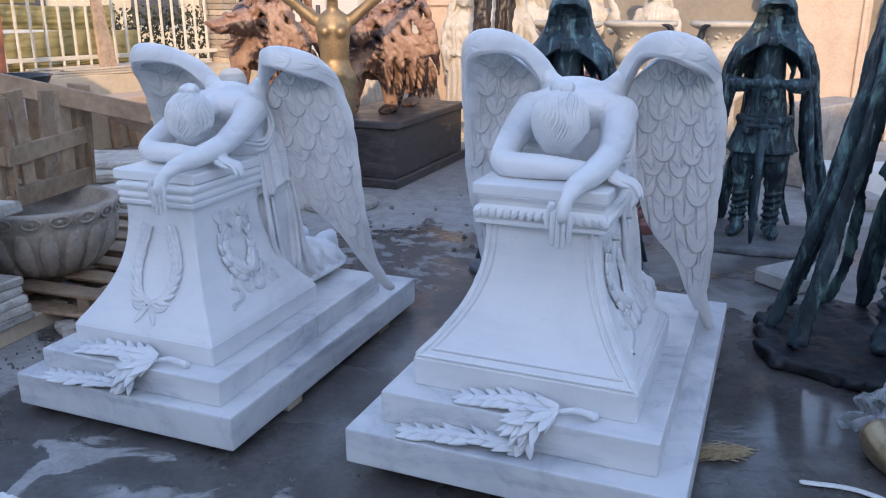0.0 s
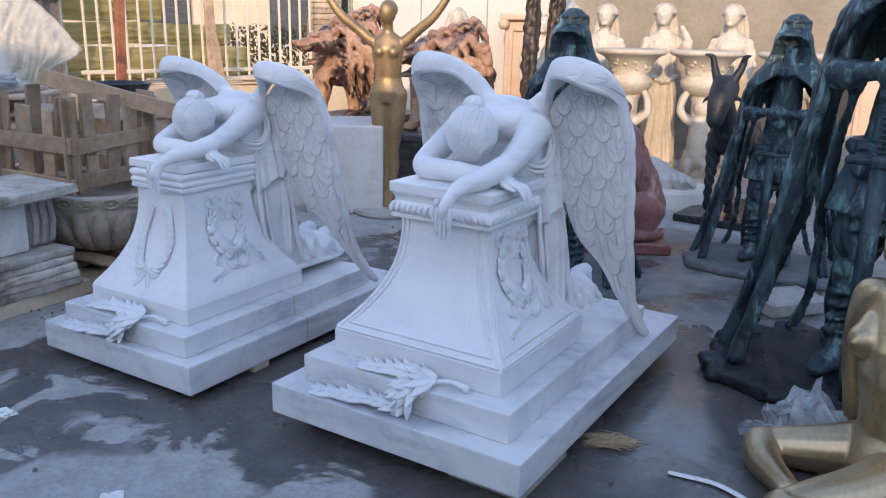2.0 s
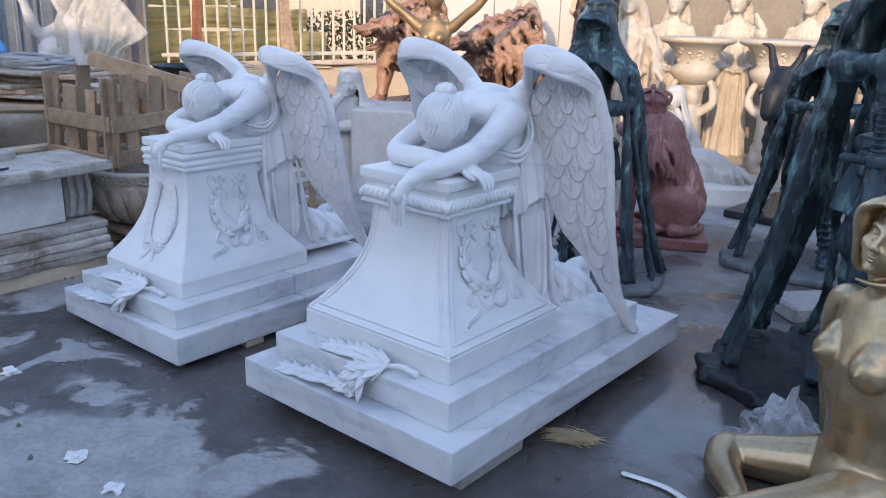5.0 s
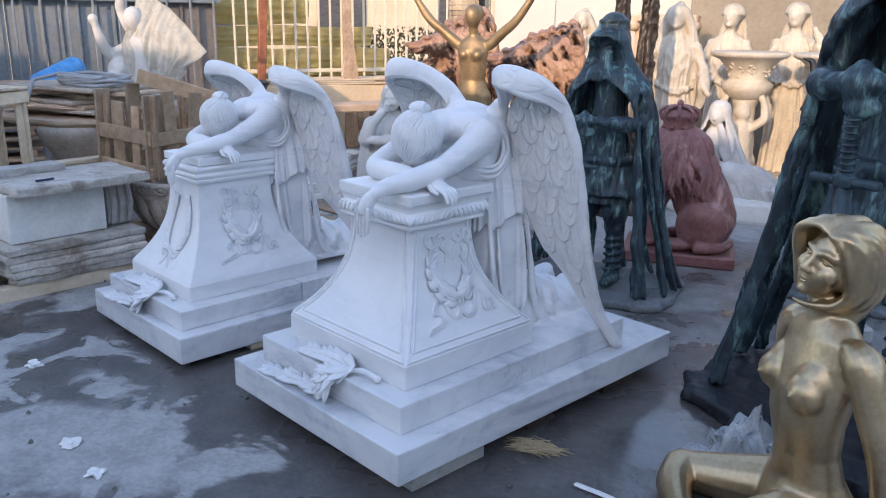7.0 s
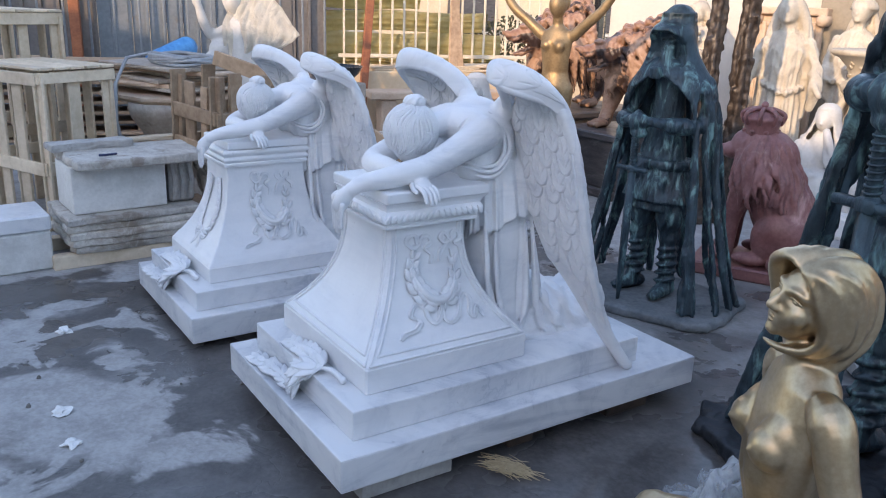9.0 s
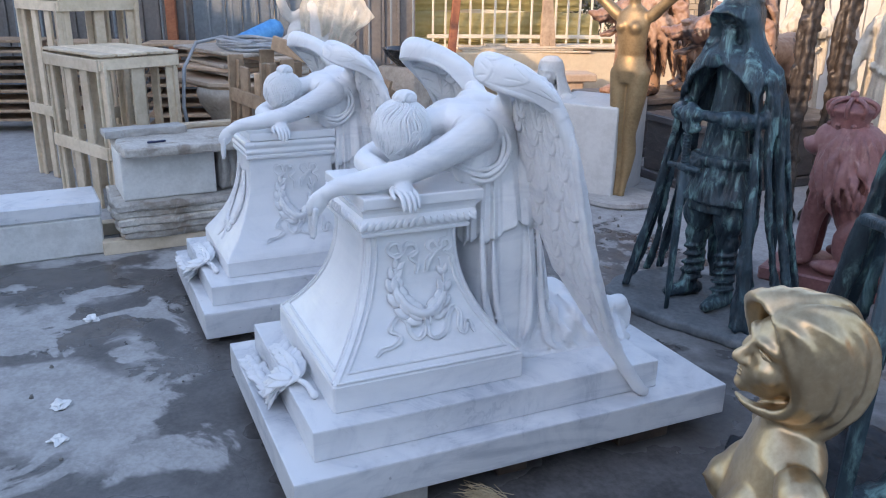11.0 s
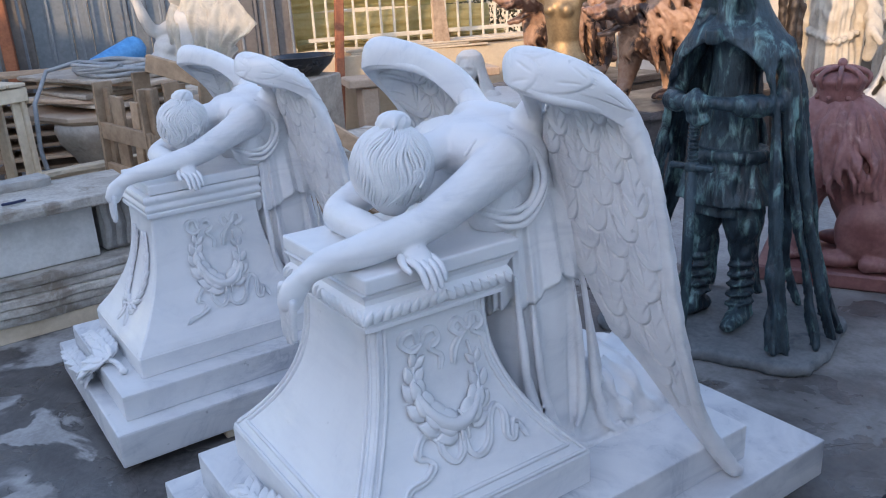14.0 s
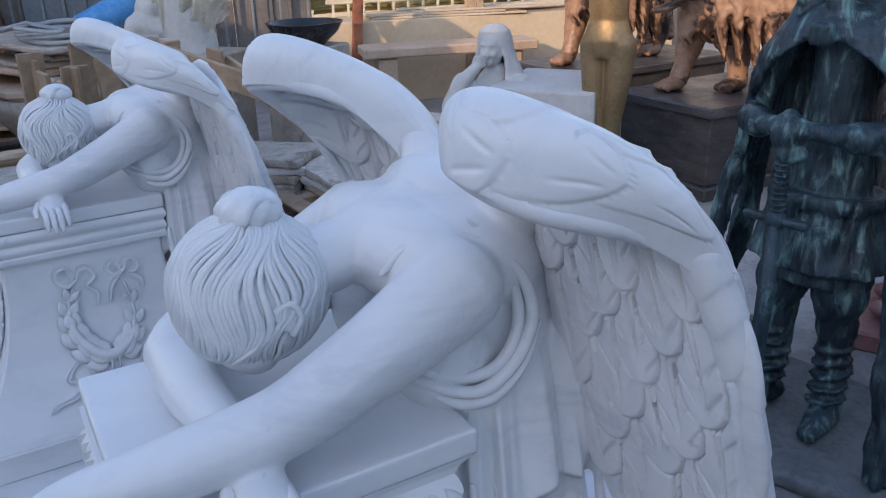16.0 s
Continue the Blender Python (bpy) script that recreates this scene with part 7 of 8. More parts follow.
for x, y, h, rz, seed, veil, arms, mat, lab in (
        (-2.46, 5.74, 1.76, 22, 1, True, "open", CREAM_STONE, "cream marble veiled woman with open hands"),
        (-2.62, 7.10, 1.78, 8, 2, False, "down", CREAM_STONE, "cream marble woman with a wreath in her hair"),
        (-2.00, 7.40, 1.80, 14, 3, False, "raised", CREAM_STONE, "cream marble woman raising one hand"),
        (-1.28, 7.65, 1.80, 0, 4, False, "down", CREAM_STONE, "cream marble draped woman behind an urn"),
        (-4.62, 7.05, 1.72, 20, 5, True, "cradle", CREAM_STONE, "cream marble woman cradling a child"),
        (-3.55, 7.35, 1.66, 18, 6, True, "down", CREAM_STONE, "pale marble veiled woman near the yard wall")):
    m = pose(x, y, 0, 0, 0, rz)
    round_base(m, 0.30, 0.14, mat, "round moulded base of a marble figure")
    solid("woman_statue", draped_mesh(seed, h, veil, arms), mat, lab, "statue", m @ pose(0, 0, 0.14), group="marble women")


# ---- urns carried by kneeling boys ----
def urn_thing(m, label):
    top = thing("garden_urn", m, label, "urn", "figured urns")
    bm = bmesh.new()
    lathe(bm, [(0.03, 0.98), (0.14, 0.985), (0.18, 1.01), (0.235, 1.08), (0.245, 1.14), (0.20, 1.18), (0.19, 1.20), (0.22, 1.30), (0.30, 1.385), (0.36, 1.41), (0.385, 1.425), (0.39, 1.455), (0.37, 1.468), (0.32, 1.45), (0.05, 1.40)], 48,
          wave=lambda a, z: 0.05 * abs(math.sin(9 * a)) if z < 1.17 else 0)
    part("bowl", bm, CREAM_STONE, top, "fluted bowl with a wide rim", smooth=True)
    bm = bmesh.new()
    rf = random.Random(6)
    for k in range(64):
        a, z = rf.uniform(0, 6.28), rf.uniform(1.215, 1.36)
        r = float(np.interp(z, (1.20, 1.30, 1.385), (0.19, 0.22, 0.30))) - 0.006
        q = rf.uniform(0.016, 0.030)
        ball(bm, (r * math.cos(a), r * math.sin(a), z), (q, q, q * rf.uniform(0.6, 1.1)), sub=1)
    tagged(part("flower_band", bm, CREAM_STONE, top, "carved band of flowers", smooth=True), kind="stuff")
    bm = bmesh.new()
    for q in range(2):
        c, s = math.cos(q * math.pi), math.sin(q * math.pi)
        R = lambda x, y, z: (x * c - y * s, x * s + y * c, z)
        curve_tube(bm, [R(0, -0.10, 0.30), R(0, -0.12, 0.52), R(0, -0.11, 0.72)], [0.13, 0.12, 0.10], 10, 14)
        ball(bm, R(0, -0.13, 0.86), (0.085, 0.085, 0.10))
        for d in (-1, 1):
            curve_tube(bm, [R(d * 0.10, -0.11, 0.70), R(d * 0.22, -0.12, 0.80), R(d * 0.20, -0.10, 0.95), R(d * 0.16, -0.08, 1.04)], [0.05, 0.045, 0.04, 0.03], 12, 10)
            curve_tube(bm, [R(d * 0.07, -0.10, 0.34), R(d * 0.10, -0.16, 0.24), R(d * 0.10, -0.12, 0.12)], [0.08, 0.065, 0.05], 10, 10)
    lathe(bm, [(0.03, 0.08), (0.14, 0.08), (0.12, 0.5), (0.11, 0.9), (0.15, 1.0), (0.03, 1.0)], 20)
    me = carve(merged(bm, 0.016, 2), lambda p, n: 0.006 * wobble(p, 38))
    part("figure_stem", me, CREAM_STONE, top, "stem of two kneeling figures")
    me.shade_smooth()
    bm = bmesh.new()
    lathe(bm, [(0.02, 0), (0.30, 0), (0.30, 0.06), (0.26, 0.08), (0.02, 0.10)], 32)
    part("foot", bm, CREAM_STONE, top)
    return top


first = urn_thing(pose(-2.05, 6.50, 0, 0, 0, 18), "cream stone urn held up by kneeling figures")
for x, y in ((-1.32, 6.82), (-0.45, 7.05)):
    copy_thing(first, pose(x, y, 0, 0, 0, 18))


# ---- reclining figure on a white base ----
bm = bmesh.new()
curve_tube(bm, [(-0.34, 0.04, 0.22), (-0.33, 0.03, 0.46), (-0.30, 0.0, 0.70), (-0.28, -0.01, 0.84)], [0.25, 0.20, 0.165, 0.075], 16, 20)
ball(bm, (-0.27, -0.055, 0.985), (0.078, 0.092, 0.112))
tube(bm, [(-0.27, -0.140, 0.995), (-0.27, -0.158, 0.955)], [0.009, 0.014], 6)
ball(bm, (-0.265, -0.005, 1.01), (0.102, 0.105, 0.115))
# veil from the head over the shoulders and down the back
rings = []
for z, cx, cy, rx, ry, gap in ((1.150, -0.265, 0.0, 0.012, 0.015, 0.0), (1.143, -0.265, 0.0, 0.055, 0.06, 0.0), (1.10, -0.265, 0.0, 0.100, 0.112, 0.0), (1.05, -0.265, 0.0, 0.114, 0.125, 0.58), (0.98, -0.268, 0.005, 0.124, 0.130, 0.80), (0.90, -0.272, 0.01, 0.148, 0.142, 0.82),
                               (0.80, -0.28, 0.02, 0.200, 0.165, 0.74), (0.68, -0.28, 0.03, 0.250, 0.200, 0.70), (0.50, -0.25, 0.03, 0.300, 0.230, 0.66), (0.30, -0.20, 0.03, 0.360, 0.250, 0.60)):
    ring = []
    for inner in (0, 1):
        for k in (range(49) if not inner else range(48, -1, -1)):
            a = -math.pi / 2 + gap + (2 * math.pi - 2 * gap) * k / 48
            d = 0.024 * inner if rx > 0.05 else 0.004 * inner
            w = 1 + (0.035 * math.sin(13 * a + 4 * z) if z < 0.95 else 0)
            ring.append((cx + (rx - d) * w * math.cos(a), cy + (ry - d) * w * math.sin(a), z - (0.014 * inner if z > 1.09 else 0)))
    rings.append(ring)
loft(bm, rings)
# raised arm at the cheek, the other in the lap
curve_tube(bm, [(-0.13, -0.06, 0.74), (-0.08, -0.20, 0.58), (-0.14, -0.24, 0.76), (-0.20, -0.17, 0.90)], [0.066, 0.058, 0.048, 0.034], 16, 12)
curve_tube(bm, [(-0.46, -0.04, 0.72), (-0.46, -0.20, 0.54), (-0.28, -0.27, 0.48), (-0.12, -0.27, 0.47)], [0.066, 0.056, 0.045, 0.032], 16, 12)
# legs drawn up to one side under falling cloth
curve_tube(bm, [(-0.34, -0.10, 0.34), (-0.05, -0.20, 0.40), (0.20, -0.18, 0.36), (0.46, -0.12, 0.27), (0.62, -0.12, 0.23)], [0.17, 0.145, 0.115, 0.07, 0.04], 20, 14)
curve_tube(bm, [(-0.30, 0.08, 0.32), (0.02, 0.06, 0.36), (0.28, 0.02, 0.31), (0.50, -0.02, 0.25)], [0.18, 0.15, 0.11, 0.06], 18, 14)
for k in range(10):
    x = -0.30 + 0.085 * k
    h = 0.50 - 0.022 * k
    curve_tube(bm, [(x - 0.06, 0.06, h), (x, -0.14, h - 0.02), (x + 0.05, -0.29, 0.36 - 0.008 * k), (x + 0.08, -0.31 + 0.012 * k, 0.16)], [0.016, 0.030, 0.034, 0.040], 14, 8)
me = carve(merged(bm, 0.012, 2), lambda p, n: (0.010 * np.sin(30 * (p[:, 0] + 0.8 * p[:, 2]) + 3 * np.sin(6 * p[:, 1] + 4 * p[:, 0])) + 0.005 * np.sin(61 * (p[:, 0] + 0.5 * p[:, 2]) + 4 * np.sin(9 * p[:, 1]))) * np.clip((0.90 - p[:, 2]) / 0.1, 0, 1))
me.shade_smooth()
RC = pose(-1.54, 5.52, 0, 0, 0, 12)
# white stone drawn greyer to stand for shade; its base keeps the plain white
solid("reclining_statue", me, SHADED_WHITE, "white marble reclining draped figure in a shaded tone", "statue", RC @ pose(0, 0, 0.04) @ Matrix.Diagonal((0.9, 0.9, 0.88, 1)))
bm = bmesh.new()
lathe(bm, [(0.02, 0), (0.70, 0), (0.72, 0.03), (0.72, 0.17), (0.70, 0.20), (0.02, 0.20)], 40)
bmesh.ops.scale(bm, vec=(1, 0.6, 1), verts=bm.verts)
solid("statue_base", bm, WHITE_STONE, "white oval stone base of the reclining figure", "base", RC)

# ---- hooded mourner leaning on a block ----
bm = bmesh.new()
curve_tube(bm, [(-0.22, 0.03, 0.05), (-0.22, 0.03, 0.40), (-0.18, 0.02, 0.66), (-0.15, 0.01, 0.84)], [0.30, 0.27, 0.22, 0.09], 14, 20)
ball(bm, (-0.16, -0.060, 0.985), (0.078, 0.088, 0.115), turn(14, 0, 0))
tube(bm, [(-0.16, -0.140, 1.000), (-0.16, -0.166, 0.945)], [0.010, 0.016], 8)
for s in (-1, 1):
    curve_tube(bm, [(-0.16 + 0.012 * s, -0.146, 1.022), (-0.16 + 0.036 * s, -0.142, 1.028), (-0.16 + 0.060 * s, -0.112, 1.012)], 0.008, 8, 6)
    ball(bm, (-0.16 + 0.036 * s, -0.128, 0.965), (0.026, 0.022, 0.028), sub=2)
ball(bm, (-0.16, -0.132, 0.905), (0.030, 0.024, 0.022), sub=2)
# veil: one smooth cloth from the crown, open at the face, widening over the shoulders
rings = []
for z, cx, cy, rx, ry, gap in ((1.145, -0.16, -0.005, 0.015, 0.02, 0.0), (1.140, -0.16, -0.005, 0.055, 0.065, 0.0), (1.105, -0.16, -0.005, 0.098, 0.112, 0.0), (1.06, -0.16, 0.0, 0.114, 0.128, 0.55), (1.00, -0.16, 0.005, 0.122, 0.130, 0.78),
                               (0.92, -0.16, 0.012, 0.142, 0.138, 0.80), (0.84, -0.165, 0.02, 0.185, 0.155, 0.70), (0.72, -0.18, 0.02, 0.245, 0.200, 0.62), (0.56, -0.20, 0.02, 0.285, 0.245, 0.60), (0.36, -0.21, 0.03, 0.31, 0.28, 0.55), (0.04, -0.22, 0.03, 0.33, 0.30, 0.5)):
    ring = []
    for inner in (0, 1):
        ks = range(49) if not inner else range(48, -1, -1)
        for k in ks:
            a = -math.pi / 2 + gap + (2 * math.pi - 2 * gap) * k / 48
            d = 0.022 * inner if rx > 0.05 else 0.004 * inner
            w = 1 + (0.028 * math.sin(11 * a + 3 * z) if z < 0.95 else 0)
            ring.append((cx + (rx - d) * w * math.cos(a), cy + (ry - d) * w * math.sin(a), z - (0.012 * inner if z > 1.09 else 0)))
    rings.append(ring)
loft(bm, rings)
# forearms folded on the slab, one fist at the mouth
curve_tube(bm, [(-0.36, -0.06, 0.76), (-0.37, -0.26, 0.62), (-0.29, -0.29, 0.78), (-0.205, -0.200, 0.90)], [0.080, 0.070, 0.054, 0.036], 18, 12)
for k in range(4):
    curve_tube(bm, [(-0.215, -0.205, 0.895 + 0.020 * k), (-0.180, -0.222, 0.900 + 0.020 * k), (-0.158, -0.195, 0.902 + 0.020 * k)], 0.0125, 8, 7)
ball(bm, (-0.212, -0.188, 0.925), (0.034, 0.034, 0.046), sub=2)
curve_tube(bm, [(0.04, -0.05, 0.76), (0.05, -0.27, 0.66), (-0.14, -0.32, 0.64), (-0.32, -0.32, 0.63)], [0.085, 0.072, 0.056, 0.036], 18, 12)
me = carve(merged(bm, 0.008, 2), lambda p, n: 0.004 * np.sin(19 * np.arctan2(p[:, 1], p[:, 0] + 0.2) + 4 * p[:, 2]) * np.clip((0.80 - p[:, 2]) / 0.1, 0, 1))
me.shade_smooth()
MO = pose(-3.95, 3.50, 0, 0, 0, 35)
solid("mourner_statue", me, SHADED_WHITE, "pale stone hooded mourner resting on a slab", "statue", MO)
solid("stone_block", boxed((-0.08, -0.38, 0), (0.62, 0.42, 0.80), 0.02, seg=2), SHADED_WHITE, "large pale rough stone block beside the mourner", "block", MO)

# ---- dark carved columns ----
for q, (x, y, r) in enumerate(((-2.28, 4.50, 0.066), (-2.16, 4.74, 0.072))):
    rq = random.Random(40 + q)
    bm = bmesh.new()
    lathe(bm, [(0.03, 0), (r * 1.7, 0), (r * 1.7, 0.06), (r * 1.2, 0.12), (r * 0.8, 0.2), (r * 0.7, 2.75), (0.03, 2.8)], 20)
    for k in range(5):
        a0 = 2 * math.pi * k / 5
        curve_tube(bm, [(r * (0.75 + 0.2 * math.sin(2.3 * j + k)) * math.cos(a0 + 0.10 * j), r * (0.75 + 0.2 * math.sin(2.3 * j + k)) * math.sin(a0 + 0.10 * j), 0.1 + 0.27 * j) for j in range(11)],
                   [r * 0.5, r * 0.34, r * 0.42, r * 0.3, r * 0.4], 40, 8)
    for k in range(46):
        a, z = rq.uniform(0, 6.28), rq.uniform(0.15, 2.75)
        ball(bm, (r * 1.05 * math.cos(a), r * 1.05 * math.sin(a), z), (rq.uniform(0.010, 0.022), rq.uniform(0.010, 0.022), rq.uniform(0.03, 0.09)), turn(20 * rq.random(), 20 * rq.random(), 0), 2)
    me = carve(merged(bm, 0.012, 2), lambda p, n: 0.006 * wobble(p, 60, 1))
    me.shade_smooth()
    solid("carved_column", me, BARK_BRONZE, "tall brown-black bronze column carved like gnarled bark", "column", pose(x, y, 0), group="dark columns")

# ---- stone panels along the back wall ----
def panel_thing(m, w, h, mat, label):
    top = thing("chimneypiece", m, label, "chimneypiece")
    part("slab", boxed((-w / 2, 0, 0), (w / 2, 0.10, h), 0.012), mat, top)
    for x0, x1, z0, z1 in ((-w / 2 + 0.06, -w / 2 + 0.12, 0.1, h - 0.08), (w / 2 - 0.12, w / 2 - 0.06, 0.1, h - 0.08), (-w / 2 + 0.12, w / 2 - 0.12, h - 0.14, h - 0.08), (-w / 2 + 0.12, w / 2 - 0.12, 0.1, 0.16)):
        part("moulding", boxed((x0, -0.035, z0), (x1, 0.002, z1), 0.01), mat, top)
    part("cornice", boxed((-w / 2 - 0.06, -0.08, h), (w / 2 + 0.06, 0.12, h + 0.09), 0.015), mat, top)
    for s in (-1, 1):
        bm = bmesh.new()
        tube(bm, [(s * (w / 2 + 0.01), -0.06, h - 0.05), (s * (w / 2 + 0.01), 0.08, h - 0.05)], 0.075, 16)
        part("scroll", bm, mat, top, smooth=True)
    return top


panel_thing(YARD @ pose(7.55, -0.95, 0), 1.15, 1.85, PEACH_STONE, "peach stone chimneypiece panel by the wall")
panel_thing(YARD @ pose(9.1, -0.9, 0), 1.2, 1.7, PEACH_STONE, "peach stone chimneypiece panel by the wall")
panel_thing(YARD @ pose(3.05, -0.55, 0), 0.75, 1.75, PEACH_STONE, "peach stone relief panel leaning by the hoarding")
for k, (x, y, z, sx, sy, sz, mat, lab) in enumerate(((0.9, 5.6, 0, 0.9, 0.45, 0.30, WHITE_STONE, "long white stone block on the ground"), (0.75, 5.2, 0, 0.5, 0.30, 0.12, GREY_STONE, "flat grey stone slab on the ground"),
                                                    (1.7, 4.6, 0, 0.8, 0.4, 0.5, WHITE_STONE, "white stone block behind the knights"), (2.6, 3.9, 0, 0.7, 0.5, 0.35, GREY_STONE, "grey stone block on the ground"),
                                                    (0.35, 2.95, 0, 0.42, 0.30, 0.10, GREY_STONE, "flat pale paving offcut on the ground"), (0.55, 6.4, 0, 1.1, 0.4, 0.75, WARM_STONE, "carved warm stone chest near the wall"))):
    solid("stone_block", boxed((-sx / 2, -sy / 2, 0), (sx / 2, sy / 2, sz), 0.015), mat, lab, "block", pose(x, y, z, 0, 0, 14 + 9 * k))

# ---- timber and stone stores ----
def board(bm, p0, p1, width, thick, up=(0, 0, 1), bev=0.004):
    """A sawn board from p0 to p1, its width across `up`."""
    p0, p1 = Vector(p0), Vector(p1)
    t = p1 - p0
    L = t.length
    t.normalize()
    u = Vector(up)
    u = (u - t * u.dot(t)).normalized()
    s = t.cross(u)
    m = Matrix(((t.x, s.x, u.x, p0.x), (t.y, s.y, u.y, p0.y), (t.z, s.z, u.z, p0.z), (0, 0, 0, 1)))
    box(bm, (0, -thick / 2, -width / 2), (L, thick / 2, width / 2), bev, m)


def plank(parent, p0, p1, width, thick, mat, up=(0, 0, 1), name="plank"):
    bm = bmesh.new()
    board(bm, p0, p1, width, thick, up)
    return part(name, bm, mat, parent)


def crate(m, w, d, h, mat, label, seed, rails=(0.36,), tilt=False):
    rnd = random.Random(seed)
    top = thing("timber_crate", m, label, "crate", "timber crates")
    j = lambda a: rnd.uniform(-a, a)
    for (x0, y0), (x1, y1), n in (((0, 0), (-w, 0), 4), ((0, 0), (0, d), 3), ((-w, 0), (-w, d), 3), ((0, d), (-w, d), 4)):
        inx, iny = (0, 0.03 if y0 == 0 else -0.03) if y0 == y1 else (-0.03 if x0 == 0 else 0.03, 0)
        for k in range(n):
            f = (k + 0.12) / (n - 0.76) + j(0.02)
            x, y = x0 + (x1 - x0) * f, y0 + (y1 - y0) * f
            up = (x1 - x0, y1 - y0, 0)
            plank(top, (x + inx, y + iny, j(0.01)), (x + inx + j(0.015), y + iny, h - 0.03 + (j(0.10) if tilt else 0)), rnd.uniform(0.085, 0.12), 0.024, mat, up, "slat")
        for z in [h * r + 0.05 for r in rails] + [h - 0.055]:
            plank(top, (x0, y0, z + j(0.008)), (x1, y1, z + j(0.008)), rnd.uniform(0.08, 0.10), 0.026, mat, (0, 0, 1), "rail")
    for k in range(5):
        if not tilt:
            plank(top, (0.03, d * (k + 0.5) / 5, h + 0.012), (-w - 0.03, d * (k + 0.5) / 5, h + 0.012), d / 5 * 0.86, 0.022, mat, (0, 1, 0), "lid_board")
    return top


FACE = math.degrees(math.atan2(0.37, 0.77))
crate(pose(-4.30, -0.33, 0, 0, 0, FACE), 0.86, 0.66, 1.20, WOOD_NEW, "tall pale pine slatted crate, new wood", 1)
crate(pose(-5.30, -0.55, 0, 0, 0, FACE), 0.80, 0.70, 1.58, WOOD_NEW, "taller pale pine slatted crate behind another", 2)
OLD = pose(-3.56, 0.735, 0.60, 0, 2, 15)
old = thing("timber_crate", OLD, "broken weathered crate without top rails on a stone basin", "crate", "timber crates")
r0 = random.Random(3)
for (x0, y0), (x1, y1), n in (((0, 0), (-0.60, 0), 4), ((0, 0), (0, 0.80), 5), ((-0.60, 0), (-0.60, 0.80), 4), ((0, 0.80), (-0.60, 0.80), 3)):
    up = (x1 - x0, y1 - y0, 0)
    inx, iny = (0, 0.03 if y0 == 0 else -0.03) if y0 == y1 else (-0.03 if x0 == 0 else 0.03, 0)
    for k in range(n):
        f = (k + 0.16) / (n - 0.68)
        x, y = x0 + (x1 - x0) * f + inx, y0 + (y1 - y0) * f + iny
        plank(old, (x, y, 0.0), (x + r0.uniform(-0.03, 0.03), y + r0.uniform(-0.03, 0.03), 0.60 if k == 0 else r0.uniform(0.50, 0.64)), r0.uniform(0.085, 0.125) * (1.15 if k == 0 else 1), 0.024, WOOD_OLD, up, "slat")
    for z in (0.05, 0.30):
        plank(old, (x0, y0, z + r0.uniform(-0.02, 0.02)), (x1, y1, z + r0.uniform(-0.02, 0.02)), r0.uniform(0.09, 0.11), 0.028, WOOD_OLD, (0, 0, 1), "rail")
for k in range(3):
    plank(old, (-0.02, 0.12 + 0.22 * k, 0.015), (-0.58, 0.16 + 0.22 * k, 0.015), 0.11, 0.022, WOOD_OLD, (0, 1, 0), "floor_board")
lean = thing("leaning_plank", Matrix(), "weathered plank lying slanted across a crate", "plank")
plank(lean, (-4.14, 0.93, 1.30), (-3.35, 1.60, 1.02), 0.11, 0.035, WOOD_OLD)
lean = thing("leaning_plank", Matrix(), "weathered plank slanting down from the crate", "plank")
plank(lean, (-3.75, 1.50, 1.12), (-3.02, 2.0, 0.62), 0.10, 0.03, WOOD_OLD)
plank(lean, (-3.02, 2.0, 0.60), (-3.02, 2.0, 0.0), 0.06, 0.03, WOOD_OLD, (1, 0, 0), "prop")

# stone basin with a carved rim
BS = pose(-3.68, 1.02, 0.198) @ Matrix.Diagonal((0.58, 0.58, 0.79, 1))
basin = thing("stone_basin", BS, "large carved warm stone basin on a timber pallet", "basin")
bm = bmesh.new()
lathe(bm, [(0.05, 0.0), (0.36, 0.0), (0.40, 0.03), (0.52, 0.12), (0.62, 0.24), (0.665, 0.34), (0.67, 0.37), (0.66, 0.38), (0.70, 0.44), (0.72, 0.49), (0.70, 0.505), (0.60, 0.50), (0.55, 0.40), (0.05, 0.32)], 84)
part("bowl", bm, WARM_STONE, basin, smooth=True)
for k in range(18):
    a = 2 * math.pi * k / 18
    bm = bmesh.new()
    c, s = math.cos(a), math.sin(a)
    pts = [(0.655 * c, 0.655 * s, 0.315), (0.625 * c, 0.625 * s, 0.23), (0.53 * c, 0.53 * s, 0.115), (0.44 * c, 0.44 * s, 0.045)]
    curve_tube(bm, pts, [0.075, 0.092, 0.074, 0.045], 12, 14, 0.45, (c, s, 0))
    part("lobe", bm, WARM_STONE, basin, smooth=True)
    bm = bmesh.new()
    b = a + math.pi / 18
    ring = [(0.712 * math.cos(b + 0.115 * math.cos(q)), 0.712 * math.sin(b + 0.115 * math.cos(q)), 0.450 + 0.036 * math.sin(q)) for q in (2 * math.pi * i / 18 for i in range(19))]
    tube(bm, [(x * (1 + (z - 0.452) * 0.35), y * (1 + (z - 0.452) * 0.35), z) for x, y, z in ring], 0.011, 6)
    ball(bm, (0.700 * math.cos(b), 0.700 * math.sin(b), 0.450), (0.026, 0.026, 0.020), sub=2)
    part("rim_oval", bm, WARM_STONE, basin, smooth=True)
pallet = thing("timber_pallet", pose(-3.62, 1.42, 0, 0, 0, 8), "old grey timber pallet under the basin", "pallet")
for k in range(7):
    plank(pallet, (-0.62, -0.72 + 0.24 * k, 0.088), (0.66, -0.72 + 0.24 * k, 0.088), 0.13, 0.02, WOOD_OLD, (0, 1, 0))
for x in (-0.5, 0.0, 0.52):
    plank(pallet, (x, -0.78, 0.04), (x, 0.78, 0.04), 0.08, 0.08, WOOD_OLD, (0, 0, 1), "bearer")
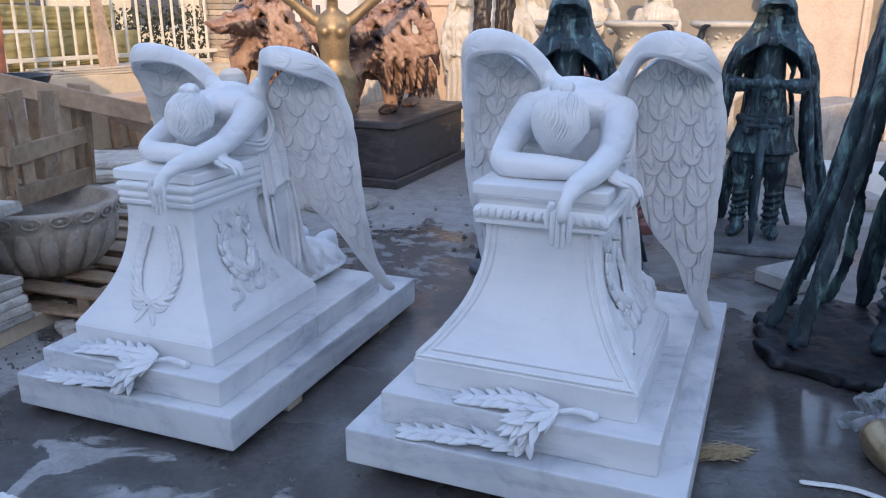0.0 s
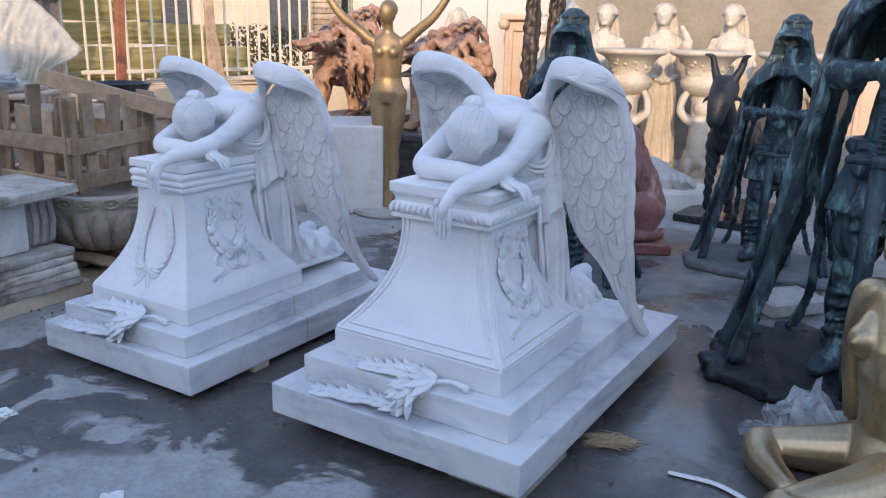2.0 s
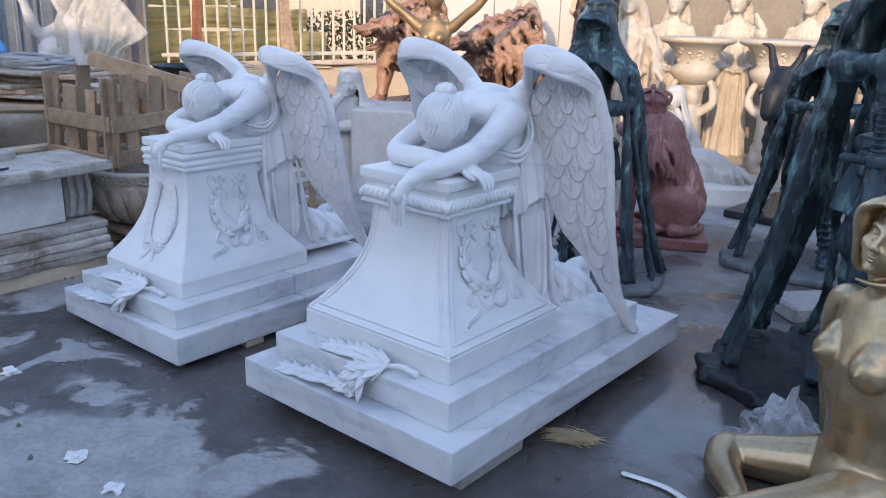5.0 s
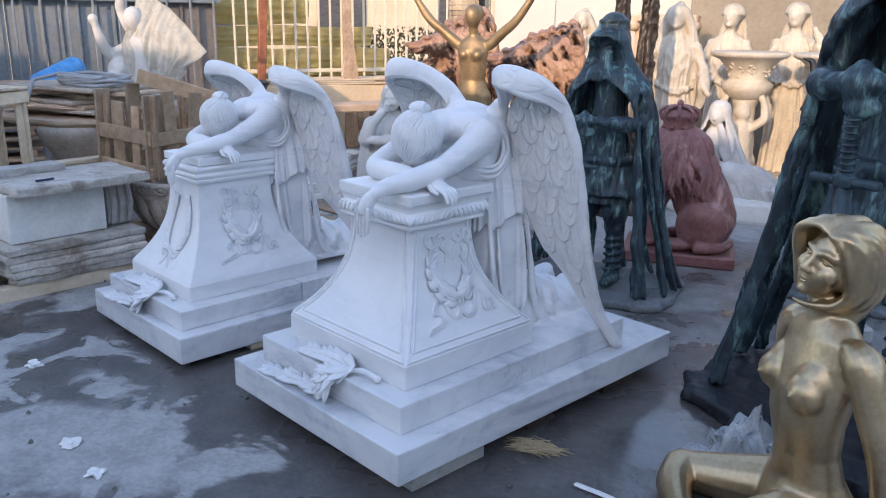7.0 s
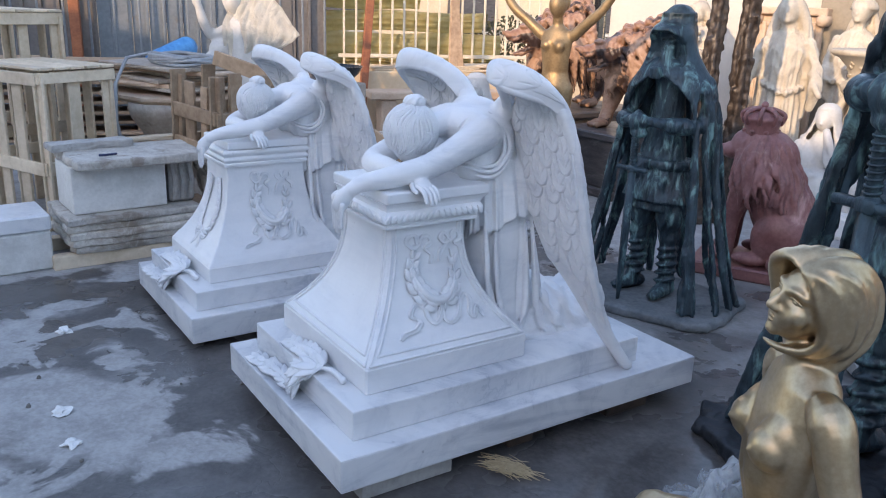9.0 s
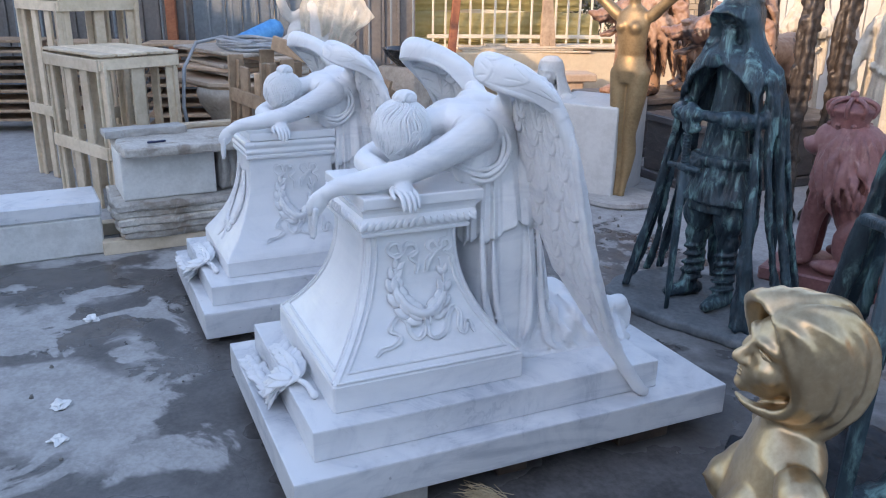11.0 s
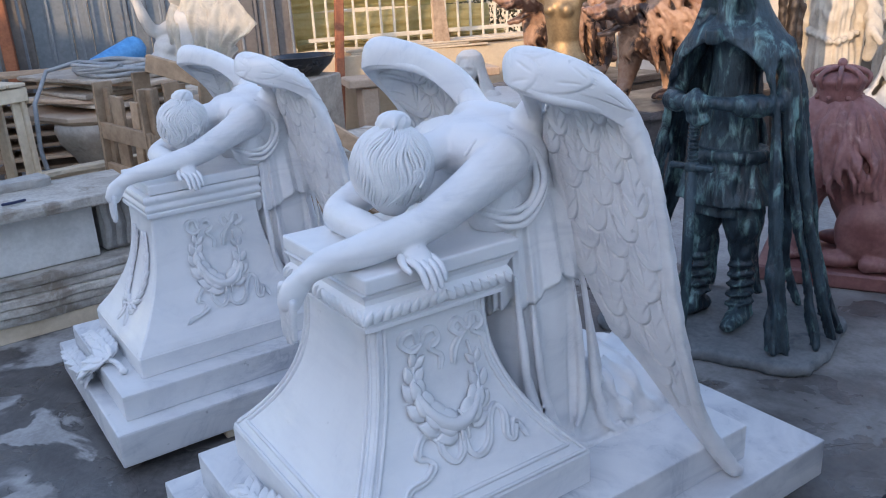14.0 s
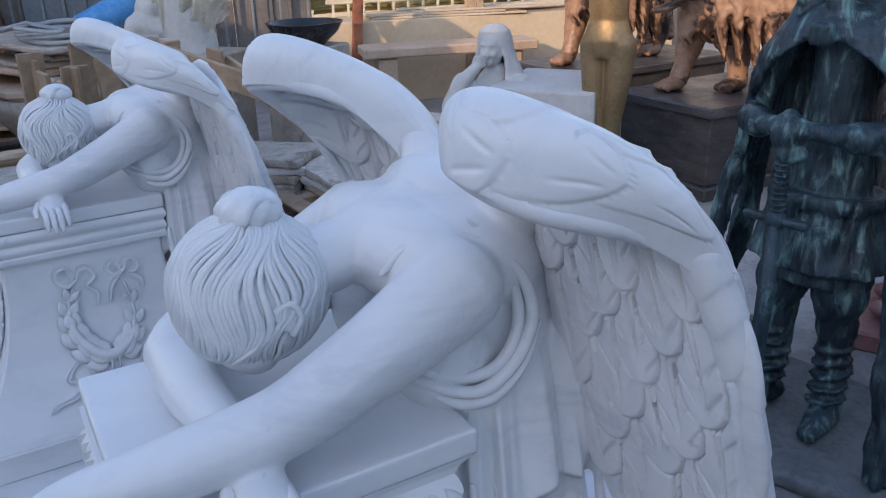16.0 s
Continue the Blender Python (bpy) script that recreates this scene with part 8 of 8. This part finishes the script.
copy_thing(pallet, pose(-3.70, 1.47, 0.099, 0, 0, 3))

# stack of slabs with a block and a loose top slab
rnd = random.Random(21)
bearer = thing("timber_bearer", pose(-3.38, -0.16, 0, 0, 0, 3), "pale timber bearer under stacked slabs", "timber")
plank(bearer, (0, -0.30, 0.045), (0.0, 1.0, 0.045), 0.09, 0.10, WOOD_NEW)
bearer = thing("timber_bearer", pose(-3.85, -0.16, 0, 0, 0, 3), "pale timber bearer under stacked slabs", "timber")
plank(bearer, (0, -0.30, 0.045), (0.0, 1.0, 0.045), 0.09, 0.10, WOOD_NEW)


def ragged_slab(sx, sy, h, seed):
    r = random.Random(seed)
    ring = []
    for (ax, ay), (bx, by) in (((-1, -1), (1, -1)), ((1, -1), (1, 1)), ((1, 1), (-1, 1)), ((-1, 1), (-1, -1))):
        for k in range(7):
            f = k / 7
            ring.append(((ax + (bx - ax) * f) * sx / 2 + r.uniform(-0.014, 0.014), (ay + (by - ay) * f) * sy / 2 + r.uniform(-0.014, 0.014)))
    bm = bmesh.new()
    loft(bm, [[(x * q + r.uniform(-0.003, 0.003), y * q + r.uniform(-0.003, 0.003), z) for x, y in ring] for z, q in ((0, 0.972), (h * 0.16, 0.996), (h * 0.5, 1.0), (h * 0.84, 0.996), (h, 0.974))])
    return bm


for k in range(5):
    solid("stone_slab", ragged_slab(0.62, 0.90, 0.048, 30 + k), SLAB_STONE, "rough sawn grey stone slab in a stack", "slab",
          pose(-3.62 + rnd.uniform(-0.02, 0.02), 0.10 + rnd.uniform(-0.03, 0.03), 0.092 + 0.0495 * k, 0, 0, 2 + rnd.uniform(-2, 2)), group="stacked slabs")
solid("marble_block", boxed((-0.22, -0.31, 0), (0.22, 0.31, 0.315), 0.014, seg=2), OFFWHITE, "offwhite sawn marble block on stacked slabs", "block", pose(-3.63, 0.0, 0.341, 0, 0, 4))
bm = bmesh.new()
box(bm, (-0.16, -0.06, 0), (0.16, 0.12, 0.315), 0.02)
for k in range(3):
    tube(bm, [(0.16, -0.035 + 0.06 * k, 0.03), (0.175, -0.025 + 0.06 * k, 0.15), (0.16, -0.035 + 0.06 * k, 0.28)], 0.02, 8)
solid("carved_block", bm, GREY_STONE, "grey carved stone block on stacked slabs", "block", pose(-3.64, 0.40, 0.341, 0, 0, 6))
solid("stone_slab", ragged_slab(0.55, 0.88, 0.062, 50), SLAB_STONE, "loose grey slab laid over the blocks", "slab", pose(-3.57, 0.14, 0.658, 0, 1.0, 5))
solid("stone_slab", ragged_slab(0.16, 0.55, 0.05, 51), GREY_STONE, "thin grey stone strip resting on a slab", "slab", pose(-3.76, -0.10, 0.722, 0, 0, 8))
pen = bmesh.new()
curve_tube(pen, [(0, -0.055, 0.009), (0.006, 0.0, 0.009), (0, 0.055, 0.009)], 0.008, 10, 8)
solid("marker_tool", pen, NAVY, "dark blue marking tool on a slab", "tool", pose(-3.40, -0.05, 0.722, 0, 0, 10), smooth=True)

# white block in front of the crates
wb = thing("marble_block", pose(-3.56, -0.83, 0, 0, 0, 4), "white marble block with a rough weathered front", "block")
bm = boxed((-0.20, -0.42, 0), (0.215, 0.37, 0.26), 0.012)
part("lower_course", bm, OFFWHITE, wb)
part("polished_top", boxed((-0.20, -0.42, 0.262), (0.222, 0.375, 0.375), 0.014), MARBLE, wb)

# slabs lying by the first monument on the ground
for k, (x, y, z, sx, sy, rz) in enumerate(((-3.62, 0.62, 0.0, 0.35, 0.9, 12), (-3.05, 0.95, 0.0, 0.16, 0.75, -28), (-3.20, 1.75, 0.0, 0.3, 0.5, 20))):
    solid("stone_slab", ragged_slab(sx, sy, 0.05, 60 + k), SLAB_STONE, "grey stone offcut lying on the ground", "slab", pose(x, y, z, 0, 0, rz))

# tables of stone tops on capitals, with a coil of hose
def capital(m, h, label):
    bm = bmesh.new()
    lathe(bm, [(0.02, 0), (0.24, 0), (0.25, h * 0.08), (0.20, h * 0.14), (0.16, h * 0.3), (0.17, h * 0.5), (0.25, h * 0.72), (0.33, h * 0.86), (0.35, h * 0.93), (0.34, h), (0.02, h)], 40, wave=lambda a, z: 0.05 * math.sin(8 * a) if h * 0.4 < z < h * 0.9 else 0)
    solid("stone_capital", bm, WARM_STONE, "carved warm stone capital used as a table foot", "capital", m, smooth=True)


capital(pose(-5.05, 0.80, 0), 0.86, "")
capital(pose(-5.75, 1.10, 0), 0.86, "")
bm = bmesh.new()
tabletop = [(0.62 * math.cos(radians(22.5 + 45 * k)) * 1.35, 0.62 * math.sin(radians(22.5 + 45 * k)), 0) for k in range(8)]
loft(bm, [[(x * q, y * q, z) for x, y, _ in tabletop] for z, q in ((0, 0.93), (0.03, 1.0), (0.055, 1.0), (0.06, 0.985))])
solid("stone_tabletop", bm, PEACH_STONE, "pinkish octagonal stone tabletop on capitals", "tabletop", pose(-5.35, 0.95, 0.86, 0, 0, 20))
for k in range(7):
    mat = (WARM_STONE, SLAB_STONE, PEACH_STONE)[k % 3]
    solid("stone_slab", ragged_slab(rnd.uniform(0.7, 1.25), rnd.uniform(0.55, 0.85), 0.035, 80 + k), mat, "stone slab piled on a tabletop", "slab",
          pose(-5.30 + rnd.uniform(-0.10, 0.12), 0.95 + rnd.uniform(-0.08, 0.08), 0.921 + 0.0365 * k, 0, 0, rnd.uniform(0, 40)), group="piled slabs")
bm = bmesh.new()
pts = []
for k in range(170):
    a = k * 0.22
    pts.append((0.29 * math.cos(a) * (1 + 0.10 * math.sin(k * 0.31)), 0.25 * math.sin(a) * (1 + 0.08 * math.cos(k * 0.23)), 0.02 + 0.012 * (k // 30) + 0.008 * math.sin(k * 0.7)))
pts += [(-0.28, -0.10, 0.09), (-0.30, -0.35, 0.05), (-0.22, -0.52, -0.15), (-0.12, -0.60, -0.45), (0.0, -0.62, -0.75)]
tube(bm, pts, 0.016, 6)
solid("hose_coil", bm, HOSE, "coiled grey rubber hose hanging over a slab pile", "hose", pose(-4.98, 0.92, 1.178, 0, 0, 20), smooth=True)
for k in range(4):
    solid("timber_offcut", ragged_slab(0.10, 0.85, 0.028, 95 + k), WOOD_NEW, "thin pale sawn board in a low pile", "board", pose(-4.55 + 0.03 * k, 0.65, 0.55 + 0.03 * k, 0, 0, -12 + 7 * k), group="board pile")
capital(pose(-4.55, 0.66, 0), 0.548, "")
tyre = bmesh.new()
for z in (0.0, 0.11, 0.22):
    tube(tyre, [(0.27 * math.cos(a), 0.27 * math.sin(a), 0.055 + z) for a in (2 * math.pi * k / 32 for k in range(33))], 0.055, 10)
solid("round_mould", tyre, GREY_STONE, "stack of round grey stone rings", "stone ring", pose(-4.75, 0.05, 0, 0, 0, 0), smooth=True)

# old timber racks along the gate
for k in range(3):
    rack = thing("timber_rack", SIDE @ pose(-1.9 + 1.05 * k, -1.0 - 0.2 * k, 0), "stack of old timber boards on battens", "timber stack")
    r2 = random.Random(k)
    for j in range(9):
        plank(rack, (-0.45, r2.uniform(-0.05, 0.05), 0.15 + 0.11 * j), (0.5, r2.uniform(-0.05, 0.05), 0.15 + 0.11 * j), 0.5, 0.03, WOOD_OLD, (0, 1, 0))
        if j % 2 == 0:
            for x in (-0.35, 0.4):
                plank(rack, (x, -0.25, 0.10 + 0.11 * j), (x, 0.25, 0.10 + 0.11 * j), 0.07, 0.07, WOOD_OLD, (0, 0, 1), "batten")
    for x in (-0.35, 0.4):
        plank(rack, (x, 0, 0.0), (x, 0, 0.08), 0.4, 0.08, WOOD_OLD, (0, 1, 0), "foot")

# figure wrapped in a milky plastic cover
DR = pose(-6.25, 1.95, 0, 0, 0, 35)
solid("stone_plinth", boxed((-0.35, -0.3, 0), (0.35, 0.3, 0.88), 0.02), WARM_STONE, "worn stone plinth under a wrapped figure", "plinth", DR)
bm = bmesh.new()
curve_tube(bm, [(0, 0, 0.02), (0, -0.03, 0.30), (-0.02, -0.06, 0.58)], [0.22, 0.19, 0.15], 12, 16)
ball(bm, (-0.06, -0.10, 0.82), (0.10, 0.11, 0.13))
curve_tube(bm, [(-0.12, -0.08, 0.56), (-0.30, -0.16, 0.48), (-0.34, -0.26, 0.62), (-0.36, -0.30, 0.78)], [0.07, 0.06, 0.05, 0.04], 14, 12)
ball(bm, (-0.37, -0.31, 0.82), (0.05, 0.04, 0.055))
curve_tube(bm, [(-0.12, 0.05, 0.62), (-0.25, 0.0, 0.90), (-0.20, -0.05, 1.08), (-0.40, -0.06, 1.16)], [0.07, 0.06, 0.05, 0.035], 14, 12)
ball(bm, (-0.22, -0.12, 0.34), (0.14, 0.14, 0.12))
curve_tube(bm, [(-0.1, -0.1, 0.15), (-0.28, -0.25, 0.22), (-0.30, -0.25, 0.02)], [0.12, 0.10, 0.06], 12, 12)
me = carve(merged(bm, 0.015, 3), lambda p, n: 0.006 * wobble(p, 24))
me.shade_smooth()
solid("winged_statue", me, SHADED_WHITE, "white marble figure partly wrapped in plastic", "statue", DR @ pose(0, 0, 0.88))
bm = bmesh.new()
rows = []
for j in range(34):
    f = j / 33
    row = []
    for i in range(60):
        u = i / 59
        top = Vector((-0.10 + 0.80 * u, 0.02 - 0.10 * u, 1.05 - 0.10 * u - 0.45 * u * u))
        low = Vector((-0.16 + 0.52 * u, -0.20 + 0.22 * u, -0.02 + 0.30 * u * u))
        p = top.lerp(low, f)
        side = math.sin(math.pi * min(f * 1.1, 1))
        fold = 0.030 * math.sin(26 * u - 5 * f + 2 * math.sin(7 * f + 3 * u)) + 0.018 * math.sin(47 * u + 9 * f) + 0.012 * math.sin(83 * u - 4 * f)
        p += Vector((0.02 * math.sin(9 * f + 5 * u), -0.13 * side * (1 - 0.6 * u) + fold * (0.25 + 0.75 * f), 0.012 * math.sin(19 * u) * f))
        row.append(p)
    rows.append(row)
loft(bm, rows, caps=False, closed=False)
bmesh.ops.solidify(bm, geom=bm.faces[:], thickness=0.004)
solid("plastic_cover", bm, COVER, "milky creased plastic cover over a marble figure", "plastic cover", DR @ pose(0.02, 0, 0.90), smooth=True)

# other things along the fence
bm = bmesh.new()
tube(bm, [(-0.22, 0, 0), (0.22, 0, 0)], [0.13, 0.13], 24)
solid("blue_drum", bm, BLUE, "blue plastic drum lying on its side", "drum", SIDE @ pose(0.95, -0.80, 1.06, 0, -24, 15), smooth=True)
solid("stone_plinth", boxed((-0.4, -0.35, 0), (0.45, 0.35, 0.82), 0.015), GREY_STONE, "grey stone plinth under a blue drum", "plinth", SIDE @ pose(1.1, -0.80, 0.02))
bm = bmesh.new()
lathe(bm, [(0.02, 0), (0.15, 0), (0.17, 0.02), (0.26, 0.10), (0.30, 0.17), (0.31, 0.18), (0.29, 0.18), (0.24, 0.11), (0.02, 0.05)], 40)
solid("black_bowl", bm, BLACK, "shiny black bowl on a stone plinth", "bowl", pose(-5.80, 2.75, 0.90), smooth=True)
solid("stone_plinth", boxed((-0.25, -0.25, 0), (0.25, 0.25, 0.90), 0.015), WARM_STONE, "warm stone plinth under a black bowl", "plinth", pose(-5.80, 2.75, 0, 0, 0, 30))
r3 = random.Random(4)
for k in range(9):
    lw = thing("sawn_board", SIDE @ pose(3.3 + r3.uniform(0, 0.9), -0.42 + 0.10 * (k % 4), 0.862 + 0.026 * (k // 4 + (k % 2)), 0, 0, r3.uniform(-5, 5)), "pale sawn board lying on the low wall", "board", "boards on the wall")
    plank(lw, (0, 0, 0.012), (r3.uniform(1.3, 2.3), 0, 0.012), 0.12, 0.022, WOOD_NEW, (0, 1, 0))
shelf = thing("stone_bench", SIDE @ pose(4.2, -1.0, 0), "pale stone bench with a thick moulded top", "bench")
part("seat", boxed((-0.9, -0.22, 0.56), (0.9, 0.22, 0.66), 0.015), PEACH_STONE, shelf)
for x in (-0.65, 0.65):
    part("support", boxed((x - 0.1, -0.17, 0), (x + 0.1, 0.17, 0.56), 0.02), PEACH_STONE, shelf)
for k, (x, y, sx, sy, n) in enumerate(((-4.35, 2.45, 0.8, 0.6, 5), (-5.0, 3.1, 0.9, 0.6, 7), (-4.9, 2.0, 0.7, 0.5, 6))):
    for j in range(n):
        solid("stone_slab", ragged_slab(sx, sy, 0.055, 120 + 10 * k + j), (WHITE_STONE, SLAB_STONE, WARM_STONE)[(k + j) % 3], "stone slab in a low stack by the mourner", "slab",
              pose(x + r3.uniform(-0.03, 0.03), y + r3.uniform(-0.03, 0.03), 0.057 * j, 0, 0, 25 * k + r3.uniform(-4, 4)), group="low slab stacks")

# thin bare climber by the gate post
bm = bmesh.new()
r4 = random.Random(9)
for k in range(9):
    x, y = r4.uniform(-0.15, 0.15), r4.uniform(-0.1, 0.1)
    pts = [(x, y, 0)]
    for j in range(1, 9):
        pts.append((x + r4.uniform(-0.12, 0.12) + 0.03 * j * math.sin(k), y + r4.uniform(-0.1, 0.1), 0.33 * j))
    curve_tube(bm, pts, [0.014, 0.004], 30, 5)
solid("bare_climber", bm, WOOD_OLD, "bare thin climbing stems beside the gate post", "plant", YARD @ pose(-0.25, -0.12, 0))

# ---- small things on the ground ----
bm = bmesh.new()
r5 = random.Random(3)
for k in range(120):
    a = r5.gauss(0.25, 0.28)
    x, y = r5.gauss(0, 0.035), r5.gauss(0, 0.022)
    L = r5.uniform(0.03, 0.085)
    z = r5.uniform(0.002, 0.03)
    curve_tube(bm, [(x - L * math.cos(a), y - L * math.sin(a), z), (x, y, z + r5.uniform(0, 0.012)), (x + L * math.cos(a), y + L * math.sin(a), max(0.002, z - 0.006))], 0.0016, 5, 4)
solid("straw_wisp", bm, STRAW, "wisp of dry straw on wet concrete", "straw", pose(0.075, 0.70, 0, 0, 0, 20))


def crumpled(seed, r):
    bm = bmesh.new()
    bmesh.ops.create_icosphere(bm, subdivisions=3, radius=r)
    rr = random.Random(seed)
    o = Vector((rr.random(), rr.random(), rr.random())) * 9
    for v in bm.verts:
        v.co *= 0.72 + 0.7 * noise.noise(v.co / r * 1.6 + o)
        v.co.z = max(v.co.z * 0.45, -r * 0.12)
    return bm


for k, (x, y, r) in enumerate(((-1.27, -0.73, 0.05), (-2.225, -0.575, 0.05), (-0.975, -0.735, 0.045))):
    solid("paper_scrap", crumpled(k, r), PAPER, "crumpled white paper scrap on the concrete", "paper", pose(x, y, r * 0.12, 0, 0, 40 * k), group="paper scraps")
bm = bmesh.new()
pts = smooth_path([(0.36, 0.61, 0.006), (0.53, 0.625, 0.008), (0.68, 0.56, 0.010), (0.83, 0.46, 0.006)], 24)
tube(bm, pts, 0.016, 8, 0.3)
solid("plastic_strip", bm, PAPER, "curved white plastic strip on the wet concrete", "strip", smooth=True)
solid("stone_chip", crumpled(12, 0.05), STRAW, "small yellowish stone chip on the concrete", "stone", pose(0.568, 0.374, 0.006))

# plastic sheet thrown beside the gold figure
bm = bmesh.new()
n = 34
rows = []
for j in range(n):
    row = []
    for i in range(n):
        u, v = i / (n - 1) - 0.5, j / (n - 1) - 0.5
        h = 0.25 * math.exp(-((u * 2.3) ** 2 + (v * 2.6) ** 2)) * (1 + 0.5 * noise.noise(Vector((u * 6, v * 6, 3))))
        h += 0.07 * abs(noise.noise(Vector((u * 7, v * 7, 7)))) + 0.02 * abs(noise.noise(Vector((u * 20, v * 20, 1))))
        row.append((u * 0.42 + 0.07 * noise.noise(Vector((u * 5, v * 5, 9))), v * 0.34 + 0.07 * noise.noise(Vector((u * 5, v * 5, 5))), max(0.004, h - 0.02)))
    rows.append(row)
loft(bm, rows, caps=False, closed=False)
solid("plastic_sheet", bm, PLASTIC, "crumpled clear plastic sheet beside a gold figure", "plastic sheet", pose(0.77, 1.17, 0, 0, 0, -30))

# grit and rubble
bm = bmesh.new()
r6 = random.Random(8)
for k in range(300):
    if k < 30:
        x, y = r6.gauss(-2.6, 0.5), r6.gauss(3.1, 0.5)
    elif k < 260:
        x, y = r6.uniform(-3.4, -2.8), r6.uniform(0.2, 2.2)
    else:
        x, y = r6.uniform(-3.0, 1.0), r6.uniform(-1.5, 2.5)
    s = r6.uniform(0.004, 0.02) * (1.2 if k < 30 else 0.6)
    m = Matrix.Translation((x, y, s * 0.3)) @ Euler((r6.random() * 3, r6.random() * 3, r6.random() * 3)).to_matrix().to_4x4() @ Matrix.Diagonal((s * r6.uniform(0.7, 2.2), s, s * 0.7, 1))
    bmesh.ops.create_icosphere(bm, subdivisions=1, radius=1, matrix=m)
solid("rubble", bm, RUBBLE, "scattered grit and small stone chips on concrete", "rubble", kind="stuff")
